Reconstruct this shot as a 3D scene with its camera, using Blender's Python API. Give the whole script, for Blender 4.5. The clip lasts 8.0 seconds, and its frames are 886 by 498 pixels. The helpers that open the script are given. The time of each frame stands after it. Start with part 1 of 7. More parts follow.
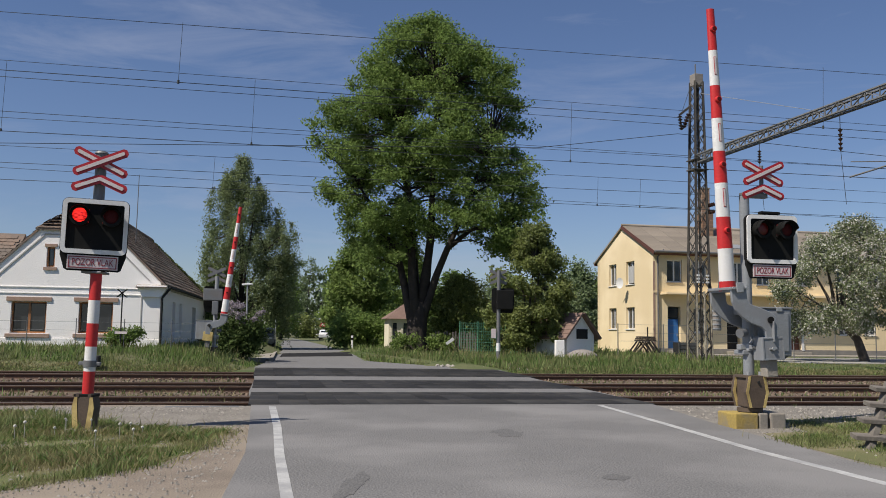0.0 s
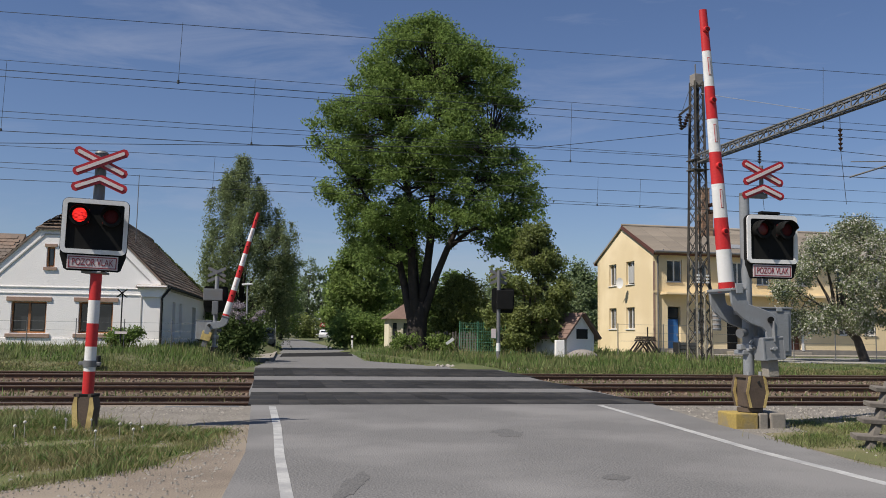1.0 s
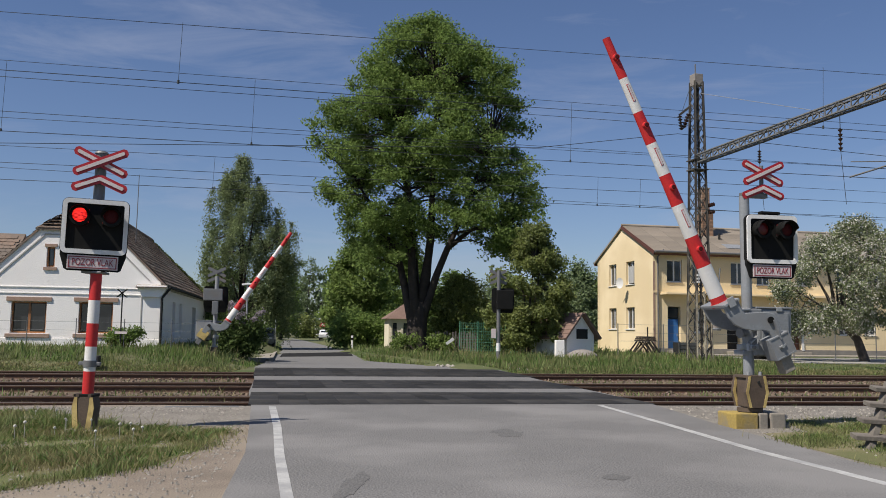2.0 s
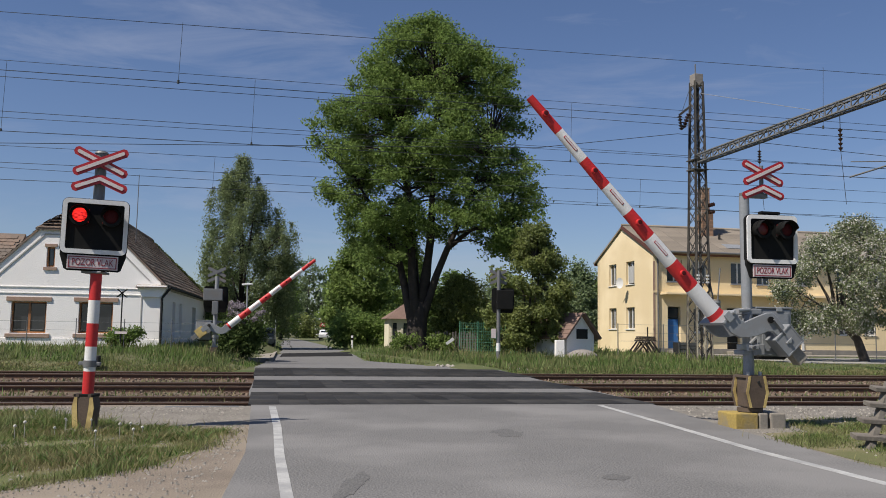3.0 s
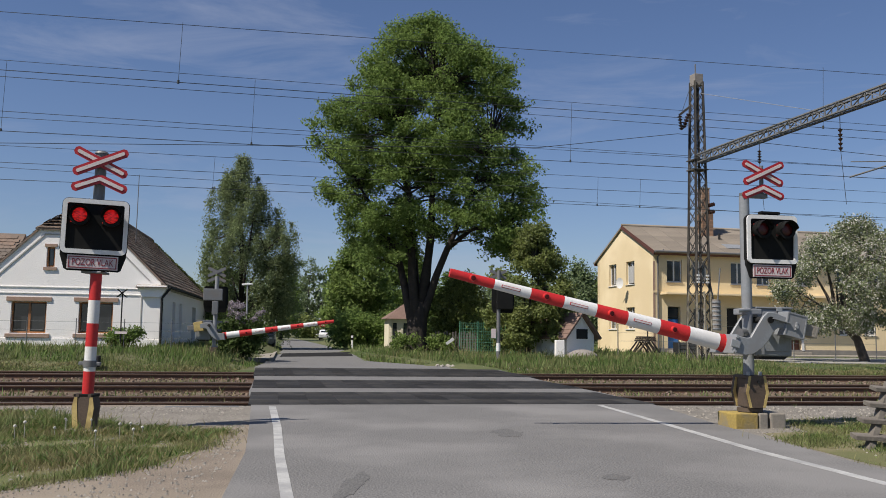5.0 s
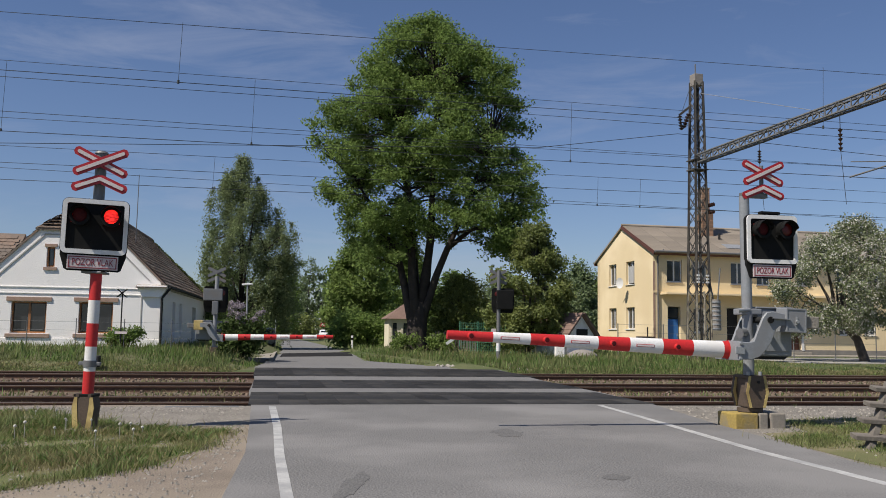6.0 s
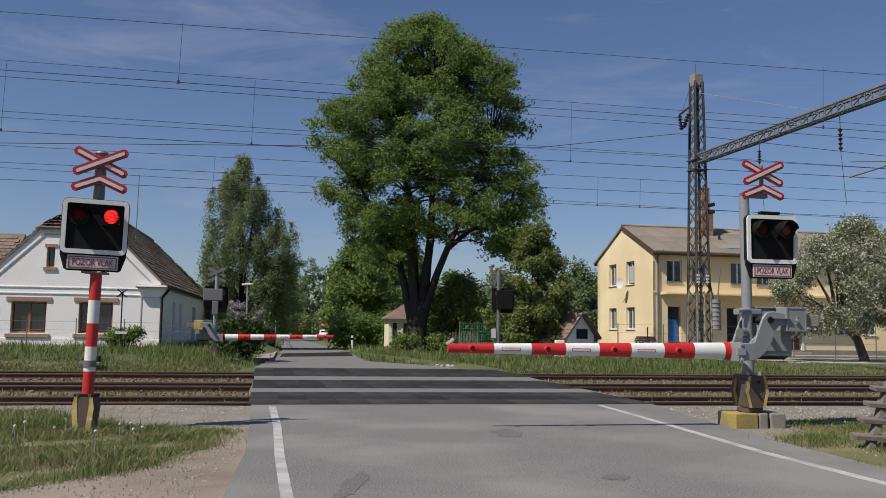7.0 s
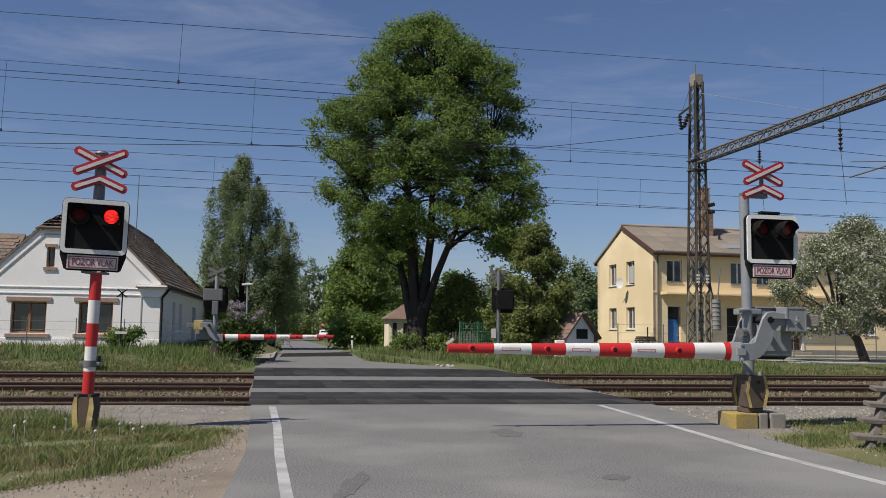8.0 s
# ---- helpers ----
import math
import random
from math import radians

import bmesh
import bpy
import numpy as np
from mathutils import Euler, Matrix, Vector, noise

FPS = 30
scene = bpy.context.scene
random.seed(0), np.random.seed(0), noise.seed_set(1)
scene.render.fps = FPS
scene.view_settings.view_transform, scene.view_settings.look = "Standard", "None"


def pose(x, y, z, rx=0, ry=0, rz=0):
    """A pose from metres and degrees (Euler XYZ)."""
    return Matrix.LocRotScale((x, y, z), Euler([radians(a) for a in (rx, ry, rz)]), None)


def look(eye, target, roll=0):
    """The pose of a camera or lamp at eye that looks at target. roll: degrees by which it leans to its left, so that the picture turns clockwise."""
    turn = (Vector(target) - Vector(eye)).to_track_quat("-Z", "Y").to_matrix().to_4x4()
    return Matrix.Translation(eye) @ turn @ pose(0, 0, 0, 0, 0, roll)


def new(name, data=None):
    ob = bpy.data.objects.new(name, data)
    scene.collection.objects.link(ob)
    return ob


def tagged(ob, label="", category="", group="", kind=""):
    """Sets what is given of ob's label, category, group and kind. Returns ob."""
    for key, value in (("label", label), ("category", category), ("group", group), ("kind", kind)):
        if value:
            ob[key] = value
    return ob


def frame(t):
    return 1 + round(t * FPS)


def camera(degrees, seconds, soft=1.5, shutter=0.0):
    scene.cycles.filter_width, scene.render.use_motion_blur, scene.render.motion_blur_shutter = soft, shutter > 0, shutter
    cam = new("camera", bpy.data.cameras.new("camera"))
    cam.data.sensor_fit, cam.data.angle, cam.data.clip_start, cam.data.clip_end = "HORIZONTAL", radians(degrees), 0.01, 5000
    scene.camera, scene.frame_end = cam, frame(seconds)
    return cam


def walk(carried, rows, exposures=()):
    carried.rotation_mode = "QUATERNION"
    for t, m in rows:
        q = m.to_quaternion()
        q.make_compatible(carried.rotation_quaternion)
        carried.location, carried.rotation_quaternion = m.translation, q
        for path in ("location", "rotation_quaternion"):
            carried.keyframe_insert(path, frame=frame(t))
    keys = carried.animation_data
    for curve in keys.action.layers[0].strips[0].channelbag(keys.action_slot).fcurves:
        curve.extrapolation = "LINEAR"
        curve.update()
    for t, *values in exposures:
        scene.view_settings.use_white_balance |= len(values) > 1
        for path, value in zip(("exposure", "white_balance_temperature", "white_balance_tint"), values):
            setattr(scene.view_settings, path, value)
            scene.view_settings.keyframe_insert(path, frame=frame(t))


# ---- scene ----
cam = camera(53.67, 8.0, soft=0.9)
EYE = (0.0, 0.0, 1.42)
AIM = look(EYE, (0.0, 10.0, 1.42 + 10.0 * 0.0942), 0.86)
walk(cam, [(0.0, AIM), (8.0, AIM)], exposures=[(0.0, 0.14, 6600, 12), (4.0, 0.16, 6600, 12), (6.0, 0.13, 6600, 12), (6.5, 0.04, 6600, 12), (8.0, 0.03, 6600, 12)])

# ---- light ----
TO_SUN = Vector((-0.62, -0.46, 1.0)).normalized()
world = bpy.data.worlds.new("sky")
scene.world = world
world.use_nodes = True
wn, wl = world.node_tree.nodes, world.node_tree.links
background = wn["Background"]
sky = wn.new("ShaderNodeTexSky")
sky.sky_type = "NISHITA"
sky.sun_disc = False
sky.sun_elevation = math.asin(TO_SUN.z)
sky.sun_rotation = math.atan2(TO_SUN.x, TO_SUN.y)
sky.air_density, sky.dust_density, sky.ozone_density = 1.0, 0.4, 3.2
way = wn.new("ShaderNodeTexCoord")
stretch = wn.new("ShaderNodeMapping")
stretch.inputs["Scale"].default_value = (1.6, 1.6, 9.0)
stretch.inputs["Rotation"].default_value = (0.0, 0.10, 0.0)
wisp = wn.new("ShaderNodeTexNoise")
wisp.inputs["Scale"].default_value = 2.1
wisp.inputs["Detail"].default_value = 7.0
wisp.inputs["Roughness"].default_value = 0.62
wisp.inputs["Distortion"].default_value = 0.5
ramp = wn.new("ShaderNodeMapRange")
ramp.inputs[1].default_value, ramp.inputs[2].default_value = 0.52, 0.80
ramp.inputs[3].default_value, ramp.inputs[4].default_value = 0.0, 0.42
cloud = wn.new("ShaderNodeMix")
cloud.data_type = "RGBA"
cloud.inputs[7].default_value = (5.6, 6.0, 6.6, 1.0)
wl.new(way.outputs["Generated"], stretch.inputs["Vector"])
wl.new(stretch.outputs[0], wisp.inputs["Vector"])
wl.new(wisp.outputs[0], ramp.inputs[0])
wl.new(ramp.outputs[0], cloud.inputs[0])
wl.new(sky.outputs[0], cloud.inputs[6])
deeper = wn.new("ShaderNodeMix")
deeper.data_type, deeper.blend_type = "RGBA", "MULTIPLY"
deeper.inputs[0].default_value = 1.0
deeper.inputs[7].default_value = (0.94, 0.98, 1.14, 1.0)
wl.new(cloud.outputs[2], deeper.inputs[6])
wl.new(deeper.outputs[2], background.inputs[0])
background.inputs[1].default_value = 0.069
sun = new("sun", bpy.data.lights.new("sun", "SUN"))
sun.data.energy, sun.data.angle, sun.data.color = 4.9, radians(0.53), (1.0, 0.945, 0.85)
sun.matrix_world = look(TO_SUN * 60.0, (0.0, 0.0, 0.0))


# ---- materials ----
def mat(name, a, b=None, scale=6.0, rough=0.6, metal=0.0, bump=0.0, fine=60.0, c=None, big=0.7, rand=0.0, island=0.0, glow=0.0, trans=0.0, spec=0.5, grain=0.35):
    """Two noises, coarse and fine, between colours a and b, with patches of c; rand and island vary it piece by piece."""
    m = bpy.data.materials.new(name)
    m.use_nodes = True
    n, l = m.node_tree.nodes, m.node_tree.links
    s = n["Principled BSDF"]
    s.inputs["Roughness"].default_value, s.inputs["Metallic"].default_value = rough, metal
    s.inputs["Specular IOR Level"].default_value = spec
    b = b or tuple(v * 0.75 for v in a)
    at = n.new("ShaderNodeTexCoord").outputs["Object"]

    def noise_of(size, detail=5.0):
        t = n.new("ShaderNodeTexNoise")
        t.inputs["Scale"].default_value, t.inputs["Detail"].default_value = size, detail
        l.new(at, t.inputs["Vector"])
        return t.outputs[0]

    def blend(f, p, q):
        x = n.new("ShaderNodeMix")
        x.data_type = "RGBA"
        l.new(f, x.inputs[0])
        for k, v in ((6, p), (7, q)):
            if isinstance(v, tuple):
                x.inputs[k].default_value = (*v, 1.0)
            else:
                l.new(v, x.inputs[k])
        return x.outputs[2]

    def steps(f, lo, hi, to=1.0):
        r = n.new("ShaderNodeMapRange")
        r.inputs[1].default_value, r.inputs[2].default_value, r.inputs[4].default_value = lo, hi, to
        l.new(f, r.inputs[0])
        return r.outputs[0]

    col = blend(steps(noise_of(scale), 0.3, 0.7), a, b)
    col = blend(steps(noise_of(fine, 2.0), 0.35, 0.75, grain), col, tuple(v * 0.55 for v in b))
    if c:
        col = blend(steps(noise_of(big), 0.46, 0.62), col, c)
    for amount, source in ((rand, "obj"), (island, "isl")):
        if amount:
            v = n.new("ShaderNodeObjectInfo").outputs["Random"] if source == "obj" else n.new("ShaderNodeNewGeometry").outputs["Random Per Island"]
            hsv = n.new("ShaderNodeHueSaturation")
            l.new(steps(v, 0.0, 1.0, 1.0), hsv.inputs["Value"])
            hsv.inputs["Value"].links[0].from_node.inputs[3].default_value = 1.0 - amount
            hsv.inputs["Value"].links[0].from_node.inputs[4].default_value = 1.0 + amount
            l.new(col, hsv.inputs["Color"])
            col = hsv.outputs[0]
    l.new(col, s.inputs["Base Color"])
    if bump:
        k = n.new("ShaderNodeBump")
        k.inputs["Strength"].default_value, k.inputs["Distance"].default_value = bump, 0.02
        l.new(noise_of(fine, 4.0), k.inputs["Height"])
        l.new(k.outputs[0], s.inputs["Normal"])
    if glow:
        l.new(col, s.inputs["Emission Color"])
        s.inputs["Emission Strength"].default_value = glow
    if trans:
        d = n.new("ShaderNodeBsdfTranslucent")
        l.new(col, d.inputs[0])
        x = n.new("ShaderNodeMixShader")
        x.inputs[0].default_value = trans
        l.new(s.outputs[0], x.inputs[1])
        l.new(d.outputs[0], x.inputs[2])
        l.new(x.outputs[0], n["Material Output"].inputs[0])
    return m


M = {}
M["asphalt"] = mat("asphalt", (0.212, 0.208, 0.202), (0.186, 0.183, 0.178), 1.1, 0.9, bump=0.6, fine=42, c=(0.216, 0.211, 0.204), big=0.35, grain=1.0, spec=0.2)
M["asphalt_far"] = mat("asphalt_far", (0.21, 0.206, 0.20), (0.175, 0.172, 0.168), 2.0, 0.85, bump=0.6, fine=24, c=(0.17, 0.168, 0.164), big=0.4, grain=0.7, spec=0.25)
# near-black, only for the band laid across the far lane
M["tar"] = mat("tar", (0.022, 0.022, 0.023), (0.034, 0.034, 0.035), 2.0, 0.95, bump=0.3, fine=50, spec=0.05)
M["rubber"] = mat("rubber", (0.022, 0.022, 0.023), (0.032, 0.032, 0.033), 1.2, 0.85, bump=0.3, fine=60, rand=0.3, spec=0.2, c=(0.045, 0.043, 0.040), big=0.9)
M["road_paint"] = mat("road_paint", (0.50, 0.50, 0.48), (0.38, 0.38, 0.365), 3.0, 0.7, bump=0.2, fine=40, c=(0.30, 0.30, 0.295), big=2.5)
M["earth"] = mat("earth", (0.085, 0.11, 0.034), (0.13, 0.125, 0.06), 0.9, 0.95, bump=0.5, fine=20, c=(0.055, 0.08, 0.02), big=0.25)
M["gravel"] = mat("gravel", (0.33, 0.275, 0.215), (0.215, 0.175, 0.135), 1.3, 0.95, bump=1.0, fine=55, c=(0.28, 0.235, 0.18), big=0.5, grain=0.8)
M["gravel_grey"] = mat("gravel_grey", (0.30, 0.275, 0.235), (0.19, 0.172, 0.145), 1.3, 0.95, bump=1.0, fine=45, grain=0.8)
M["ballast"] = mat("ballast", (0.145, 0.098, 0.068), (0.085, 0.058, 0.042), 1.2, 0.95, bump=1.0, fine=26, c=(0.135, 0.115, 0.075), big=0.6)
M["stone"] = mat("stone", (0.32, 0.295, 0.255), (0.20, 0.185, 0.16), 4.0, 0.9, bump=0.4, fine=40, island=0.4)
M["ballast_stone"] = mat("ballast_stone", (0.20, 0.145, 0.105), (0.12, 0.088, 0.066), 4.0, 0.95, bump=0.4, fine=40, island=0.5)
M["moss"] = mat("moss", (0.12, 0.15, 0.035), (0.085, 0.10, 0.03), 3.0, 0.95, bump=0.8, fine=25)
M["leg_paint"] = mat("leg_paint", (0.42, 0.39, 0.30), (0.28, 0.25, 0.19), 3.0, 0.8, fine=20, c=(0.12, 0.10, 0.08), big=2.5)
M["rail"] = mat("rail", (0.12, 0.066, 0.042), (0.085, 0.05, 0.033), 5.0, 0.7, 0.3, bump=0.3, fine=60)
M["rail_head"] = mat("rail_head", (0.30, 0.23, 0.18), (0.21, 0.16, 0.125), 6.0, 0.5, 0.4, bump=0.1, fine=60)
M["sleeper"] = mat("sleeper", (0.16, 0.12, 0.09), (0.10, 0.075, 0.055), 3.0, 0.9, bump=0.6, fine=30, rand=0.3)
M["grass"] = mat("grass", (0.105, 0.180, 0.040), (0.155, 0.220, 0.060), 0.7, 0.75, fine=6, island=0.45, trans=0.4, c=(0.185, 0.215, 0.080), big=0.55)
M["grass_verge"] = mat("grass_verge", (0.125, 0.190, 0.046), (0.180, 0.225, 0.070), 1.3, 0.75, fine=7, island=0.5, trans=0.4, c=(0.245, 0.235, 0.11), big=0.9)
M["grass_dry"] = mat("grass_dry", (0.28, 0.24, 0.11), (0.21, 0.20, 0.085), 0.8, 0.8, fine=8, island=0.3, trans=0.25)
M["weed"] = mat("weed", (0.12, 0.19, 0.042), (0.09, 0.145, 0.034), 2.0, 0.7, fine=8, island=0.3, trans=0.3)
M["seed_head"] = mat("seed_head", (0.48, 0.47, 0.43), (0.5, 0.48, 0.43), 5.0, 0.9, fine=40, island=0.2)
M["leaf"] = mat("leaf", (0.170, 0.252, 0.070), (0.215, 0.300, 0.085), 0.35, 0.75, fine=3, island=0.38, trans=0.6, spec=0.2)
M["leaf_birch"] = mat("leaf_birch", (0.235, 0.285, 0.135), (0.185, 0.235, 0.11), 0.5, 0.75, fine=3, island=0.35, trans=0.45, spec=0.2)
M["leaf_dark"] = mat("leaf_dark", (0.175, 0.25, 0.070), (0.21, 0.285, 0.082), 0.4, 0.75, fine=3, island=0.40, trans=0.5, spec=0.2)
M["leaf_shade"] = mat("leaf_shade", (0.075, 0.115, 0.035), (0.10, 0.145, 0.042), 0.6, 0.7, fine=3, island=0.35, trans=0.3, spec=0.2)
M["leaf_olive"] = mat("leaf_olive", (0.215, 0.245, 0.07), (0.165, 0.21, 0.058), 0.5, 0.6, fine=3, island=0.38, trans=0.45)
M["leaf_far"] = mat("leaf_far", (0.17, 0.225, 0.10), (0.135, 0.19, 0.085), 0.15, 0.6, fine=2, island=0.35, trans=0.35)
M["leaf_grey"] = mat("leaf_grey", (0.225, 0.26, 0.13), (0.18, 0.22, 0.105), 0.6, 0.6, fine=3, island=0.35, trans=0.4)
M["blossom"] = mat("blossom", (0.74, 0.72, 0.66), (0.62, 0.60, 0.52), 2.0, 0.7, fine=20, island=0.2, trans=0.3)
M["lilac"] = mat("lilac", (0.36, 0.31, 0.35), (0.28, 0.245, 0.27), 2.0, 0.7, fine=20, island=0.25, trans=0.3)
M["bark"] = mat("bark", (0.052, 0.042, 0.034), (0.03, 0.025, 0.021), 3.0, 0.95, bump=1.0, fine=14)
M["bark_brown"] = mat("bark_brown", (0.135, 0.11, 0.088), (0.075, 0.06, 0.05), 3.0, 0.95, bump=1.0, fine=14)
M["plaster_white"] = mat("plaster_white", (0.92, 0.90, 0.87), (0.88, 0.86, 0.83), 0.7, 0.9, bump=0.5, fine=22, c=(0.88, 0.85, 0.81), big=0.4, grain=0.15)
M["plaster_grey"] = mat("plaster_grey", (0.50, 0.49, 0.46), (0.42, 0.41, 0.39), 0.9, 0.9, bump=0.35, fine=25)
M["plaster_yellow"] = mat("plaster_yellow", (0.80, 0.65, 0.40), (0.76, 0.615, 0.375), 0.5, 0.9, bump=0.25, fine=25, c=(0.82, 0.68, 0.44), big=0.3)
M["plaster_cream"] = mat("plaster_cream", (0.78, 0.72, 0.56), (0.70, 0.64, 0.49), 0.8, 0.9, bump=0.3, fine=25)
M["plinth"] = mat("plinth", (0.30, 0.27, 0.24), (0.22, 0.20, 0.18), 2.0, 0.9, bump=0.4, fine=25)
M["roof_tile"] = mat("roof_tile", (0.25, 0.175, 0.13), (0.18, 0.135, 0.105), 1.3, 0.9, bump=0.6, fine=18, c=(0.14, 0.115, 0.095), big=0.8, rand=0.35)
M["roof_grey"] = mat("roof_grey", (0.25, 0.212, 0.165), (0.19, 0.162, 0.13), 0.9, 0.9, bump=0.4, fine=14, c=(0.29, 0.25, 0.20), big=0.4, rand=0.15)
M["roof_red"] = mat("roof_red", (0.22, 0.145, 0.115), (0.17, 0.11, 0.088), 1.3, 0.9, bump=0.5, fine=14, rand=0.2)
M["brick"] = mat("brick", (0.36, 0.22, 0.14), (0.26, 0.16, 0.10), 4.0, 0.9, bump=0.5, fine=25, rand=0.35)
M["mortar"] = mat("mortar", (0.33, 0.29, 0.25), (0.26, 0.23, 0.2), 5.0, 0.95, bump=0.4, fine=30)
M["wood_window"] = mat("wood_window", (0.38, 0.17, 0.065), (0.30, 0.13, 0.05), 6.0, 0.5, bump=0.1, fine=30)
M["window_white"] = mat("window_white", (0.74, 0.74, 0.72), (0.66, 0.66, 0.64), 3.0, 0.4, fine=30)
M["sill"] = mat("sill", (0.40, 0.27, 0.20), (0.33, 0.22, 0.165), 3.0, 0.8, bump=0.2, fine=30)
M["pane"] = mat("pane", (0.025, 0.03, 0.035), (0.045, 0.05, 0.055), 1.2, 0.06, spec=0.8, fine=6)
M["curtain"] = mat("curtain", (0.50, 0.50, 0.48), (0.38, 0.38, 0.37), 6.0, 0.9, fine=20)
M["door_blue"] = mat("door_blue", (0.035, 0.16, 0.42), (0.03, 0.13, 0.36), 2.0, 0.45, fine=30)
M["door_brown"] = mat("door_brown", (0.13, 0.045, 0.025), (0.10, 0.035, 0.02), 3.0, 0.5, fine=30)
M["dark"] = mat("dark", (0.018, 0.018, 0.018), (0.012, 0.012, 0.012), 3.0, 0.8)
M["steel"] = mat("steel", (0.20, 0.205, 0.21), (0.165, 0.17, 0.175), 3.0, 0.5, 0.35, bump=0.1, fine=35, c=(0.18, 0.175, 0.165), big=2.0)
M["galvanised"] = mat("galvanised", (0.42, 0.43, 0.43), (0.34, 0.35, 0.355), 4.0, 0.45, 0.4, fine=35)
M["paint_grey"] = mat("paint_grey", (0.255, 0.27, 0.285), (0.225, 0.24, 0.25), 2.5, 0.42, 0.0, bump=0.06, fine=30, c=(0.215, 0.22, 0.225), big=3.0)
M["paint_red"] = mat("paint_red", (0.58, 0.022, 0.022), (0.50, 0.02, 0.02), 3.0, 0.52, bump=0.05, fine=30)
M["paint_white"] = mat("paint_white", (0.78, 0.78, 0.76), (0.70, 0.70, 0.68), 3.0, 0.52, bump=0.05, fine=30, c=(0.66, 0.65, 0.62), big=3.0)
M["paint_yellow"] = mat("paint_yellow", (0.56, 0.43, 0.17), (0.46, 0.34, 0.12), 4.0, 0.7, bump=0.2, fine=35, c=(0.33, 0.24, 0.09), big=4.0)
M["sign_red"] = mat("sign_red", (0.42, 0.022, 0.028), (0.36, 0.02, 0.025), 4.0, 0.4, fine=40)
M["sign_white"] = mat("sign_white", (0.66, 0.60, 0.58), (0.58, 0.52, 0.51), 6.0, 0.35, fine=60)
M["letter_red"] = mat("letter_red", (0.27, 0.030, 0.042), (0.22, 0.026, 0.036), 6.0, 0.5, fine=50)
M["plate_white"] = mat("plate_white", (0.64, 0.56, 0.55), (0.58, 0.50, 0.49), 6.0, 0.4, fine=60)
M["black"] = mat("black", (0.008, 0.0085, 0.008), (0.012, 0.012, 0.0115), 4.0, 0.7, fine=40, spec=0.15)
def lens_glow(name, bright, dim, glow):
    """Red lens with cross ribs that break up its light."""
    m = bpy.data.materials.new(name)
    m.use_nodes = True
    n, l = m.node_tree.nodes, m.node_tree.links
    s = n["Principled BSDF"]
    s.inputs["Roughness"].default_value = 0.35
    at = n.new("ShaderNodeTexCoord").outputs["Object"]
    size = n.new("ShaderNodeMapping")
    size.inputs["Scale"].default_value = (9.0, 9.0, 34.0)
    size.inputs["Rotation"].default_value = (0.0, 0.25, 0.0)
    l.new(at, size.inputs["Vector"])
    t = n.new("ShaderNodeTexNoise")
    t.inputs["Scale"].default_value, t.inputs["Detail"].default_value = 1.6, 3.0
    l.new(size.outputs[0], t.inputs["Vector"])
    r = n.new("ShaderNodeMapRange")
    r.inputs[1].default_value, r.inputs[2].default_value = 0.40, 0.56
    l.new(t.outputs[0], r.inputs[0])
    x = n.new("ShaderNodeMix")
    x.data_type = "RGBA"
    x.inputs[6].default_value, x.inputs[7].default_value = (*dim, 1.0), (*bright, 1.0)
    l.new(r.outputs[0], x.inputs[0])
    l.new(x.outputs[2], s.inputs["Base Color"])
    l.new(x.outputs[2], s.inputs["Emission Color"])
    s.inputs["Emission Strength"].default_value = glow
    return m


M["lamp_lit"] = lens_glow("lamp_lit", (1.0, 0.030, 0.022), (0.30, 0.004, 0.004), 1.1)
M["lamp_half"] = lens_glow("lamp_half", (0.42, 0.008, 0.008), (0.10, 0.003, 0.003), 0.75)
M["lamp_faint"] = lens_glow("lamp_faint", (0.05, 0.004, 0.004), (0.02, 0.002, 0.002), 0.1)
M["lamp_weak"] = mat("lamp_weak", (0.12, 0.006, 0.005), (0.08, 0.005, 0.004), 14.0, 0.4, fine=60, glow=0.03)
M["lamp_off"] = mat("lamp_off", (0.085, 0.007, 0.008), (0.05, 0.005, 0.006), 14.0, 0.65, fine=60, spec=0.2)
M["brown_iron"] = mat("brown_iron", (0.105, 0.075, 0.052), (0.075, 0.054, 0.04), 4.0, 0.75, bump=0.3, fine=35)
M["concrete"] = mat("concrete", (0.33, 0.30, 0.25), (0.25, 0.225, 0.19), 2.5, 0.9, bump=0.5, fine=30)
M["paving"] = mat("paving", (0.36, 0.345, 0.315), (0.29, 0.28, 0.255), 0.8, 0.9, bump=0.4, fine=20, c=(0.31, 0.29, 0.25), big=0.5)
M["concrete_yellow"] = mat("concrete_yellow", (0.40, 0.29, 0.07), (0.30, 0.22, 0.08), 2.5, 0.9, bump=0.5, fine=30, c=(0.24, 0.20, 0.12), big=3.0)
M["lattice"] = mat("lattice", (0.075, 0.07, 0.064), (0.05, 0.047, 0.043), 3.0, 0.7, 0.2, fine=25, c=(0.11, 0.10, 0.085), big=1.2)
M["beam_paint"] = mat("beam_paint", (0.24, 0.24, 0.235), (0.18, 0.18, 0.175), 3.0, 0.6, 0.2, fine=25)
M["wire"] = mat("wire", (0.055, 0.065, 0.07), (0.04, 0.048, 0.05), 3.0, 0.6, 0.3)
M["insulator"] = mat("insulator", (0.06, 0.03, 0.022), (0.04, 0.022, 0.018), 3.0, 0.25)
M["old_wood"] = mat("old_wood", (0.19, 0.17, 0.14), (0.12, 0.105, 0.09), 4.0, 0.9, bump=0.7, fine=22, rand=0.2)
M["dark_wood"] = mat("dark_wood", (0.060, 0.045, 0.034), (0.038, 0.029, 0.023), 4.0, 0.9, bump=0.6, fine=22, rand=0.25)
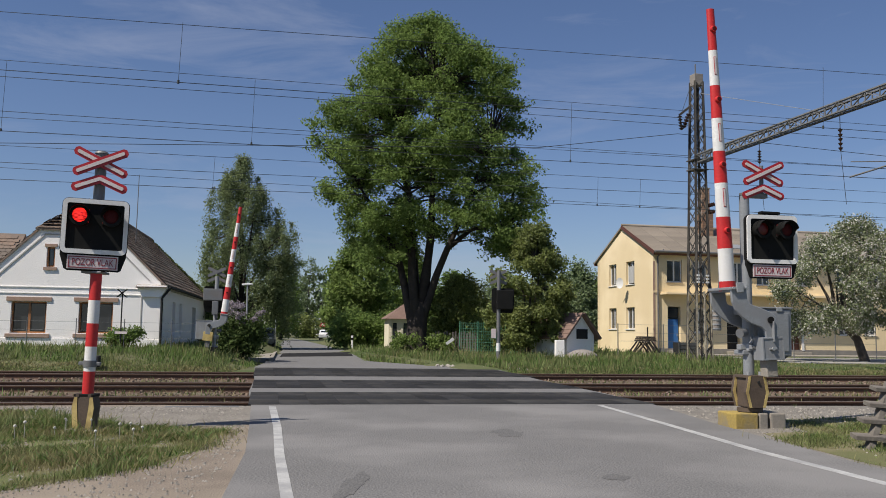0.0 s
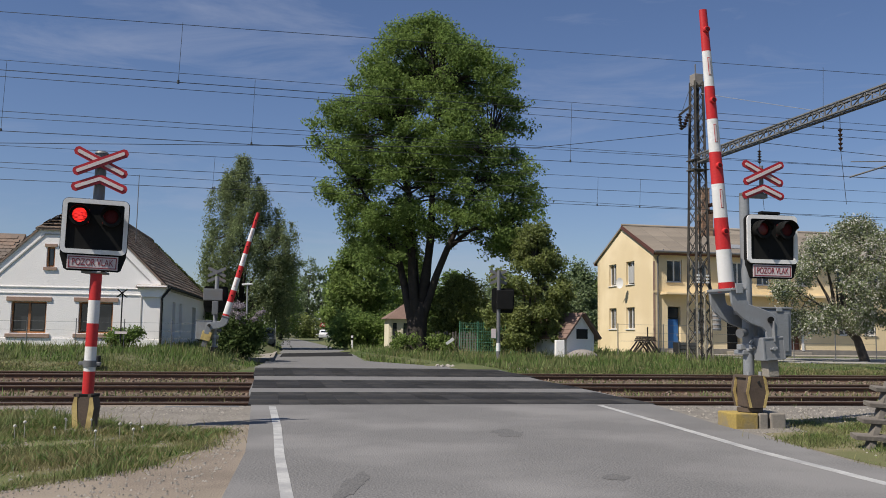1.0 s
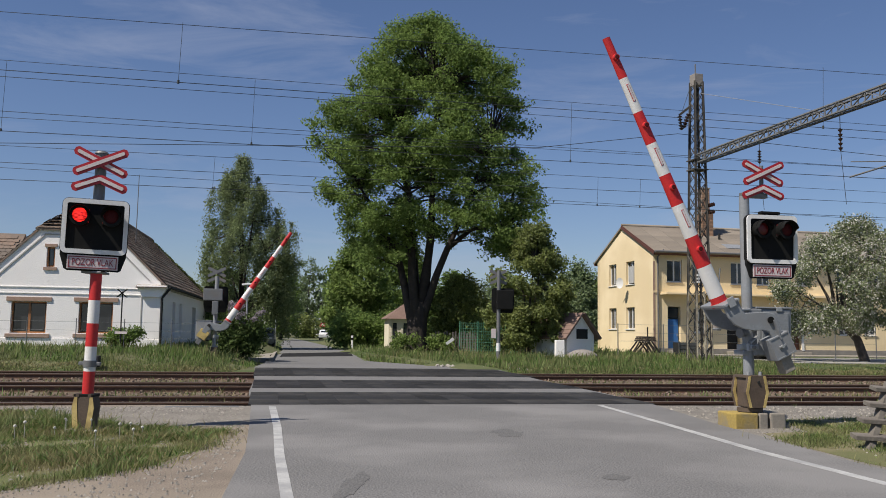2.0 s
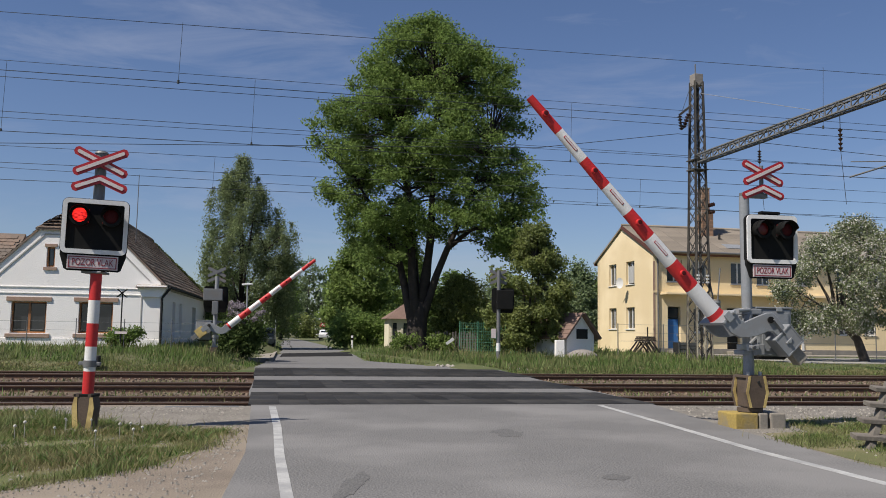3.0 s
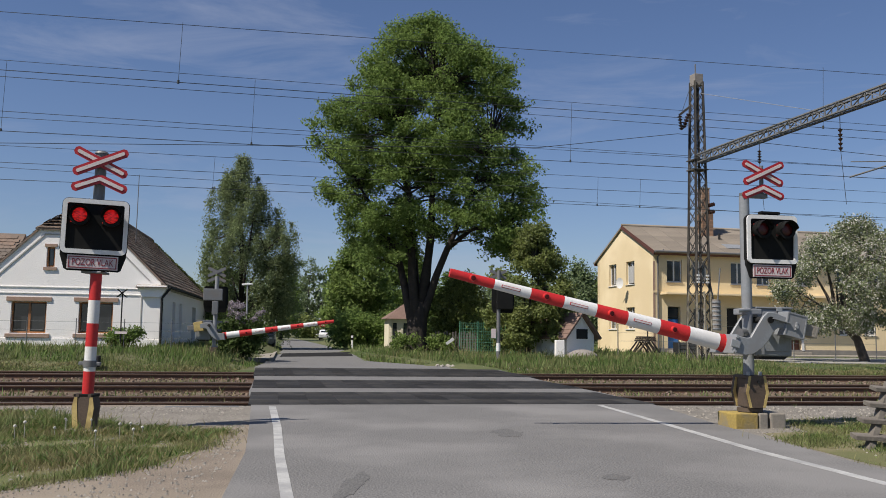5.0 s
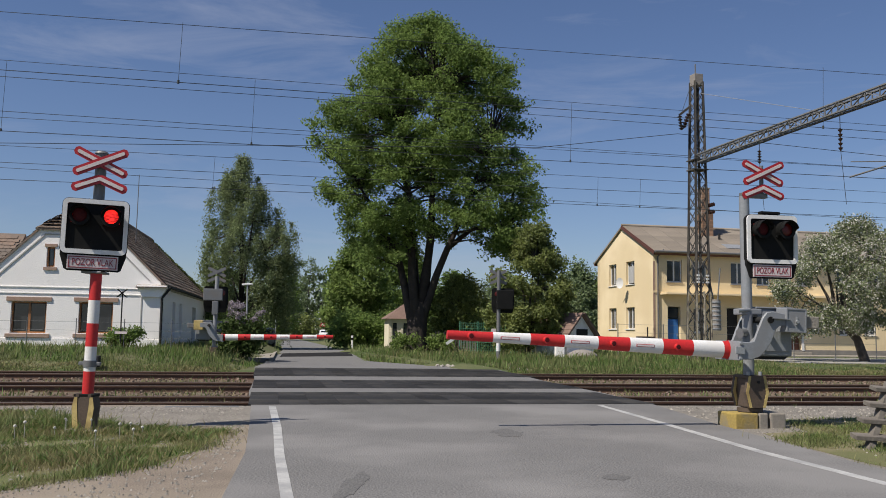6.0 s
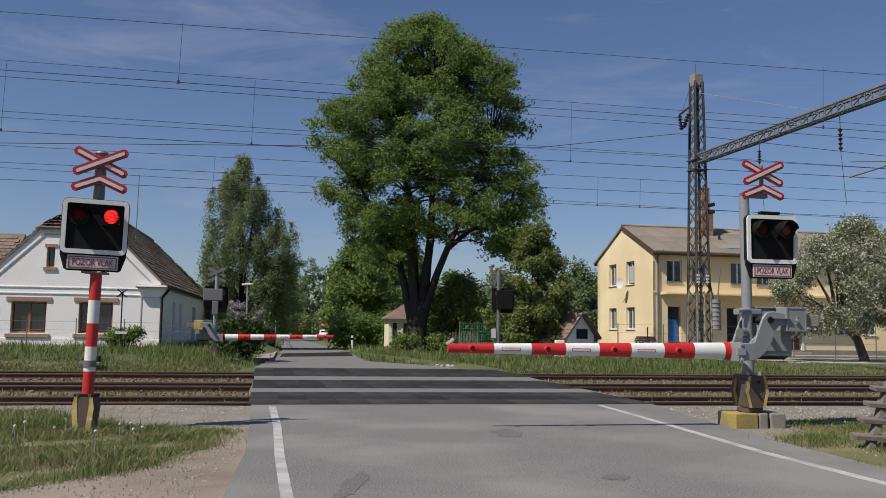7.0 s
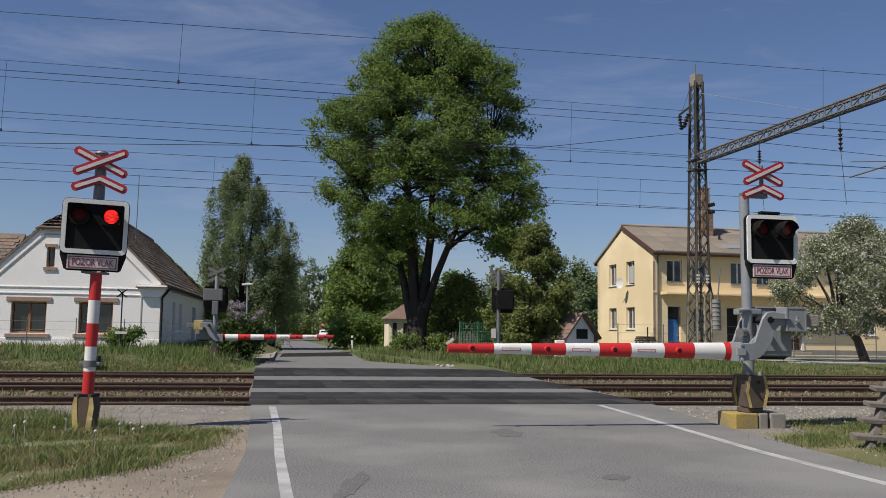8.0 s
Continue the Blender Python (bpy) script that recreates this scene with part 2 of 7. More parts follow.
M["crate_grey"] = mat("crate_grey", (0.10, 0.105, 0.105), (0.07, 0.073, 0.074), 3.0, 0.8, fine=25, rand=0.2)
M["fence_green"] = mat("fence_green", (0.10, 0.30, 0.19), (0.08, 0.24, 0.15), 4.0, 0.6)
M["car_white"] = mat("car_white", (0.72, 0.72, 0.72), (0.68, 0.68, 0.68), 2.0, 0.25)
M["car_grey"] = mat("car_grey", (0.30, 0.31, 0.33), (0.26, 0.27, 0.29), 2.0, 0.3, 0.3)
M["tyre"] = mat("tyre", (0.02, 0.02, 0.02), (0.03, 0.03, 0.03), 6.0, 0.8)
M["roof_tile_loose"] = mat("roof_tile_loose", (0.29, 0.195, 0.14), (0.20, 0.145, 0.11), 1.3, 0.9, fine=18, c=(0.31, 0.265, 0.215), big=0.7, island=0.5)
M["tar_worn"] = mat("tar_worn", (0.178, 0.175, 0.170), (0.150, 0.148, 0.144), 6.0, 0.9, bump=0.6, fine=42, grain=1.0, spec=0.2)
M["turf"] = mat("turf", (0.10, 0.125, 0.035), (0.15, 0.14, 0.06), 1.2, 0.95, bump=0.8, fine=30, c=(0.21, 0.18, 0.10), big=0.8)


# ---- building helpers ----
def thing(name, m=None, label="", category="", group="", kind=""):
    ob = new(name)
    ob.empty_display_size = 0.2
    ob.matrix_basis = m or Matrix()
    return tagged(ob, label, category, group, kind)


def mesh_of(bm, name, material, smooth=False):
    me = bpy.data.meshes.new(name)
    bm.to_mesh(me)
    bm.free()
    for m in material if isinstance(material, list) else [material]:
        me.materials.append(M[m])
    if smooth:
        me.polygons.foreach_set("use_smooth", [True] * len(me.polygons))
    return me


def part(name, bm, material, parent=None, label="", smooth=False, m=None):
    ob = new(name, mesh_of(bm, name, material, smooth))
    ob.parent = parent
    if m is not None:
        ob.matrix_basis = m
    return tagged(ob, label)


def solo(name, bm, material, label, category, kind="", group="", smooth=False, m=None):
    ob = part(name, bm, material, None, label, smooth, m)
    return tagged(ob, label, category, group, kind)


def raw(name, verts, faces, material, parent=None, m=None):
    me = bpy.data.meshes.new(name)
    me.from_pydata(verts, [], faces)
    for k in material if isinstance(material, list) else [material]:
        me.materials.append(M[k])
    ob = new(name, me)
    ob.parent = parent
    if m is not None:
        ob.matrix_basis = m
    return ob


def box(bm, x0, x1, y0, y1, z0, z1, bevel=0.0, m=None):
    made = bmesh.ops.create_cube(bm, size=1.0)["verts"]
    bmesh.ops.transform(bm, matrix=Matrix.Translation(((x0 + x1) / 2, (y0 + y1) / 2, (z0 + z1) / 2)) @ Matrix.Diagonal((abs(x1 - x0), abs(y1 - y0), abs(z1 - z0), 1)), verts=made)
    if bevel:
        edges = {e for v in made for e in v.link_edges}
        made = bmesh.ops.bevel(bm, geom=list(edges), offset=bevel, segments=2, affect="EDGES", profile=0.6)["verts"] if bevel else made
        made = list({v for v in made}) if made else []
    if m is not None:
        bmesh.ops.transform(bm, matrix=m, verts=made)
    return bm


def bx(*a, **k):
    return box(bmesh.new(), *a, **k)


def rod(bm, p, q, r0, r1=None, n=8):
    p, q = Vector(p), Vector(q)
    d = q - p
    made = bmesh.ops.create_cone(bm, cap_ends=True, segments=n, radius1=r0, radius2=r0 if r1 is None else r1, depth=d.length)["verts"]
    bmesh.ops.transform(bm, matrix=Matrix.Translation((p + q) / 2) @ d.to_track_quat("Z", "Y").to_matrix().to_4x4(), verts=made)
    if n >= 8:
        for f in {f for v in made for f in v.link_faces}:
            f.smooth = len(f.verts) == 4
        for e in {e for v in made for e in v.link_edges}:
            e.smooth = all(len(f.verts) == 4 for f in e.link_faces)
    return bm


def rd(*a, **k):
    return rod(bmesh.new(), *a, **k)


def bar(bm, p, q, w, t, up=(0, 0, 1)):
    """A flat bar from p to q, w wide and t thick."""
    p, q = Vector(p), Vector(q)
    d = (q - p).normalized()
    s = d.cross(Vector(up))
    s = s.normalized() if s.length > 1e-4 else Vector((1, 0, 0))
    u = s.cross(d)
    made = [bm.verts.new(e + s * (i * t / 2) + u * (j * w / 2)) for e in (p, q) for i, j in ((-1, -1), (1, -1), (1, 1), (-1, 1))]
    for f in ((3, 2, 1, 0), (4, 5, 6, 7), (0, 1, 5, 4), (1, 2, 6, 5), (2, 3, 7, 6), (3, 0, 4, 7)):
        bm.faces.new([made[i] for i in f])
    return bm


def slab(bm, outline, y0, y1, axis="y"):
    """An outline in (x, z) pulled along y, or in (x, y) pulled along z."""
    at = (lambda a, b, c: (a, c, b)) if axis == "y" else (lambda a, b, c: (a, b, c))
    lo = [bm.verts.new(at(a, b, y0)) for a, b in outline]
    hi = [bm.verts.new(at(a, b, y1)) for a, b in outline]
    k = len(outline)
    bm.faces.new(lo), bm.faces.new(hi[::-1])
    for i in range(k):
        bm.faces.new((lo[i], hi[i], hi[(i + 1) % k], lo[(i + 1) % k]))
    bmesh.ops.recalc_face_normals(bm, faces=bm.faces)
    return bm


def sl(*a, **k):
    return slab(bmesh.new(), *a, **k)


def leaves(name, blobs, count, size, material, parent, seed, flat=0.9, m=None, droop=0.0, loose=1.0):
    """Small bent leaves, thickest near the skin of each blob (x, y, z, rx, rz)."""
    g = np.random.default_rng(seed)
    b = np.array(blobs, float)
    w = b[:, 3] ** 2
    pick = g.choice(len(b), count, p=w / w.sum())
    d = g.normal(size=(count, 3))
    d /= np.linalg.norm(d, axis=1)[:, None]
    r = loose * g.uniform(0.0, 1.0, count) ** 0.55 * (1.05 + 0.3 * np.sin(5.0 * d[:, 0] + 4.0 * d[:, 2] + pick))
    c = b[pick, :3] + d * r[:, None] * b[pick][:, [3, 3, 4]]
    c[:, 2] -= droop * r * g.uniform(0, 1, count)
    nrm = d + g.normal(size=(count, 3)) * flat + np.array((0, 0, 0.35))
    nrm /= np.linalg.norm(nrm, axis=1)[:, None]
    t = np.cross(nrm, g.normal(size=(count, 3)))
    t /= np.linalg.norm(t, axis=1)[:, None]
    u = np.cross(nrm, t)
    s = (size * g.uniform(0.6, 1.35, count))[:, None]
    v = np.stack([c - t * s * 0.5, c + u * s * 0.33 + nrm * s * 0.12, c + t * s * 0.5, c - u * s * 0.33 + nrm * s * 0.12], axis=1).reshape(-1, 3)
    i = np.arange(count)[:, None] * 4
    f = np.concatenate([i + np.array([[0, 1, 2]]), i + np.array([[0, 2, 3]])])
    return raw(name, v.tolist(), f.tolist(), material, parent, m)


def limb(bm, pts, radii, n=9):
    """A bent, tapered limb through pts."""
    rings = []
    for k, (p, r) in enumerate(zip(pts, radii)):
        d = (Vector(pts[min(k + 1, len(pts) - 1)]) - Vector(pts[max(k - 1, 0)])).normalized()
        q = d.to_track_quat("Z", "Y")
        rings.append([bm.verts.new(Vector(p) + q @ Vector((math.cos(a) * r, math.sin(a) * r, 0)) * (1 + 0.12 * math.sin(3 * a + k))) for a in (2 * math.pi * i / n for i in range(n))])
    for a, b in zip(rings, rings[1:]):
        for i in range(n):
            bm.faces.new((a[i], a[(i + 1) % n], b[(i + 1) % n], b[i]))
    return bm


def patchy(p):
    """How tall the grass stands at each spot, from bare-ish 0.35 to rank 1.7."""
    q = (np.sin(p[:, 0] * 1.9 + 1.3 * np.sin(p[:, 1] * 0.8)) + np.sin(p[:, 1] * 2.3 + 1.7 * np.sin(p[:, 0] * 0.7 + 2.0)) + np.sin(p[:, 0] * 4.7 - p[:, 1] * 3.9)) / 3.0
    return 1.0 + 0.68 * q


def blades(name, spots, tall, wide, material, label, category, seed, lean=0.35, parent=None):
    """Single bent blades at spots (x, y, z)."""
    g = np.random.default_rng(seed)
    p = np.array(spots, float)
    k = len(p)
    a = g.uniform(0, 2 * np.pi, k)
    hgt = tall * g.uniform(0.45, 1.25, k) * patchy(p)
    w = wide * g.uniform(0.6, 1.4, k)
    side = np.stack([np.cos(a), np.sin(a), 0 * a], 1) * w[:, None]
    tip = p + np.stack([g.normal(size=k) * lean * hgt, g.normal(size=k) * lean * hgt, hgt], 1)
    mid = p + (tip - p) * 0.55 + np.stack([0 * a, 0 * a, hgt * 0.12], 1)
    v = np.stack([p - side, p + side, mid + side * 0.7, tip, mid - side * 0.7], 1).reshape(-1, 3)
    i = np.arange(k)[:, None] * 5
    f = np.concatenate([i + np.array([[0, 1, 2]]), i + np.array([[0, 2, 4]]), i + np.array([[4, 2, 3]])])
    ob = raw(name, v.tolist(), f.tolist(), material, parent)
    return tagged(ob, label, category, kind="stuff")


def scatter(n, x0, x1, y0, y1, seed, keep=None):
    g = np.random.default_rng(seed)
    x, y = g.uniform(x0, x1, n), g.uniform(y0, y1, n)
    if keep is not None:
        ok = keep(x, y)
        x, y = x[ok], y[ok]
    return x, y


# ---- the lie of the land: the tracks run along (1, 0.2) ----
SKEW = math.degrees(math.atan(0.2))
TRACKS = (0.0, 4.86, 10.5)
TR = pose(0.0, 18.7, 0.0, 0, 0, SKEW)


def across(x, y):
    return (y - 18.7 - 0.2 * x) / math.sqrt(1.04)


def smooth(a, b, v):
    t = np.clip((v - a) / (b - a), 0, 1)
    return t * t * (3 - 2 * t)


def land(x, y):
    """Height of the ground."""
    x, y = np.asarray(x, float), np.asarray(y, float)
    v = across(x, y)
    bed = smooth(-2.6, -1.7, v) * (1 - smooth(12.2, 13.4, v))
    left = smooth(-8.0, -11.0, x) * 0.25
    rise = smooth(13.0, 17.0, v) * (0.22 + left * (1 - smooth(60, 90, y)))
    corridor = (np.abs(x - road_mid(y)) < road_half(y) + 0.7) & ((v < -2.2) | (v > 13.5))
    return np.where(corridor, -0.07, -0.05 - 0.27 * bed + rise)


def road_mid(y):
    y = np.asarray(y, float)
    return np.where(y < 40, 1.5 - 0.20 * (y - 7.5), np.where(y < 60, -5.0 - 0.21 * (y - 40), -9.2 - 0.165 * (y - 60)))


def road_half(y):
    y = np.asarray(y, float)
    return np.where(y < 36, 3.6, np.where(y < 48, 3.6 - 0.13 * (y - 36), 2.04))


def ground():
    g = np.concatenate([[-2500, -900, -400, -200, -120, -80], np.arange(-60, 61, 1.0), [80, 120, 200, 400, 900, 2500]])
    k = np.concatenate([[-600, -200, -80, -30], np.arange(-12, 112, 1.0), [130, 160, 220, 400, 900, 2800]])
    x, y = np.meshgrid(g, k)
    z = land(x, y)
    v = np.stack([x, y, z], -1).reshape(-1, 3)
    w = len(g)
    f = [(j * w + i, j * w + i + 1, (j + 1) * w + i + 1, (j + 1) * w + i) for j in range(len(k) - 1) for i in range(w - 1)]
    ob = raw("ground", v.tolist(), f, "earth")
    tagged(ob, "flat grassy earth reaching to the horizon", "ground", kind="structure")


def strip(name, edge_a, edge_b, top, thick, material, label, category, kind="structure", parent=None):
    """A band between two lines of points, thick downwards."""
    bm = bmesh.new()
    rows = []
    for (ax, ay), (bx_, by) in zip(edge_a, edge_b):
        rows.append([bm.verts.new((ax, ay, top)), bm.verts.new((bx_, by, top)), bm.verts.new((bx_, by, top - thick)), bm.verts.new((ax, ay, top - thick))])
    for p, q in zip(rows, rows[1:]):
        for i in range(4):
            bm.faces.new((p[i], p[(i + 1) % 4], q[(i + 1) % 4], q[i]))
    bm.faces.new(rows[0]), bm.faces.new(rows[-1][::-1])
    bmesh.ops.recalc_face_normals(bm, faces=bm.faces)
    return solo(name, bm, material, label, category, kind) if parent is None else part(name, bm, material, parent, label)


def roads():
    left = [(1.2, -8.0), (-0.6, 3.0), (-1.75, 7.0), (-2.25, 10.3), (-2.9, 13.5), (-3.55, 16.6)]
    right = [(8.5, -8.0), (5.9, 3.0), (5.25, 7.0), (4.75, 10.3), (4.45, 14.5), (4.35, 18.2)]
    strip("road", left, right, 0.0, 0.12, "asphalt", "worn grey asphalt road with patches and fine cracks", "road")
    # through the crossing, between the rubber bands
    strip("crossing_asphalt", [(-3.55, 16.6), (-4.4, 20.3), (-5.2, 24.6), (-6.95, 32.9)], [(4.35, 18.2), (3.9, 21.7), (3.3, 24.8), (2.2, 33.6)], -0.004, 0.40, "asphalt_far", "grey asphalt between the rails of a crossing", "road")
    far_l = [(-6.95, 32.9), (-7.4, 37.0), (-8.3, 42.0), (-9.2, 49.0), (-11.1, 62.0), (-14.6, 80.0), (-20.9, 108.0), (-31.0, 150.0), (-60.0, 230.0)]
    far_r = [(2.2, 33.6), (-1.4, 38.0), (-3.6, 41.2), (-4.9, 50.0), (-7.2, 64.0), (-10.8, 81.0), (-16.6, 108.0), (-26.0, 150.0), (-54.0, 232.0)]
    strip("road_beyond", far_l, far_r, 0.002, 0.12, "asphalt_far", "narrow grey asphalt lane running away between verges", "road")
    # painted edge lines
    strip("edge_line_1", [(-0.78, 5.0), (-1.34, 7.56), (-1.855, 10.0), (-2.445, 13.0), (-3.155, 16.28)], [(-0.67, 5.0), (-1.228, 7.56), (-1.74, 10.0), (-2.325, 13.0), (-3.025, 16.28)], 0.004, 0.003, "road_paint", "worn white edge line painted on asphalt", "road marking")
    strip("edge_line_2", [(4.75, 6.5), (4.26, 8.96), (3.89, 10.99), (3.50, 14.53), (3.12, 17.65)], [(4.89, 6.5), (4.40, 8.96), (4.03, 10.99), (3.63, 14.53), (3.24, 17.65)], 0.004, 0.003, "road_paint", "worn white edge line painted on asphalt", "road marking")


def crossing_panels():
    """Rubber bands along the rails, in panels."""
    for a, b, x0, x1 in ((-1.28, 1.95, -3.95, 4.25), (3.45, 6.85, -3.95, 4.45), (9.0, 14.6, -4.0, 4.9)):
        n = 14
        for row, (ya, yb) in enumerate(((a, a + (b - a) * 0.30), (a + (b - a) * 0.30, a + (b - a) * 0.70), (a + (b - a) * 0.70, b))):
            w = (x1 - x0) / n
            bm = bx(0.0015, w - 0.0015, ya + 0.0015, yb - 0.0015, -0.06, 0.008, bevel=0.008)
            me = mesh_of(bm, "crossing_panel", "rubber")
            for i in range(n):
                ob = new("crossing_panel", me)
                ob.matrix_basis = TR @ pose(x0 + i * w, 0, 0.0)
                ob.parent = PANELS


PANELS = thing("crossing_surface", None, "black rubber panels laid between and beside the rails", "crossing surface", kind="structure")


def tracks():
    for k, v in enumerate(TRACKS):
        t = thing("railway_track", TR @ pose(0, v, 0), "rusty railway track on weathered sleepers in brown ballast", "track", "railway tracks")
        for s in (-0.752, 0.752):
            bm = bmesh.new()
            slab(bm, [(-0.075, -0.172), (0.075, -0.172), (0.075, -0.155), (0.012, -0.135), (0.012, -0.045), (0.036, -0.035), (0.036, -0.006), (-0.036, -0.006), (-0.036, -0.035), (-0.012, -0.045), (-0.012, -0.135), (-0.075, -0.155)], -70, 70)
            bmesh.ops.transform(bm, matrix=pose(0, s, 0, 0, 0, 90), verts=bm.verts)
            rail = part("rail", bm, "rail", t)
            part("rail_head", bx(-70, 70, s - 0.034, s + 0.034, -0.0055, 0.004), "rail_head", rail, "worn bright running surface")
        bm = bx(-0.13, 0.13, -1.3, 1.3, -0.28, -0.165, bevel=0.012)
        me = mesh_of(bm, "sleeper", "sleeper")
        for i in range(-44, 60):
            if k == 0 and i > 45:
                continue
            x = i * 0.62
            lo, hi = ((-3.95, 4.3), (-3.95, 4.5), (-4.0, 4.9))[k]
            if lo < x < hi:
                continue
            ob = new("sleeper", me)
            ob.parent = t
            ob.matrix_basis = pose(x + 0.03 * math.sin(i * 7.3), 0, 0.01 * math.sin(i * 3.1), 0, 0, 1.5 * math.sin(i * 5.1))
    # the bed and its stones
    bm = bmesh.new()
    for x0, x1 in ((-70, -3.96), (4.3, 70)):
        slab(bm, [(-2.3, -0.3), (-1.75, -0.152), (12.2, -0.152), (12.9, -0.3)], x0, x1)
    bmesh.ops.transform(bm, matrix=TR @ pose(0, 0, 0, 0, 0, 90) @ Matrix.Diagonal((1, -1, 1, 1)), verts=bm.verts)
    bmesh.ops.recalc_face_normals(bm, faces=bm.faces)
    solo("ballast_bed", bm, "ballast", "brown rust-stained ballast bed under the tracks", "ballast", "structure")
    g = np.random.default_rng(5)
    cube = np.array([(-1, -1, -1), (1, -1, -1), (1, 1, -1), (-1, 1, -1), (-0.7, -0.7, 1), (0.7, -0.7, 1), (0.7, 0.7, 1), (-0.7, 0.7, 1)]) * 0.5
    quads = np.array([(4, 5, 6, 7), (0, 1, 5, 4), (1, 2, 6, 5), (2, 3, 7, 6), (3, 0, 4, 7)])
    vs, fs, base = [], [], 0
    n = 22000
    sx, sy = g.uniform(-30, 34, n), g.uniform(-2.5, 12.8, n)
    near = g.uniform(size=n) < 0.35
    sy = np.where(near, g.uniform(-2.9, -0.6, n), sy)
    keep = ~((sx > -4.0) & (sx < 4.6))
    for x, y in zip(sx[keep], sy[keep]):
        s = g.uniform(0.03, 0.085)
        q = np.array(Euler(g.uniform(-0.5, 0.5, 2).tolist() + [g.uniform(0, 6.3)]).to_matrix())
        z = -0.155 + s * 0.2 if -1.75 < y < 12.2 else -0.2 + 0.1 * min(1, max(0, (-1.75 - y)))
        vs.append((cube * s * g.uniform(0.7, 1.3, 3)) @ q.T + (x, y, z))
        fs.append(quads + base)
        base += 8
    ob = raw("ballast_stones", np.concatenate(vs).tolist(), np.concatenate(fs).tolist(), "ballast_stone", m=TR)
    tagged(ob, "loose crushed stones lying along the tracks", "stones", kind="stuff")


# ---- warning signals and barriers ----
ARM_ROWS_NEAR = ((0.0, 87.0), (0.7, 87.0), (1.0, 85.5), (1.15, 83.0), (1.3, 79.5), (1.5, 75.2), (1.7, 70.9), (2.3, 59.8), (2.8, 50.4), (3.4, 39.5), (4.0, 28.9), (4.5, 20.3), (4.7, 17.0), (5.2, 9.9), (5.8, 4.0), (6.0, 2.2), (6.2, 0.8), (6.4, 0.1), (6.6, 0.0), (8.0, 0.0))
ARM_ROWS_FAR = ((0.0, 83.5), (0.5, 83.5), (0.7, 81.8), (1.0, 74.9), (1.3, 68.9), (1.7, 61.8), (2.3, 51.6), (2.8, 42.7), (3.4, 33.0), (4.0, 23.4), (4.5, 15.8), (4.7, 12.7), (5.2, 5.8), (5.5, 2.4), (5.7, 1.3), (5.9, 1.1), (8.0, 1.1))
SWITCH = 0.5137
FIRST = 0.41
FACE_TURN = 80.0
LAMPS = []
LENS_Y = -0.095 + 0.105 / math.tan(radians(FACE_TURN / 2))
PIVOT = {True: (0.147, -0.32, 1.618), False: (0.147, 0.18, 1.618)}


def rounded(w, h, r, n=5, cx=0.0, cz=0.0):
    pts = []
    for sx, sz, a0 in ((1, 1, 0), (-1, 1, 90), (-1, -1, 180), (1, -1, 270)):
        for i in range(n + 1):
            a = radians(a0 + 90 * i / n)
            pts.append((cx + sx * (w / 2 - r) + r * math.cos(a), cz + sz * (h / 2 - r) + r * math.sin(a)))
    return pts


def ring(outer, inner, y0, y1):
    """A flat frame between two outlines of equal count."""
    bm = bmesh.new()
    a, b, c, d = ([bm.verts.new((x, y, z)) for x, z in o] for o, y in ((outer, y0), (inner, y0), (inner, y1), (outer, y1)))
    k = len(outer)
    for p, q in ((a, b), (b, c), (c, d), (d, a)):
        for i in range(k):
            bm.faces.new((p[i], p[(i + 1) % k], q[(i + 1) % k], q[i]))
    bmesh.ops.recalc_face_normals(bm, faces=bm.faces)
    return bm


def writing(name, body, size, material, parent, m, label, spread=1.0):
    cu = bpy.data.curves.new(name, "FONT")
    cu.body, cu.size, cu.align_x, cu.align_y, cu.extrude = body, size, "CENTER", "CENTER", 0.002
    cu.offset = 0.0006
    tmp = bpy.data.objects.new(name, cu)
    scene.collection.objects.link(tmp)
    dg = bpy.context.evaluated_depsgraph_get()
    me = bpy.data.meshes.new_from_object(tmp.evaluated_get(dg))
    bpy.data.objects.remove(tmp)
    me.materials.clear()
    me.materials.append(M[material])
    ob = new(name, me)
    ob.parent = parent
    ob.matrix_basis = m @ Matrix.Diagonal((spread, 1, 1, 1))
    return tagged(ob, label)


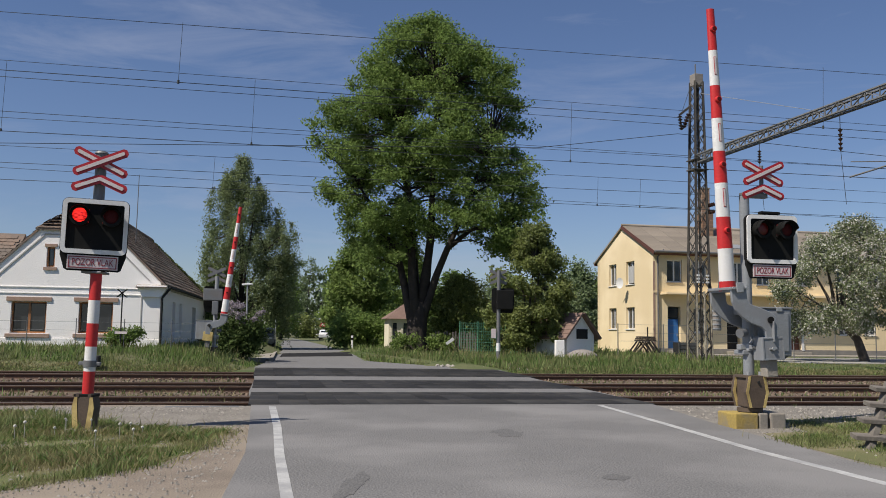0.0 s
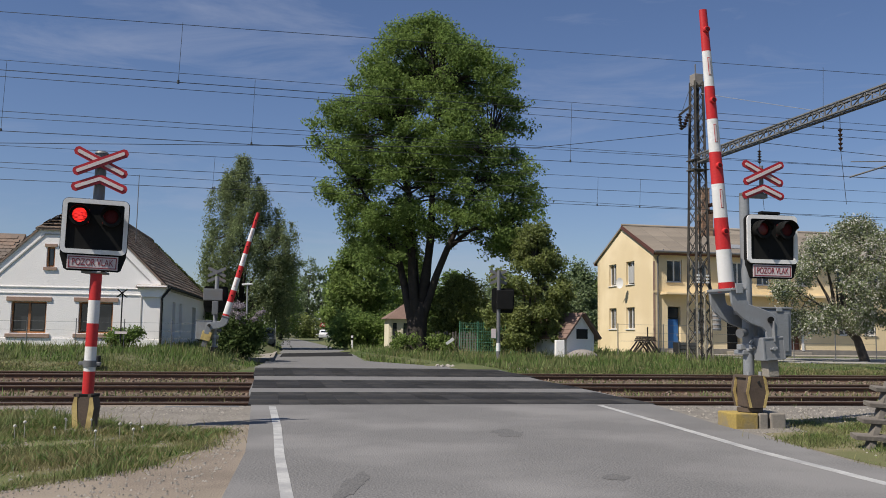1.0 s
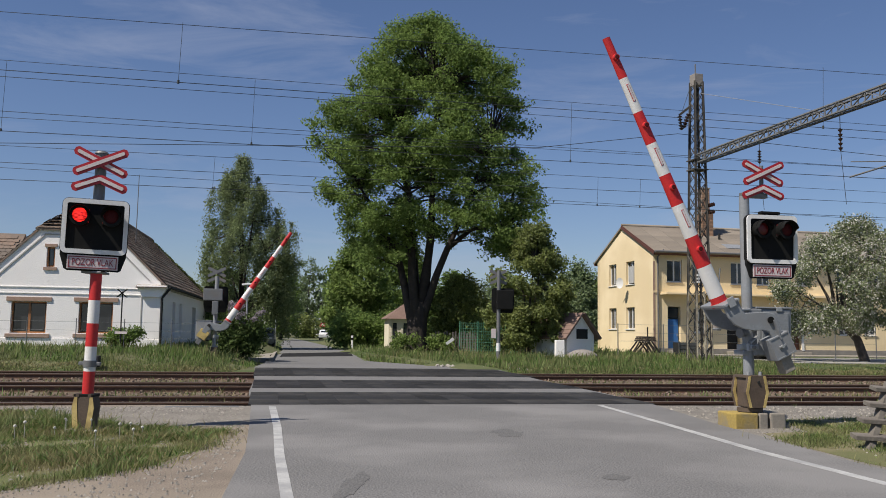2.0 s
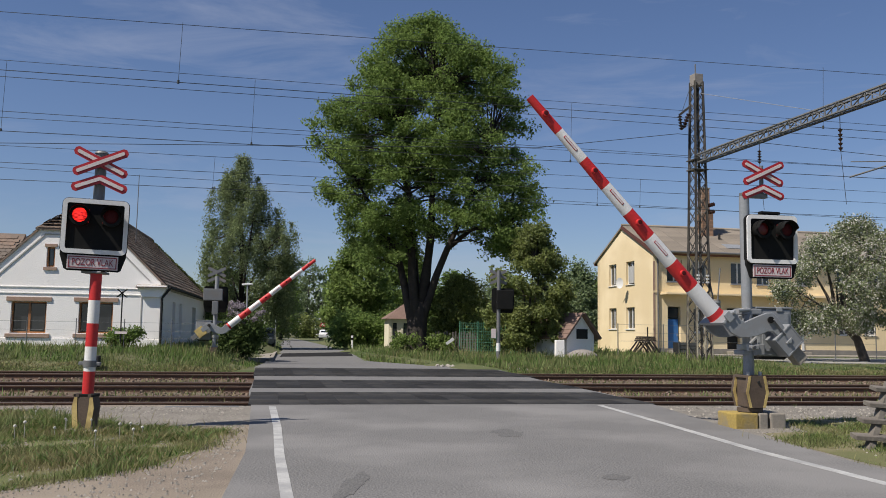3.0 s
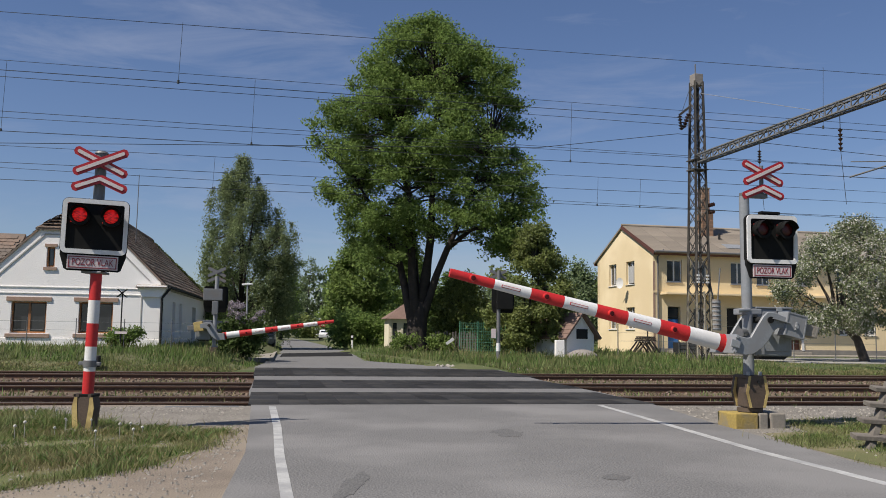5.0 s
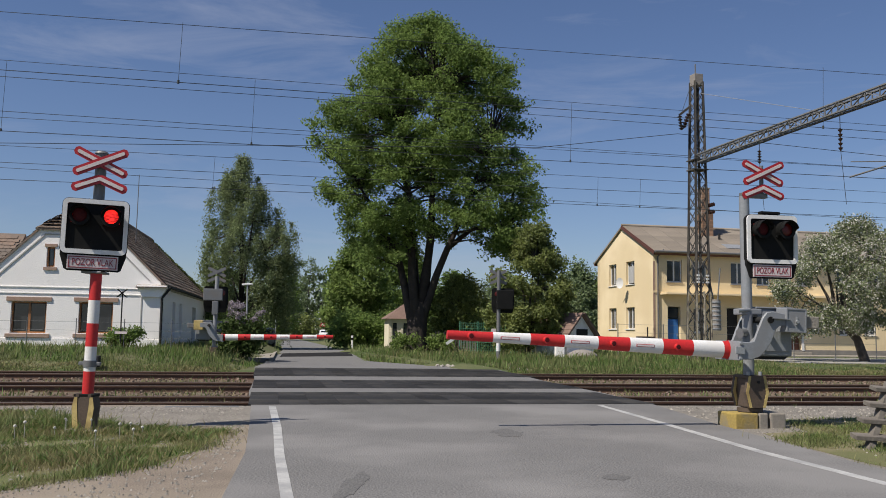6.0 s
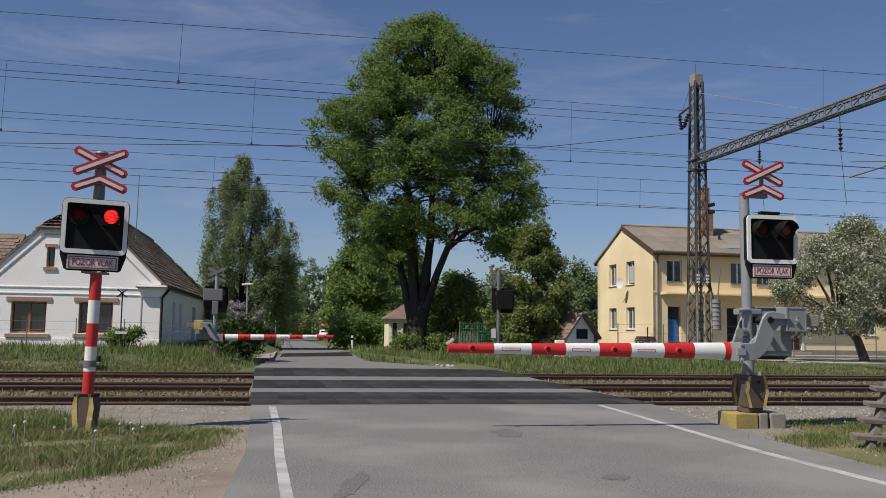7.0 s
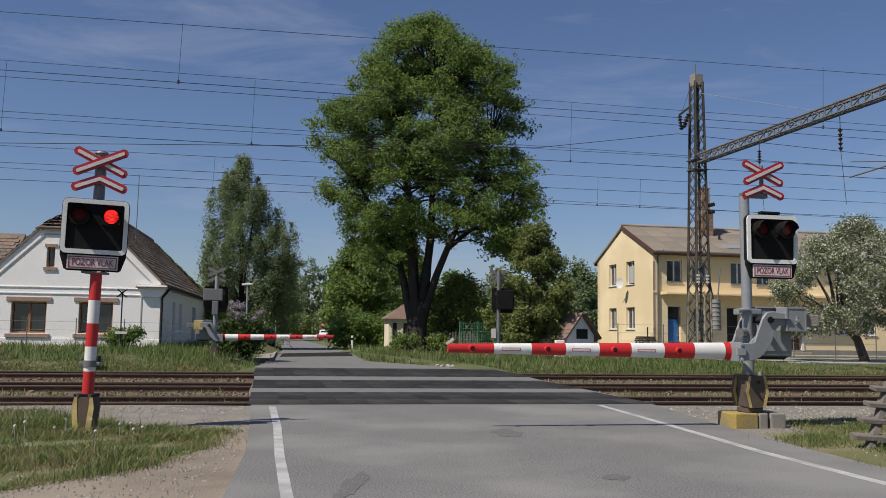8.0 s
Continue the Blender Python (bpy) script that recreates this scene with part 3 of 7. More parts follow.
def signal_head(parent, m, lit, side):
    """Box with two red lamps, hoods, white rim and warning plate; faces -y; its origin in the middle of the rim."""
    w, h = 0.95, 0.80
    body = part("signal_box", sl(rounded(w + 0.02, h + 0.02, 0.09), 0.0, 0.10), "black", parent, "black sheet-metal signal housing", m=m)
    part("rim", ring(rounded(w, h, 0.08), rounded(w - 0.13, h - 0.13, 0.03), -0.035, -0.002), "paint_white", body, "white retroreflective rim")
    part("lower_housing", sl([(-0.475, -0.33), (0.475, -0.33), (0.475, -0.42), (0.41, -0.62), (0.37, -0.645), (-0.37, -0.645), (-0.41, -0.62), (-0.475, -0.42)], 0.01, 0.09), "black", body)
    part("plate", bx(-0.365, 0.365, -0.012, 0.009, -0.625, -0.422, bevel=0.004), "plate_white", body, "pale plate with dark red rim and lettering")
    part("plate_rim", ring([(-0.345, -0.608), (0.345, -0.608), (0.345, -0.440), (-0.345, -0.440)], [(-0.331, -0.595), (0.331, -0.595), (0.331, -0.453), (-0.331, -0.453)], -0.016, -0.0125), "letter_red", body)
    writing("lettering", "POZOR VLAK", 0.140, "letter_red", body, pose(0, -0.0142, -0.525, 90, 0, 0), "dark red capital letters", 0.70)
    for i, x in enumerate((-0.225, 0.225)):
        hood = bmesh.new()
        n, r = 16, 0.150
        for r_, flip in ((r, 0), (r - 0.006, 1)):
            rows = []
            for k in range(n + 1):
                a = radians(-35 + 250 * k / n)
                out = 0.24 if 10 < math.degrees(a) < 170 else 0.12
                rows.append((hood.verts.new((x + r_ * math.cos(a), -0.004, 0.155 + r_ * math.sin(a))), hood.verts.new((x + r_ * math.cos(a), -out, 0.155 - 0.01 + r_ * math.sin(a)))))
            for p, q in zip(rows, rows[1:]):
                hood.faces.new((p[0], p[1], q[1], q[0]))
        part("hood", hood, "black", body, "black lamp hood")
        # three shallow lenses on a carrier that turns about its upright axis: dark, half lit and lit
        disc = bmesh.new()
        n = 24
        reach = 0.105 / math.tan(radians(FACE_TURN / 2))
        for face in range(3):
            turn = Matrix.Rotation(-radians(FACE_TURN * face), 4, "Z")
            prev = None
            for r_, y in ((0.105, 0.0), (0.085, 0.008), (0.045, 0.013), (0.0, 0.015)):
                cur = [disc.verts.new(turn @ Vector((r_ * math.cos(2 * math.pi * k / n), -reach - y, r_ * math.sin(2 * math.pi * k / n)))) for k in range(n if r_ else 1)]
                if prev:
                    for k in range(n):
                        disc.faces.new([prev[k], prev[(k + 1) % n]] + ([cur[(k + 1) % n], cur[k]] if len(cur) > 1 else [cur[0]])).material_index = face
                prev = cur
        lamp = part("lamp_lens", disc, ["lamp_off", *lit], body, "round red signal lens", smooth=True, m=pose(x, LENS_Y, 0.155))
        LAMPS.append((lamp, x, i == 0))
        part("lamp_tube", ring(rounded(0.306, 0.306, 0.1529, 8, x, 0.155), rounded(0.214, 0.214, 0.1069, 8, x, 0.155), -0.13, -0.085), "black", body)
    for x, z in ((-0.05, -0.20), (0.10, 0.05), (-0.12, 0.03)):
        part("screw_cap", rd((x, 0.002, z), (x, -0.02, z), 0.018), "black", body)
    return body


def cross_sign(parent, m):
    """St Andrew's cross with a half cross below, red rims and pale centres."""
    def blade(name, pts, y, w, material, host, label=""):
        bm = bmesh.new()
        for p, q in zip(pts, pts[1:]):
            d = (Vector((q[0], q[1])) - Vector((p[0], p[1]))).normalized()
            s = Vector((-d.y, d.x)) * w / 2
            tip = d * w * 0.28
            slab(bm, [(p[0] + s.x, p[1] + s.y), (p[0] - tip.x + s.x * 0.45, p[1] - tip.y + s.y * 0.45), (p[0] - tip.x - s.x * 0.45, p[1] - tip.y - s.y * 0.45), (p[0] - s.x, p[1] - s.y), (q[0] - s.x, q[1] - s.y), (q[0] + tip.x - s.x * 0.45, q[1] + tip.y - s.y * 0.45), (q[0] + tip.x + s.x * 0.45, q[1] + tip.y + s.y * 0.45), (q[0] + s.x, q[1] + s.y)], y - 0.012, y)
        return part(name, bm, material, host, label, m=m if host is parent else None)
    for k, pts in enumerate((((-0.325, 0.155), (0.325, -0.155)), ((-0.325, -0.155), (0.325, 0.155)))):
        b = blade("cross_blade", pts, -0.026 * k, 0.122, "steel", parent, "grey blade with a red and white front")
        blade("blade_face", pts, -0.026 * k - 0.0125, 0.125, "sign_red", b)
        blade("blade_centre", [tuple(v * 0.93 for v in p) for p in pts], -0.026 * k - 0.025, 0.048, "sign_white", b)
    h = blade("half_cross", ((-0.335, -0.375), (0.0, -0.235)), 0.0, 0.122, "steel", parent, "grey chevron with a red and white front")
    blade("half_cross_back", ((0.0, -0.235), (0.335, -0.375)), -0.001, 0.122, "steel", h)
    blade("half_cross_face", ((-0.335, -0.375), (0.0, -0.235)), -0.0135, 0.125, "sign_red", h)
    blade("half_cross_face", ((0.0, -0.235), (0.335, -0.375)), -0.0145, 0.125, "sign_red", h)
    blade("half_cross_centre", ((-0.31, -0.365), (0.0, -0.2355)), -0.027, 0.048, "sign_white", h)
    blade("half_cross_centre", ((0.0, -0.2355), (0.31, -0.365)), -0.028, 0.048, "sign_white", h)


def foot_cover(parent, m):
    """Two tapered cheeks over the foot of the post, edged in yellow."""
    o = [(-0.15, 0.52), (0.15, 0.52), (0.185, 0.36), (0.15, 0.06), (0.06, 0.0), (-0.06, 0.0), (-0.15, 0.06), (-0.185, 0.36)]
    c = part("foot_cover", sl(o, -0.13, 0.16), "brown_iron", parent, "rusty brown iron foot cover with yellow edges", m=m)
    for s in (-1, 1):
        part("yellow_stripe", sl([(s * 0.15, 0.515), (s * 0.10, 0.515), (s * 0.095, 0.36), (s * 0.055, 0.015), (s * 0.06, 0.004), (s * 0.15, 0.06), (s * 0.183, 0.36)], -0.138, -0.131), "paint_yellow", c, "chipped yellow stripe")
        part("bolt", rd((s * 0.10, -0.14, 0.54), (s * 0.10, 0.02, 0.54), 0.028), "brown_iron", c)
    part("cap_bar", bx(-0.17, 0.17, -0.13, 0.16, 0.522, 0.56, bevel=0.01), "black", c)


def left_signal():
    t = thing("warning_signal", pose(-4.88, 12.22, -0.04, 0, 1.1, 2.0), "red and white striped level crossing signal with flashing lamps", "signal")
    part("foundation", bx(-0.22, 0.22, -0.2, 0.25, -0.25, 0.06, bevel=0.02), "concrete", t)
    foot_cover(t, pose(-0.01, -0.01, 0.03) @ Matrix.Diagonal((0.82, 0.85, 0.90, 1)))
    edges = (0.53, 0.84, 1.18, 1.50, 1.82, 2.19)
    for k, (a, b) in enumerate(zip(edges, edges[1:])):
        part("post_section", rd((0, 0, a), (0, 0, b), 0.078, 0.078, 16), ("paint_red", "paint_white")[k % 2], t, ("red painted band", "white painted band")[k % 2], smooth=False)
    cl = part("clamp", rd((0, 0, 0.90), (0, 0, 0.99), 0.092, 0.092, 12), "steel", t, "grey steel clamp")
    part("clamp_lug", bx(-0.15, 0.15, -0.03, 0.03, 0.92, 0.97, bevel=0.01), "steel", cl)
    part("collar", bx(-0.18, 0.10, -0.10, 0.24, 2.19, 2.225, bevel=0.01), "steel", t)
    part("upper_post", rd((-0.10, 0.16, 2.2), (-0.10, 0.16, 3.92), 0.078, 0.078, 16), "steel", t, "grey steel post")
    part("post_cap", rd((-0.10, 0.16, 3.92), (-0.10, 0.16, 3.95), 0.10, 0.08, 16), "steel", t)
    part("post_bracket", bx(-0.16, -0.04, 0.10, 0.24, 3.20, 3.26, bevel=0.01), "steel", t)
    signal_head(t, pose(-0.03, -0.02, 2.835) @ Matrix.Rotation(radians(17), 4, "Z") @ pose(-0.02, -0.09, 0) @ Matrix.Diagonal((0.905, 1, 0.95, 1)), ("lamp_half", "lamp_lit"), 0)
    cross_sign(t, pose(-0.085, 0.16, 3.775, 0, 0, 12) @ pose(0, -0.10, 0))
    return t


def barrier_mechanism(name, m, near, label):
    """Barrier and signal on one grey post; the arm points to -x when closed."""
    t = thing(name, m, label, "crossing barrier", "level crossing barriers")
    part("post", rd((0, 0, 0.02), (-0.04, 0, 3.62), 0.088, 0.080, 18), "paint_grey", t, "grey painted steel post")
    part("foot_flange", rd((0, 0, 0.17), (0, 0, 0.23), 0.2, 0.2, 8), "brown_iron", t)
    cheek = [(-0.14, 0.24), (0.14, 0.24), (0.20, 0.48), (0.15, 0.74), (-0.15, 0.74), (-0.20, 0.48)]
    for y in (-0.19, 0.19):
        plate = part("foot_plate", sl(cheek, y - 0.03, y + 0.03), "brown_iron", t, "rusty iron foot plate with yellow edges")
        for e in (-1, 1):
            part("yellow_edge", sl([(e * 0.149, 0.735), (e * 0.105, 0.735), (e * 0.150, 0.48), (e * 0.095, 0.245), (e * 0.139, 0.245), (e * 0.199, 0.48)], y - 0.036, y - 0.0305), "paint_yellow", plate, "chipped yellow stripe")
        part("bolt", rd((0.02, y - 0.05, 0.64), (0.02, y - 0.03, 0.64), 0.022), "dark", plate)
    part("foot_core", bx(-0.13, 0.13, -0.158, 0.158, 0.24, 0.70, bevel=0.02), "brown_iron", t)
    part("foot_top", bx(-0.16, 0.16, -0.16, 0.16, 0.70, 0.745, bevel=0.01), "brown_iron", t)
    for x in (-0.10, 0.11):
        part("anchor_bolt", rd((x, -0.13, 0.74), (x, -0.13, 0.80), 0.03), "galvanised", t)
    for x0, x1, k in ((-0.40, 0.0, "concrete_yellow"), (0.02, 0.17, "concrete"), (0.22, 0.48, "concrete")):
        part("foundation_block", bx(x0, x1, -0.24, 0.30, -0.2, 0.16, bevel=0.025), k, t, "weathered concrete block")
    mech = part("drive_box", bx(0.13, 0.74, -0.12, 0.26, 1.04, 1.80, bevel=0.03), "paint_grey", t, "grey painted drive housing", m=pose(0, 0.06 if near else -0.26, 0))
    part("box_lid", bx(0.10, 0.76, -0.135, 0.275, 1.802, 1.832, bevel=0.012), "paint_grey", mech)
    part("lid_latch", bx(0.46, 0.56, -0.15, -0.12, 1.76, 1.83, bevel=0.006), "galvanised", mech)
    part("door_panel", bx(0.20, 0.68, -0.135, -0.122, 1.12, 1.74, bevel=0.006), "paint_grey", mech)
    part("sump", sl([(0.16, 1.042), (0.70, 1.042), (0.62, 0.99), (0.24, 0.99)], -0.08, 0.2), "dark", mech)
    part("bracket", bx(-0.15, 0.20, -0.14, 0.14, 1.70, 1.80, bevel=0.02), "paint_grey", mech)
    part("bracket", bx(-0.15, 0.20, -0.14, 0.14, 1.06, 1.14, bevel=0.02), "paint_grey", mech)
    part("shelf_tray", bx(0.02, 0.20, -0.20, -0.10, 1.06, 1.24, bevel=0.015), "paint_grey", mech)
    part("bearing", rd((0.147, -0.42 if near else -0.2, 1.618), (0.147, 0.36 if near else 1.05, 1.618), 0.055, 0.055, 14), "dark", mech)
    part("stop_roller", rd((-0.26, -0.18, 1.76), (-0.02, -0.12, 1.78), 0.035, 0.035, 10), "galvanised", mech)
    part("stop_spring", rd((-0.22, -0.16, 1.40), (-0.08, -0.10, 1.42), 0.075, 0.06, 12), "steel", mech)
    cl = part("post_clamp", rd((0, 0, 1.13), (0, 0, 1.24), 0.112, 0.112, 14), "galvanised", t, "bolted galvanised clamp")
    part("clamp_lug", bx(-0.19, -0.08, -0.07, 0.05, 1.14, 1.23, bevel=0.012), "galvanised", cl)
    part("clamp_lug", bx(-0.06, 0.08, -0.17, -0.09, 1.15, 1.22, bevel=0.012), "galvanised", cl)
    part("clamp_bolt", rd((-0.02, -0.21, 1.185), (-0.02, -0.16, 1.185), 0.026), "steel", cl)
    part("clamp_strap", bar(bmesh.new(), (-0.06, -0.12, 1.24), (0.08, -0.12, 1.36), 0.07, 0.025, (0, 1, 0)), "galvanised", cl)
    # the turning arm: cranked neck of two plates, striped beam, counterweight
    g = 1.0 if near else 0.965
    mid = 0.285 if near else 0.18
    back = 2 * mid
    neck = [(0.36, 0.10), (0.05, 0.135), (-0.05, 0.115), (-0.12, 0.03), (-0.20, -0.16), (-0.27, -0.345), (-0.33, -0.365), (-0.52, -0.37), (-0.52, -0.64), (-0.30, -0.635), (-0.17, -0.585), (-0.06, -0.48), (0.04, -0.33), (0.11, -0.15), (0.17, -0.09), (0.36, -0.07)]
    bm = slab(bmesh.new(), neck, -0.05, 0.0)
    slab(bm, neck, back, back + 0.05)
    bmesh.ops.bevel(bm, geom=bm.edges[:], offset=0.010, segments=1, affect="EDGES")
    arm = part("arm", bm, "paint_grey", t, "grey cast crank carrying a striped beam", m=pose(*PIVOT[near]))
    part("crank_web", bx(-0.50, -0.46, 0.001, back - 0.001, -0.63, -0.38), "paint_grey", arm)
    part("crank_flange", bx(-0.535, -0.49, -0.075, back + 0.075, -0.655, -0.355, bevel=0.01), "paint_grey", arm, "bolted flange at the root of the beam")
    part("flange_clamp", bx(-0.60, -0.44, -0.085, -0.055, -0.56, -0.44, bevel=0.01), "galvanised", arm)
    for z in (-0.62, -0.39):
        part("flange_bolt", rd((-0.515, -0.10, z), (-0.515, -0.076, z), 0.022), "galvanised", arm)
    part("crank_bolt", rd((0, -0.085, 0), (0, -0.049, 0), 0.052, 0.045, 14), "black", arm)
    part("crank_rib", bar(bmesh.new(), (0.02, -0.055, 0.03), (0.34, -0.055, 0.02), 0.12, 0.012, (0, 1, 0)), "paint_grey", arm)
    w = part("counterweight", bx(0.27, 0.63, -0.075, 0.20, -0.175, 0.205, bevel=0.012), "paint_grey" if near else "paint_yellow", arm, "grey iron counterweight box" if near else "yellow counterweight box")
    part("weight_block", bx(0.633, 0.89, -0.03, 0.16, -0.095, 0.095, bevel=0.015), "concrete" if near else "steel", w)
    part("weight_latch", bx(0.435, 0.465, -0.095, -0.074, -0.06, 0.07, bevel=0.005), "galvanised", w)
    part("latch_pin", rd((0.45, -0.12, -0.005), (0.45, -0.09, -0.005), 0.028), "galvanised", w)
    part("weight_rim", ring([(0.275, -0.17), (0.625, -0.17), (0.625, 0.20), (0.275, 0.20)], [(0.295, -0.15), (0.605, -0.15), (0.605, 0.18), (0.295, 0.18)], -0.084, -0.0755), "paint_grey" if near else "paint_yellow", w)
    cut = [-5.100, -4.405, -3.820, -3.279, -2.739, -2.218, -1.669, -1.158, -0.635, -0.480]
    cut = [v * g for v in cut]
    zc = -0.50 * g
    face = -1 if near else 1
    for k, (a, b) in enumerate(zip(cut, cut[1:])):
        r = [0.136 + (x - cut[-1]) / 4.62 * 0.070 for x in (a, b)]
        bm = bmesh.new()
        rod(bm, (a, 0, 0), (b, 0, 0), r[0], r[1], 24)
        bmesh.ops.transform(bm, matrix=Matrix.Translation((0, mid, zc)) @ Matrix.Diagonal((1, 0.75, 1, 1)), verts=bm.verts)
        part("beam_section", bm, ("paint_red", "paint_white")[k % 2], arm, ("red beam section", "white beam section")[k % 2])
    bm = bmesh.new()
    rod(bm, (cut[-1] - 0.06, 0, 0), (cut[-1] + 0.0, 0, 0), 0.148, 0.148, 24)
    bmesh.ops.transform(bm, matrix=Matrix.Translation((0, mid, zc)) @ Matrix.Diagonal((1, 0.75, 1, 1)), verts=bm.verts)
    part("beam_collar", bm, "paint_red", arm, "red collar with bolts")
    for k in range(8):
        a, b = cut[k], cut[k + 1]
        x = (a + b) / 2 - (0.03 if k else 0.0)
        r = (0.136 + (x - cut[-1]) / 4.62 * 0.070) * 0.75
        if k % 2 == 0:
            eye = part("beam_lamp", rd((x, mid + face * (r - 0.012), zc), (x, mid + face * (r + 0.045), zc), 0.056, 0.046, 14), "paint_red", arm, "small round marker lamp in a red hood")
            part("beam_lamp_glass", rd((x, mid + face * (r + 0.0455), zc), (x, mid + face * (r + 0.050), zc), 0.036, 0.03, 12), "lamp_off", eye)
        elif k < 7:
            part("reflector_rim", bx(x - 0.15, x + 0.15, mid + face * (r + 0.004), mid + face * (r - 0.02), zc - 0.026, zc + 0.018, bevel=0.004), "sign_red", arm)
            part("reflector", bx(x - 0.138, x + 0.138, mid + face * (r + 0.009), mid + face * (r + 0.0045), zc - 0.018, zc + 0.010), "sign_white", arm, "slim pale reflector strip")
    return t, arm


def near_barrier():
    t, arm = barrier_mechanism("crossing_barrier", pose(4.92, 14.1, 0.06, 0, 0, 12.6), True, "grey level crossing signal with red and white barrier arm")
    turn = Matrix.Rotation(radians(10 - 12.6), 4, "Z")
    signal_head(t, pose(0.35, -0.15, 2.915) @ turn @ Matrix.Diagonal((0.92, 1, 0.975, 1)), ("lamp_faint", "lamp_weak"), 1)
    part("head_bracket", bx(-0.08, 0.44, -0.05, 0.05, 2.6, 2.68, bevel=0.01), "steel", t)
    part("head_bracket", bx(-0.08, 0.44, -0.05, 0.05, 3.24, 3.32, bevel=0.01), "steel", t)
    part("head_lamp_cover", bx(0.20, 0.55, -0.1, 0.0, 3.33, 3.38, bevel=0.015), "black", t)
    part("cross_post", bx(-0.10, 0.36, -0.05, 0.05, 3.60, 3.68, bevel=0.01), "steel", t)
    part("cross_post", rd((0.28, 0, 3.60), (0.28, 0, 4.14), 0.035), "steel", t)
    cross_sign(t, pose(0.26, -0.06, 4.00) @ Matrix.Rotation(radians(-0.6), 4, "Z"))
    return arm


def far_barrier():
    t, arm = barrier_mechanism("crossing_barrier", pose(-9.23, 35.7, -0.093, 0, 0, 189.05), False, "grey level crossing signal behind, with striped barrier arm")
    turn = Matrix.Rotation(radians(16), 4, "Z")
    signal_head(t, pose(0.02, -0.26, 2.80) @ turn, ("lamp_faint", "lamp_weak"), 1)
    part("relay_box", bx(-0.14, 0.10, 0.12, 0.32, 2.05, 2.6, bevel=0.02), "steel", t, "grey cable box")
    part("visor_back", bx(-0.30, 0.46, 0.13, 0.30, 2.62, 3.10, bevel=0.03), "steel", t)
    cross_sign(t, pose(0.0, -0.14, 3.80))
    return arm


def back_signal():
    """The second signal beyond the tracks, seen from behind."""
    t = thing("warning_signal", pose(2.42, 37.6, 0.12, 0, 0, 186.0), "level crossing signal on grey post seen from its black back", "signal")
    part("post", rd((0, 0, -0.3), (0, 0, 3.95), 0.085, 0.08, 14), "steel", t)
    part("post_band", rd((0, 0, 0.5), (0, 0, 0.85), 0.088, 0.088, 14), "paint_white", t)
    signal_head(t, pose(-0.20, -0.16, 2.78), ("lamp_faint", "lamp_weak"), 1)
    part("back_box", bx(-0.60, 0.10, 0.02, 0.20, 2.28, 3.10, bevel=0.03), "black", t)
    part("back_ribs", bx(-0.62, 0.12, 0.06, 0.16, 2.55, 2.62, bevel=0.01), "dark", t)
    cross_sign(t, pose(0.0, -0.12, 3.78))
    part("mark_plate", bx(0.12, 0.32, 0.09, 0.11, 1.05, 1.45, bevel=0.008), "plate_white", t, "small pale plate")


# ---- masts and wires ----
def lattice(parent, base, top, zb, zt, w=0.035, bays=20):
    """Four corner angles with zigzag bracing, tapering."""
    def corner(i, j, t):
        s = base * (1 - t) + top * t
        return Vector((i * s / 2, j * s / 2, zb + (zt - zb) * t))
    for i in (-1, 1):
        for j in (-1, 1):
            bm = bmesh.new()
            bar(bm, corner(i, j, 0), corner(i, j, 1), w * 2.2, w * 0.6, (i, 0, 0))
            bar(bm, corner(i, j, 0), corner(i, j, 1), w * 2.2, w * 0.6, (0, j, 0))
            part("corner_angle", bm, "lattice", parent)
    cuts = [0.0]
    size = 1.0
    for k in range(bays):
        cuts.append(cuts[-1] + size)
        size *= 0.965
    cuts = [c / cuts[-1] for c in cuts]
    for side in range(4):
        for k, (a, b) in enumerate(zip(cuts, cuts[1:])):
            e = ((-1, -1), (1, -1)) if side == 0 else ((1, -1), (1, 1)) if side == 1 else ((1, 1), (-1, 1)) if side == 2 else ((-1, 1), (-1, -1))
            p, q = (e[0], e[1]) if k % 2 == 0 else (e[1], e[0])
            part("brace", bar(bmesh.new(), corner(*p, a), corner(*q, b), w * 1.2, w * 0.5, (0.3, 0.5, 0.2)), "lattice", parent)
            part("brace", bar(bmesh.new(), corner(*q, a), corner(*p, b), w * 0.9, w * 0.4, (0.2, 0.6, 0.1)), "lattice", parent)


def insulator(bm, p, q, discs=5, r=0.09):
    p, q = Vector(p), Vector(q)
    rod(bm, p, q, r * 0.35)
    for i in range(discs):
        a = p.lerp(q, (i + 0.3) / discs)
        b = p.lerp(q, (i + 0.75) / discs)
        rod(bm, a, b, r, r * 0.55, 10)
    return bm


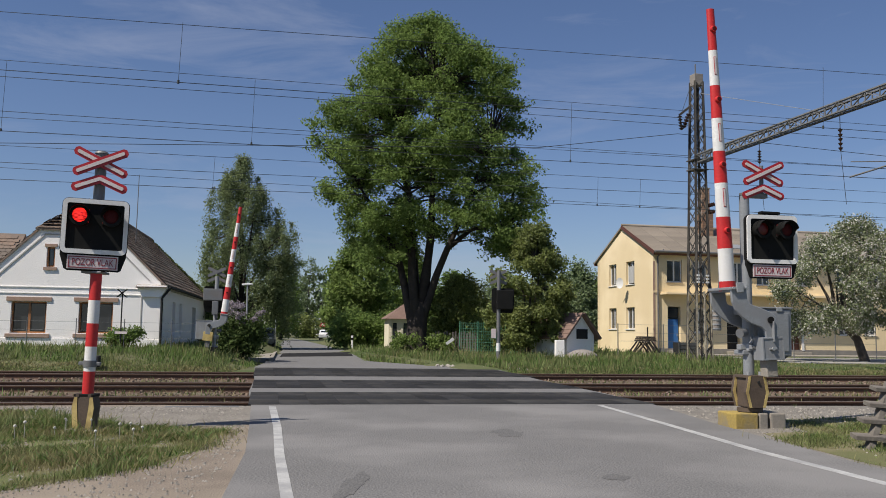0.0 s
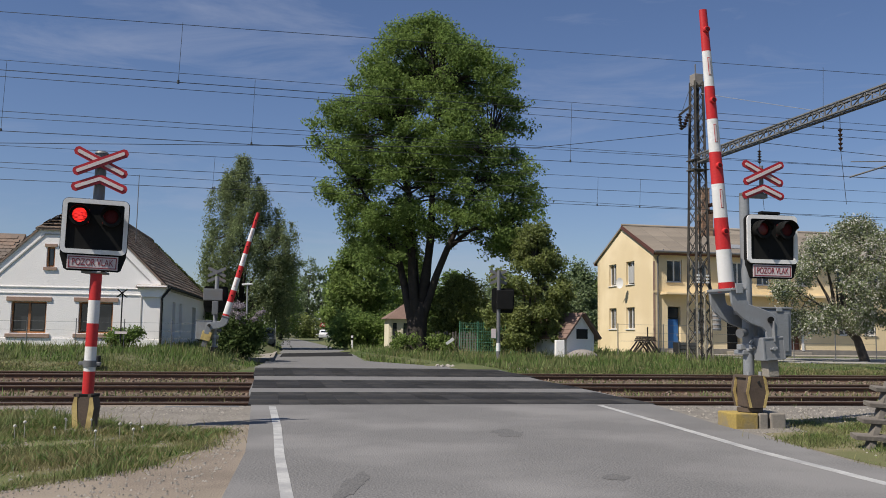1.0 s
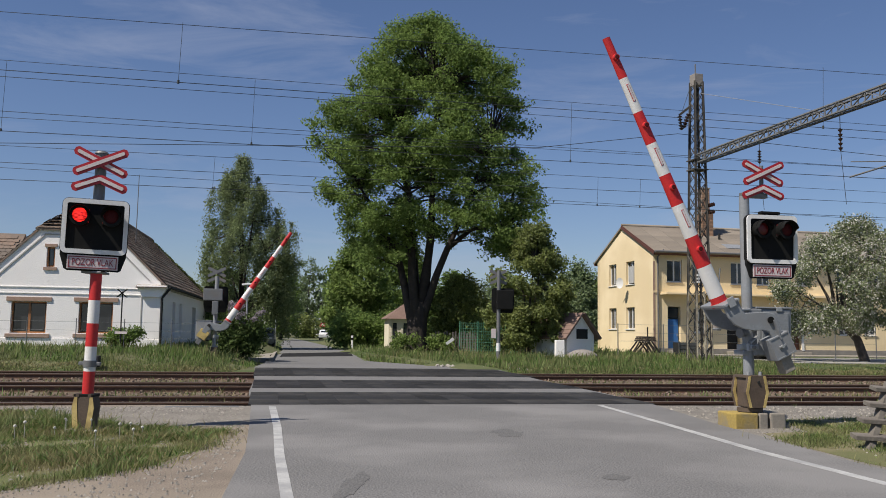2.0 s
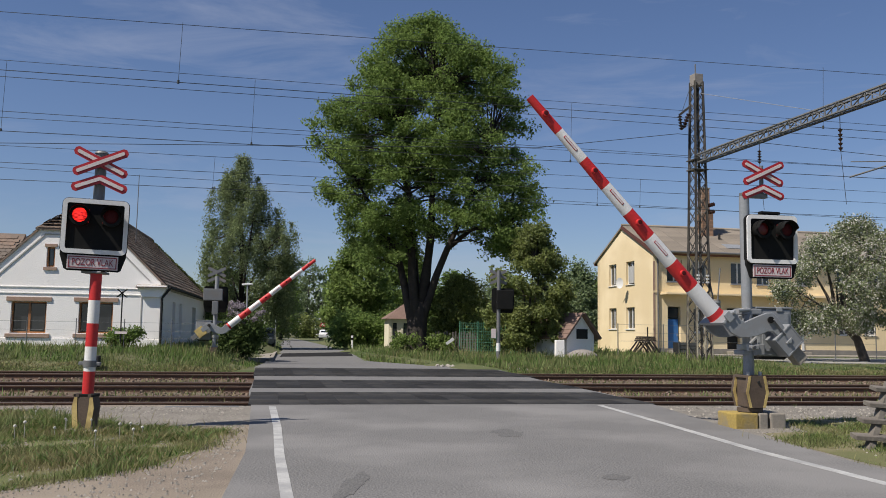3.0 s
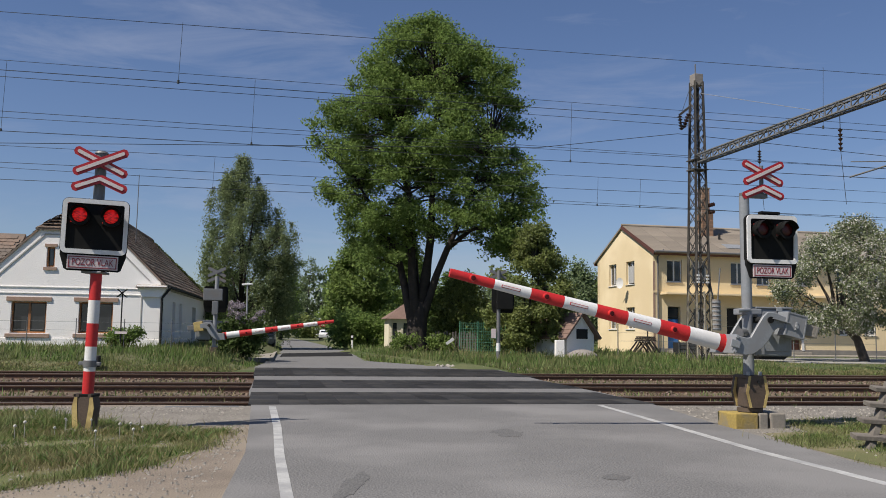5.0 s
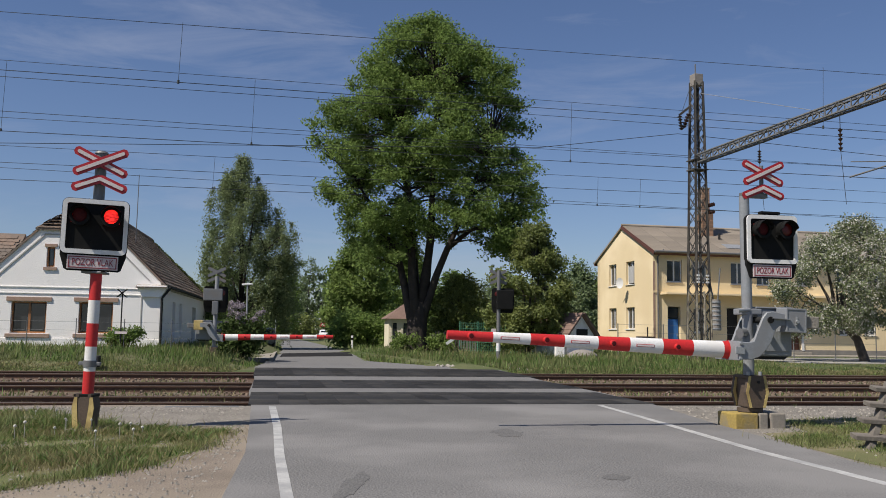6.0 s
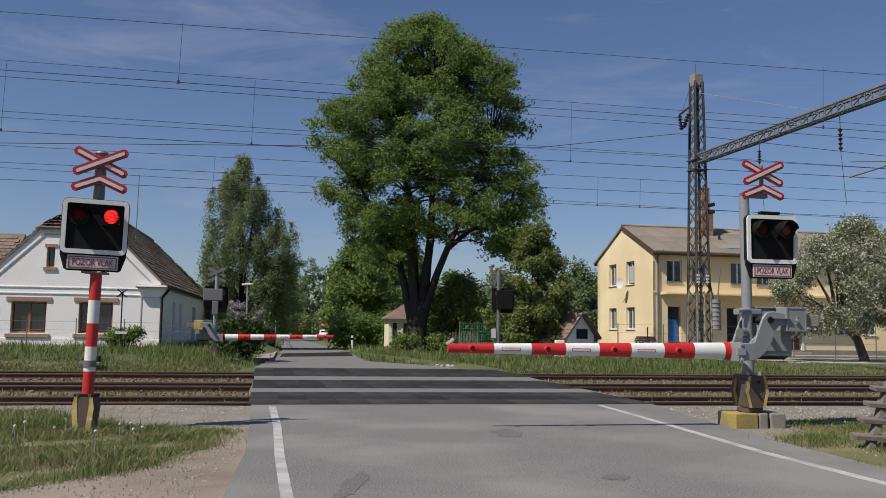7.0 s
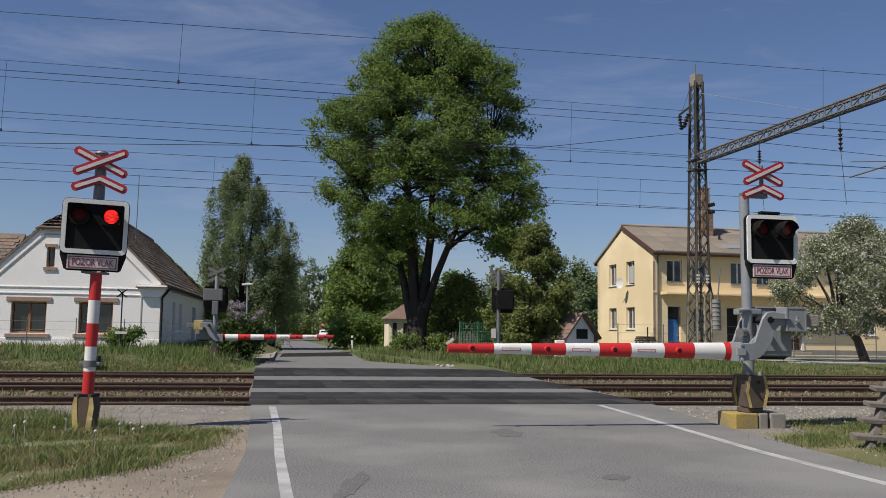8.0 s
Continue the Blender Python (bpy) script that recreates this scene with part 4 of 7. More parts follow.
def masts():
    for k, (x, y, z) in enumerate(((11.72, 40.0, 0.1), (17.2, 16.4, -0.2))):
        t = thing("catenary_mast", pose(x, y, z, 0, 0, SKEW + 6), "dark weathered steel lattice mast carrying overhead line", "mast", "catenary masts")
        lattice(t, 0.78, 0.40, 0.0, 13.1, w=0.056)
        if k == 0:
            for i, j in ((-1, -1), (-1, 1), (1, -1), (0.1, -1)):
                part("painted_leg", bar(bmesh.new(), (i * 0.40, j * 0.40 - 0.02, 0.05), (i * 0.345, j * 0.345 - 0.02, 3.3), 0.11, 0.05, (0, 1, 0)), "leg_paint", t, "flaking pale paint on the lower leg")
        part("cap_plate", bx(-0.22, 0.22, -0.22, 0.22, 12.9, 13.45, bevel=0.02), "plinth", t, "grey sheet cap")
        part("pin", rd((-0.05, 0, 13.4), (-0.05, 0, 13.95), 0.03), "steel", t)
        part("footing", bx(-0.75, 0.75, -0.75, 0.75, -0.4, 0.12, bevel=0.04), "concrete", t)
        for zz in (8.9, 9.35):
            part("collar", bx(-0.36, 0.36, -0.36, 0.36, zz, zz + 0.05), "lattice", t)
        if k == 0:
            part("bracket_arm", bar(bmesh.new(), (-0.30, 0, 11.95), (-0.92, 0, 11.45), 0.10, 0.08), "lattice", t)
            part("bracket_stay", rd((-0.30, 0, 12.9), (-0.75, 0, 11.7), 0.012), "wire", t)
            bm = insulator(bmesh.new(), (-0.92, 0, 11.42), (-0.80, 0, 10.75), 5, 0.12)
            insulator(bm, (-0.42, 0, 11.55), (-0.72, 0, 10.85), 5, 0.12)
            part("insulator", bm, "insulator", t, "dark brown porcelain insulators")
            for zz in (5.1, 5.35, 5.6):
                for s in (-1, 1):
                    part("white_band", bx(s * 0.24 - 0.13, s * 0.24 + 0.0, -0.47, -0.39, zz * 0.6 + 0.62, zz * 0.6 + 0.70), "paint_white", t)
            cab = part("switch_box", rd((0.62, -0.35, 1.55), (0.62, -0.35, 2.95), 0.24, 0.22, 14), "plinth", t, "grey ribbed transformer drum")
            for i in range(7):
                part("drum_hoop", rd((0.62, -0.35, 1.6 + i * 0.2), (0.62, -0.35, 1.66 + i * 0.2), 0.255, 0.255, 14), "galvanised", cab)
            part("conduit", rd((0.75, -0.35, 2.95), (0.9, -0.35, 4.4), 0.03), "steel", t)
            part("conduit", rd((0.55, -0.3, 2.95), (0.5, -0.1, 3.9), 0.03), "steel", t)
            bm = insulator(bmesh.new(), (0.35, -0.3, 7.25), (0.7, -0.3, 7.35), 4, 0.10)
            insulator(bm, (0.35, -0.3, 6.95), (0.7, -0.3, 7.0), 4, 0.10)
            part("insulator", bm, "insulator", t)
    # the portal beam between the masts
    a, b = Vector((11.75, 39.7, 9.32)), Vector((17.15, 16.8, 9.30))
    d = (b - a).normalized()
    s = d.cross(Vector((0, 0, 1))).normalized()
    t = thing("portal_beam", Matrix.Translation(a), "grey lattice gantry beam spanning the tracks", "gantry")
    n, w, hh = 34, 0.28, 0.37
    L = (b - a).length
    for i in (-1, 1):
        for z in (0, hh):
            bm = bmesh.new()
            bar(bm, s * (i * w / 2) + Vector((0, 0, z)), d * L + s * (i * w / 2) + Vector((0, 0, z)), 0.09, 0.03)
            bar(bm, s * (i * w / 2) + Vector((0, 0, z)), d * L + s * (i * w / 2) + Vector((0, 0, z)), 0.03, 0.09)
            part("chord", bm, "beam_paint", t)
    for k in range(n):
        for i in (-1, 1):
            p = d * (L * k / n) + s * (i * w / 2)
            q = d * (L * (k + 1) / n) + s * (i * w / 2)
            part("brace", bar(bmesh.new(), p + Vector((0, 0, 0 if k % 2 else hh)), q + Vector((0, 0, hh if k % 2 else 0)), 0.055, 0.02, s), "beam_paint", t)
            part("strut", bar(bmesh.new(), p, p + Vector((0, 0, hh)), 0.05, 0.02, s), "beam_paint", t)
        for z in (0, hh):
            p = d * (L * k / n) + Vector((0, 0, z))
            part("batten", bar(bmesh.new(), p - s * (w / 2), p + s * (w / 2), 0.05, 0.02), "beam_paint", t)
    # hangers under the beam
    for at, drop in ((4.7, 0.9), (9.6, 1.35), (16.0, 1.2)):
        p = a + d * at
        h = thing("hanging_insulator", Matrix.Translation(p), "brown insulator hanging below the gantry", "insulator", "gantry insulators")
        part("hanger", rd((0, 0, 0.0), (0, 0, -drop * 0.45), 0.015), "wire", h)
        part("insulator", insulator(bmesh.new(), (0, 0, -drop * 0.4), (0, 0, -drop), 5, 0.085), "insulator", h)
        part("drop_wire", rd((0, 0, -drop), (0.15, 0, -drop - 1.9), 0.010), "wire", h)
    h = thing("registration_arm", Matrix.Translation((13.2, 27.5, 6.75)), "steel steady arm holding the contact wire", "steady arm")
    part("tube", rd((-0.3, 0, -0.25), (1.25, -0.2, 0.25), 0.028), "steel", h)
    part("tube", rd((-0.25, 0, 0.25), (1.25, -0.2, 0.25), 0.016), "steel", h)
    part("insulator", insulator(bmesh.new(), (1.25, -0.2, 0.25), (2.2, -0.4, 0.5), 4, 0.08), "insulator", h)
    part("strut_tube", rd((2.2, -0.4, 0.5), (4.2, -0.8, 0.85), 0.028), "steel", h)


def wire(name, v, z0, z1, r, label, sag=0.0, span=(-62, 62)):
    """One wire over the line v across the tracks: z0 over x = -10, z1 over x = 10."""
    bm = bmesh.new()
    pts = []
    for i in range(41):
        x = span[0] + (span[1] - span[0]) * i / 40
        pts.append(Vector((x, v, z0 + (z1 - z0) * (x + 10) / 20 + sag * ((x - 11.0) / 30.0) ** 2 * (1 if abs(x) < 62 else 1))))
    limb(bm, pts, [r * 0.62] * len(pts), 5)
    solo(name, bm, "wire", label, "overhead wire", group="overhead wires", m=TR)
    return pts


def wires():
    rows = (("messenger_wire", 0.0, 7.62, 7.80, 0.010), ("contact_wire", 0.0, 6.45, 6.39, 0.012),
            ("messenger_wire", 4.86, 8.03, 7.93, 0.010), ("feeder_wire", 5.2, 7.70, 7.58, 0.012), ("messenger_wire", 4.6, 6.67, 6.54, 0.011), ("contact_wire", 4.86, 6.23, 6.25, 0.014),
            ("messenger_wire", 10.3, 7.78, 7.77, 0.012), ("messenger_wire", 10.5, 6.94, 6.92, 0.012), ("feeder_wire", 10.9, 6.49, 6.54, 0.013), ("messenger_wire", 10.7, 6.26, 6.00, 0.011), ("contact_wire", 10.5, 5.89, 5.92, 0.014))
    for name, v, a, b, r in rows:
        wire(name, v, a, b, r, "thin dark overhead wire above the tracks")
    for v, x, top, low in ((0.0, -5.6, 7.71, 6.43), (4.86, -10.3, 8.02, 6.24), (4.86, -4.2, 7.98, 6.24), (4.86, 4.6, 7.94, 6.25), (10.5, -13.2, 6.93, 5.89), (10.5, -5.5, 6.93, 5.90), (10.5, 7.6, 6.92, 5.92), (10.5, 9.2, 6.92, 5.92), (0.0, 9.2, 7.87, 6.39)):
        bm = rd((x + 0.04, v, top), (x, v, low), 0.005, 0.005, 5)
        rod(bm, (x, v, low - 0.02), (x, v, low + 0.05), 0.025)
        solo("dropper", bm, "wire", "thin dropper between two overhead wires", "dropper", group="droppers", m=TR)
    bm = bmesh.new()
    for p, q in (((-62, 27.6, 6.9), (-17.6, 34.2, 8.6)), ((-17.6, 34.2, 8.6), (4.1, 38.5, 9.65)), ((4.1, 38.5, 9.65), (10.8, 39.86, 10.7)), ((10.8, 39.86, 10.7), (60, 49.7, 8.6))):
        rod(bm, p, q, 0.014, 0.014, 5)
    solo("feeder_cable", bm, "wire", "dark feeder cable carried by the mast", "overhead wire", group="overhead wires")
    bm = bmesh.new()
    rod(bm, (11.9, 39.8, 12.6), (13.6, 31.85, 9.8), 0.012, 0.012, 5)
    solo("stay_wire", bm, "galvanised", "pale stay wire from mast to gantry", "stay")


# ---- houses ----
def window(parent, m, w, h, frame_mat="window_white", sashes=2, reveal=0.10, sill="window_white", curtain=True):
    """A framed window set into a wall that faces -y; its origin at the middle of the opening."""
    win = part("window", ring([(a * w / 2, b * h / 2) for a, b in ((1, 1), (-1, 1), (-1, -1), (1, -1))], [(a * (w / 2 - 0.07), b * (h / 2 - 0.07)) for a, b in ((1, 1), (-1, 1), (-1, -1), (1, -1))], reveal, reveal + 0.06), frame_mat, parent, m=m)
    iw = w - 0.14
    for k in range(sashes):
        x0 = -iw / 2 + iw * k / sashes
        part("pane", bx(x0 + 0.03, x0 + iw / sashes - 0.03, reveal + 0.035, reveal + 0.045, -h / 2 + 0.09, h / 2 - 0.09), "pane", win)
        if k:
            part("mullion", bx(x0 - 0.05, x0 + 0.05, reveal - 0.005, reveal + 0.055, -h / 2 + 0.07, h / 2 - 0.07), frame_mat, win)
    if sill:
        part("sill", bx(-w / 2 - 0.06, w / 2 + 0.06, -0.07, reveal, -h / 2 - 0.05, -h / 2 - 0.002, bevel=0.008), sill, win)
    return win


def wall_with_holes(name, parent, m, outline_top, length, holes, thick, material, label="", z0=-0.6):
    """A wall along x from 0 to length, facing -y; holes (x0, x1, z0, z1); outline_top(x) gives its height."""
    xs = sorted({0.0, length, *[v for h in holes for v in h[:2]], *([length / 2] if outline_top(length / 2) > outline_top(0.0) + 0.01 else [])})
    bm = bmesh.new()
    for a, b in zip(xs, xs[1:]):
        mine = sorted([h for h in holes if h[0] <= a + 1e-6 and h[1] >= b - 1e-6], key=lambda h: h[2])
        lo = z0
        for h in mine:
            slab(bm, [(a, lo), (b, lo), (b, h[2]), (a, h[2])], 0.0, thick)
            lo = h[3]
        slab(bm, [(a, lo), (b, lo), (b, outline_top(b)), (a, outline_top(a))], 0.0, thick)
    bmesh.ops.remove_doubles(bm, verts=bm.verts, dist=0.0005)
    return part(name, bm, material, parent, label, m=m)


def tiles(parent, m, width, height, tw, th, material, lift=0.02, name="roof_tile", start=0):
    """Rows of overlapping tiles over a slope: x along the eave, y up the slope."""
    bm = bmesh.new()
    n, r = int(width / tw), int(height / th)
    rng = random.Random(11)
    for j in range(r):
        for i in range(n):
            x = i * tw + (0.5 * tw if j % 2 else 0.0)
            if x + tw > width + 0.01:
                continue
            dz = rng.uniform(-0.008, 0.008)
            y0, y1 = j * th, j * th + th * 1.12
            v = [bm.verts.new(p) for p in ((x + 0.008, y0, 0.05 + dz), (x + tw - 0.008, y0, 0.05 + dz), (x + tw - 0.008, y1, 0.012), (x + 0.008, y1, 0.012), (x + 0.008, y0, 0.012 + dz), (x + tw - 0.008, y0, 0.012 + dz))]
            bm.faces.new((v[0], v[1], v[2], v[3]))
            bm.faces.new((v[4], v[5], v[1], v[0]))
    ob = part(name, bm, material, parent, m=m)
    return tagged(ob, kind="stuff")


def yellow_house():
    x0, y0 = 13.74, 57.0
    t = thing("apartment_house", pose(x0, y0, 0.0, 0, 0, SKEW), "two-storey yellow rendered house with grey roof and brick chimney", "house")
    L, D, E, RZ = 25.0, 9.8, 6.95, 9.02
    front = [(0.95, 2.01, 4.87, 6.32), (2.75, 3.78, 4.87, 6.32), (5.52, 6.58, 4.82, 6.30), (7.4, 8.4, 4.82, 6.30), (10.4, 11.4, 4.82, 6.3), (13.4, 14.4, 4.82, 6.3), (16.2, 17.2, 4.82, 6.3),
             (0.98, 1.88, 0.50, 3.25), (2.80, 3.62, 1.60, 3.22), (5.18, 6.10, 0.50, 3.25), (11.16, 12.06, 1.66, 2.82), (13.5, 14.4, 1.58, 2.82), (15.45, 16.37, 1.58, 2.82), (9.58, 10.6, 0.50, 2.55)]
    wall_with_holes("wall_front", t, pose(0.006, 0, 0), lambda x: E, L - 0.012, front, 0.35, "plaster_yellow", "yellow rendered wall")
    gable = [(2.27, 3.64, 4.89, 6.46), (5.39, 6.81, 4.86, 6.46), (2.27, 3.64, 1.77, 3.28), (5.39, 6.81, 1.77, 3.28)]
    gm = pose(0, D, 0, 0, 0, -90)
    wall_with_holes("wall_gable", t, gm, lambda x: E + (RZ - E) * (1 - abs(x - D / 2) / (D / 2)), D - 0.006, gable, 0.35, "plaster_yellow", "sunlit yellow rendered gable wall", z0=-0.6)
    wall_with_holes("wall_back", t, pose(L, D, 0, 0, 0, 180), lambda x: E, L - 0.0, [], 0.35, "plaster_yellow")
    wall_with_holes("wall_end", t, pose(L, 0, 0, 0, 0, 90), lambda x: E + (RZ - E) * (1 - abs(x - D / 2) / (D / 2)), D, [], 0.35, "plaster_yellow")
    part("ceiling_slab", bx(0.36, L - 0.36, 0.36, D - 0.36, 3.7, 3.95), "plinth", t)
    part("plinth", bx(-0.03, L, -0.04, 0.0, -0.6, 0.55), "plinth", t, "grey plinth")
    for i, (a, b, lo, hi) in enumerate(front):
        if i in (7, 9, 13):
            continue
        window(t, pose((a + b) / 2, 0, (lo + hi) / 2), b - a, hi - lo, sill="plinth" if i < 7 else "window_white", reveal=0.12)
    for a, b, lo, hi in gable:
        win = window(t, gm @ pose((a + b) / 2, 0, (lo + hi) / 2), b - a, hi - lo, reveal=0.16)
    part("curtain", bx(6.0, 6.72, -0.02, 0.05, 4.95, 6.1), "curtain", t, "pale curtain blowing at the open window", m=gm)
    d = part("door", bx(1.03, 1.83, 0.24, 0.30, 0.5, 2.45, bevel=0.01), "door_blue", t, "bright blue door leaf")
    part("door_handle", bx(1.72, 1.76, 0.20, 0.24, 1.35, 1.5), "galvanised", d)
    part("door_light", bx(1.03, 1.83, 0.26, 0.28, 2.5, 3.2), "pane", t)
    part("door", bx(5.22, 6.06, 0.24, 0.30, 0.5, 3.2, bevel=0.01), "dark", t, "dark open doorway")
    part("door", bx(9.62, 10.56, 0.20, 0.26, 0.5, 2.5, bevel=0.01), "door_brown", t, "dark red-brown door")
    part("door_surround", bx(10.62, 10.80, -0.06, 0.0, 0.5, 2.6), "window_white", t)
    part("canopy", bx(0.45, 12.5, -1.05, -0.001, 4.02, 4.14, bevel=0.01), "plaster_yellow", t, "thin yellow concrete canopy over the entrances")
    part("string_course", bx(0.0, L, -0.05, -0.001, 4.15, 4.28), "plaster_yellow", t)
    for a in (0.9, 5.1, 9.5):
        part("doorstep", bx(a, a + 1.3, -0.9, -0.041, -0.3, 0.42, bevel=0.02), "concrete", t)
    # roof
    ang = math.degrees(math.atan2(RZ - E, D / 2))
    run = math.hypot(RZ - E, D / 2) + 0.55
    for m in (pose(-0.12, 0, E, ang, 0, 0) @ pose(0, -0.5, 0.06), pose(L + 0.58, D, E, 0, 0, 180) @ pose(0, 0, 0, ang, 0, 0) @ pose(0, -0.5, 0.06)):
        roof = part("roof", bx(0, L + 0.7, 0, run, -0.10, 0.0), "roof_grey", t, "weathered brownish-grey roof", m=m)
        n = 20
        sheet = mesh_of(bx(0.008, (L + 0.7) / n - 0.008, 0.004, run / 5 - 0.0, 0.003, 0.022), "roof_panel", "roof_grey")
        for i in range(n):
            for j in range(5):
                ob = new("roof_panel", sheet)
                ob.parent = roof
                ob.matrix_basis = pose(i * (L + 0.7) / n, j * run / 5, 0.0)
        part("gutter", rd((0, -0.06, 0.02), (L + 0.7, -0.06, 0.02), 0.08, 0.08, 10), "steel", roof, "grey metal gutter")
        part("fascia", bx(0, L + 0.7, -0.002, 0.03, -0.24, -0.101), "door_brown", roof)
        part("verge_board", bx(-0.04, 0.0, 0, run, -0.22, 0.03), "door_brown", roof, "dark brown verge board")
    part("ridge_cap", rd((-0.12, D / 2, RZ + 0.1), (L + 0.35, D / 2, RZ + 0.1), 0.12, 0.12, 10), "roof_grey", t)
    part("downpipe", rd((0.28, -0.09, 0.2), (0.28, -0.09, 6.5), 0.05), "steel", t)
    part("downpipe", rd((0.28, -0.09, 6.5), (0.55, -0.45, 6.95), 0.05), "steel", t)
    part("cable_duct", bx(-0.02, 0.12, -0.012, 0.0, 0.5, 6.2), "sill", t)
    ch = part("chimney", bx(5.2, 6.05, 3.2, 3.9, 7.9, 10.05), "mortar", t, "two-step brick chimney")
    part("chimney_top", bx(5.22, 5.82, 3.25, 3.85, 10.05, 11.75), "mortar", ch)
    bm0 = bx(0, 0.27, 0, 0.10, 0, 0.085, bevel=0.006)
    me = mesh_of(bm0, "brick", "brick")
    for z in range(37):
        zz = 8.2 + z * 0.096
        wide, xa, ya = (0.85, 5.2, 3.2) if zz < 9.98 else (0.60, 5.22, 3.25)
        n = 3 if wide > 0.7 else 2
        step = wide / n
        for i in range(n):
            ob = new("brick", me)
            ob.parent = ch
            ob.matrix_basis = pose(xa + i * step + (0.0 if z % 2 else 0.0), ya - 0.012, zz) @ Matrix.Diagonal(((step - 0.012) / 0.27, 1, 1, 1))
            ob = new("brick", me)
            ob.parent = ch
            ob.matrix_basis = pose(xa - 0.012, ya + 0.65 - i * 0.21 if n == 3 else ya + 0.6 - i * 0.28, zz, 0, 0, -90)
    part("chimney_cap", bx(5.17, 5.87, 3.20, 3.90, 11.751, 11.83, bevel=0.01), "concrete", ch)
    part("roof_hatch", bx(0, 1.3, 0, 0.9, 0.025, 0.06), "galvanised", t, "pale sheet-metal flashing", m=pose(5.6, 0, E, ang, 0, 0) @ pose(0, 0.6, 0.06))
    vent = part("roof_vent", rd((6.1, 2.5, 8.0), (6.1, 2.5, 8.5), 0.09), "dark", t)
    dish = bmesh.new()
    rows = []
    for r_ in (0.0, 0.14, 0.27, 0.38):
        rows.append([dish.verts.new((r_ * math.cos(2 * math.pi * k / 16), -0.02 - 0.55 * r_ * r_, r_ * math.sin(2 * math.pi * k / 16))) for k in range(16)] if r_ else [dish.verts.new((0, -0.02, 0))])
    for a, b in zip(rows, rows[1:]):
        for k in range(16):
            dish.faces.new(([a[0]] if len(a) == 1 else [a[k], a[(k + 1) % 16]][::-1]) + [b[k], b[(k + 1) % 16]])
    ds = part("satellite_dish", dish, "window_white", t, "white satellite dish", m=gm @ pose(5.75, -0.6, 4.95, 0, 0, 40) @ Matrix.Diagonal((0.75, 0.75, 1.0, 1)))
    part("dish_arm", rd((0, 0, 0), (-0.75, 0.2, -0.1), 0.03), "steel", ds)
    return t


def white_house():
    g = 0.72
    t = thing("farmhouse", pose(-12.85, 40.0, 0.0, 0, 0, 9.6), "single-storey white rendered farmhouse with old tiled roof", "house")
    W_, L, E, RZ = 7.6, 21.0, 3.5, 7.30
    fm = pose(-W_, 0, 0)
    holes = [(W_ - 6.36, W_ - 4.87, 1.08, 2.48), (W_ - 3.51, W_ - 2.04, 1.10, 2.50), (W_ - 5.0, W_ - 4.64, 4.04, 4.94)]
    hip = 5.85
    wall_with_holes("wall_gable", t, fm, lambda x: min(hip, E + (RZ - E) * (1 - abs(x - W_ / 2) / (W_ / 2))) if 0 < x < W_ else E, W_, holes, 0.4, "plaster_white", "white rendered gable wall")
    # upper part of the gable between the eaves and the half hip
    k = (hip - E) / (RZ - E) * W_ / 2
    part("gable_flank", sl([(k, hip), (0.0, E), (0.0, E - 0.2), (k, E - 0.2)], 0.001, 0.35), "plaster_white", t, m=fm)
    part("gable_flank", sl([(W_ - k, hip), (W_, E), (W_, E - 0.2), (W_ - k, E - 0.2)], 0.001, 0.35), "plaster_white", t, m=fm)
    side = [(4.1, 5.3, 0.7, 2.7), (6.9, 8.1, 0.95, 2.7), (12.9, 14.9, 0.6, 2.65)]
    wall_with_holes("wall_side", t, pose(0, 0.006, 0, 0, 0, 90), lambda x: E, L - 0.012, side, 0.4, "plaster_white", "white rendered side wall")
    wall_with_holes("wall_side", t, pose(-W_, L - 0.006, 0, 0, 0, -90), lambda x: E, L - 0.012, [], 0.4, "plaster_white")
    wall_with_holes("wall_back", t, pose(0, L, 0, 0, 0, 180), lambda x: E + (RZ - E) * (1 - abs(x - W_ / 2) / (W_ / 2)), W_, [], 0.4, "plaster_white")
    part("loft_floor", bx(-W_ + 0.42, -0.42, 0.42, L - 0.42, 3.0, 3.2), "plinth", t)
    for a, b, lo, hi in holes[:2]:
        win = window(t, fm @ pose((a + b) / 2, 0, (lo + hi) / 2), b - a, hi - lo, "wood_window", 2, 0.16, None)
        part("lintel", bx((a + b) / 2 - 0.95, (a + b) / 2 + 0.95, -0.045, -0.001, hi + 0.02, hi + 0.20, bevel=0.006), "sill", t, "brown stone lintel", m=fm)
        part("sill", bx((a + b) / 2 - 0.92, (a + b) / 2 + 0.92, -0.10, -0.001, lo - 0.20, lo - 0.03, bevel=0.01), "sill", t, "brown stone sill", m=fm)
    a, b, lo, hi = holes[2]
    window(t, fm @ pose((a + b) / 2, 0, (lo + hi) / 2), b - a, hi - lo, "wood_window", 1, 0.14, None)
    part("sill", bx(a - 0.1, b + 0.1, -0.06, -0.001, lo - 0.14, lo - 0.01), "sill", t, m=fm)
    part("lintel", bx(a - 0.08, b + 0.08, -0.04, -0.001, hi + 0.01, hi + 0.14), "sill", t, m=fm)
    for z in (2.84, 3.12):
        part("cornice", bx(-W_ - 0.02, 0.02, -0.035, -0.001, z, z + 0.035), "plaster_white", t, "raised render band")
    bm = bmesh.new()
    for s in (-1, 1):
        c = -W_ / 2
        bar(bm, (c + s * (W_ / 2 - 0.5), -0.02, E + 0.02), (c + s * (W_ / 2 - k - 0.15), -0.02, hip - 0.35), 0.05, 0.03, (0, 0, 1))
    bar(bm, (-W_ + k + 0.12, -0.02, hip - 0.33), (-k - 0.12, -0.02, hip - 0.33), 0.05, 0.03)
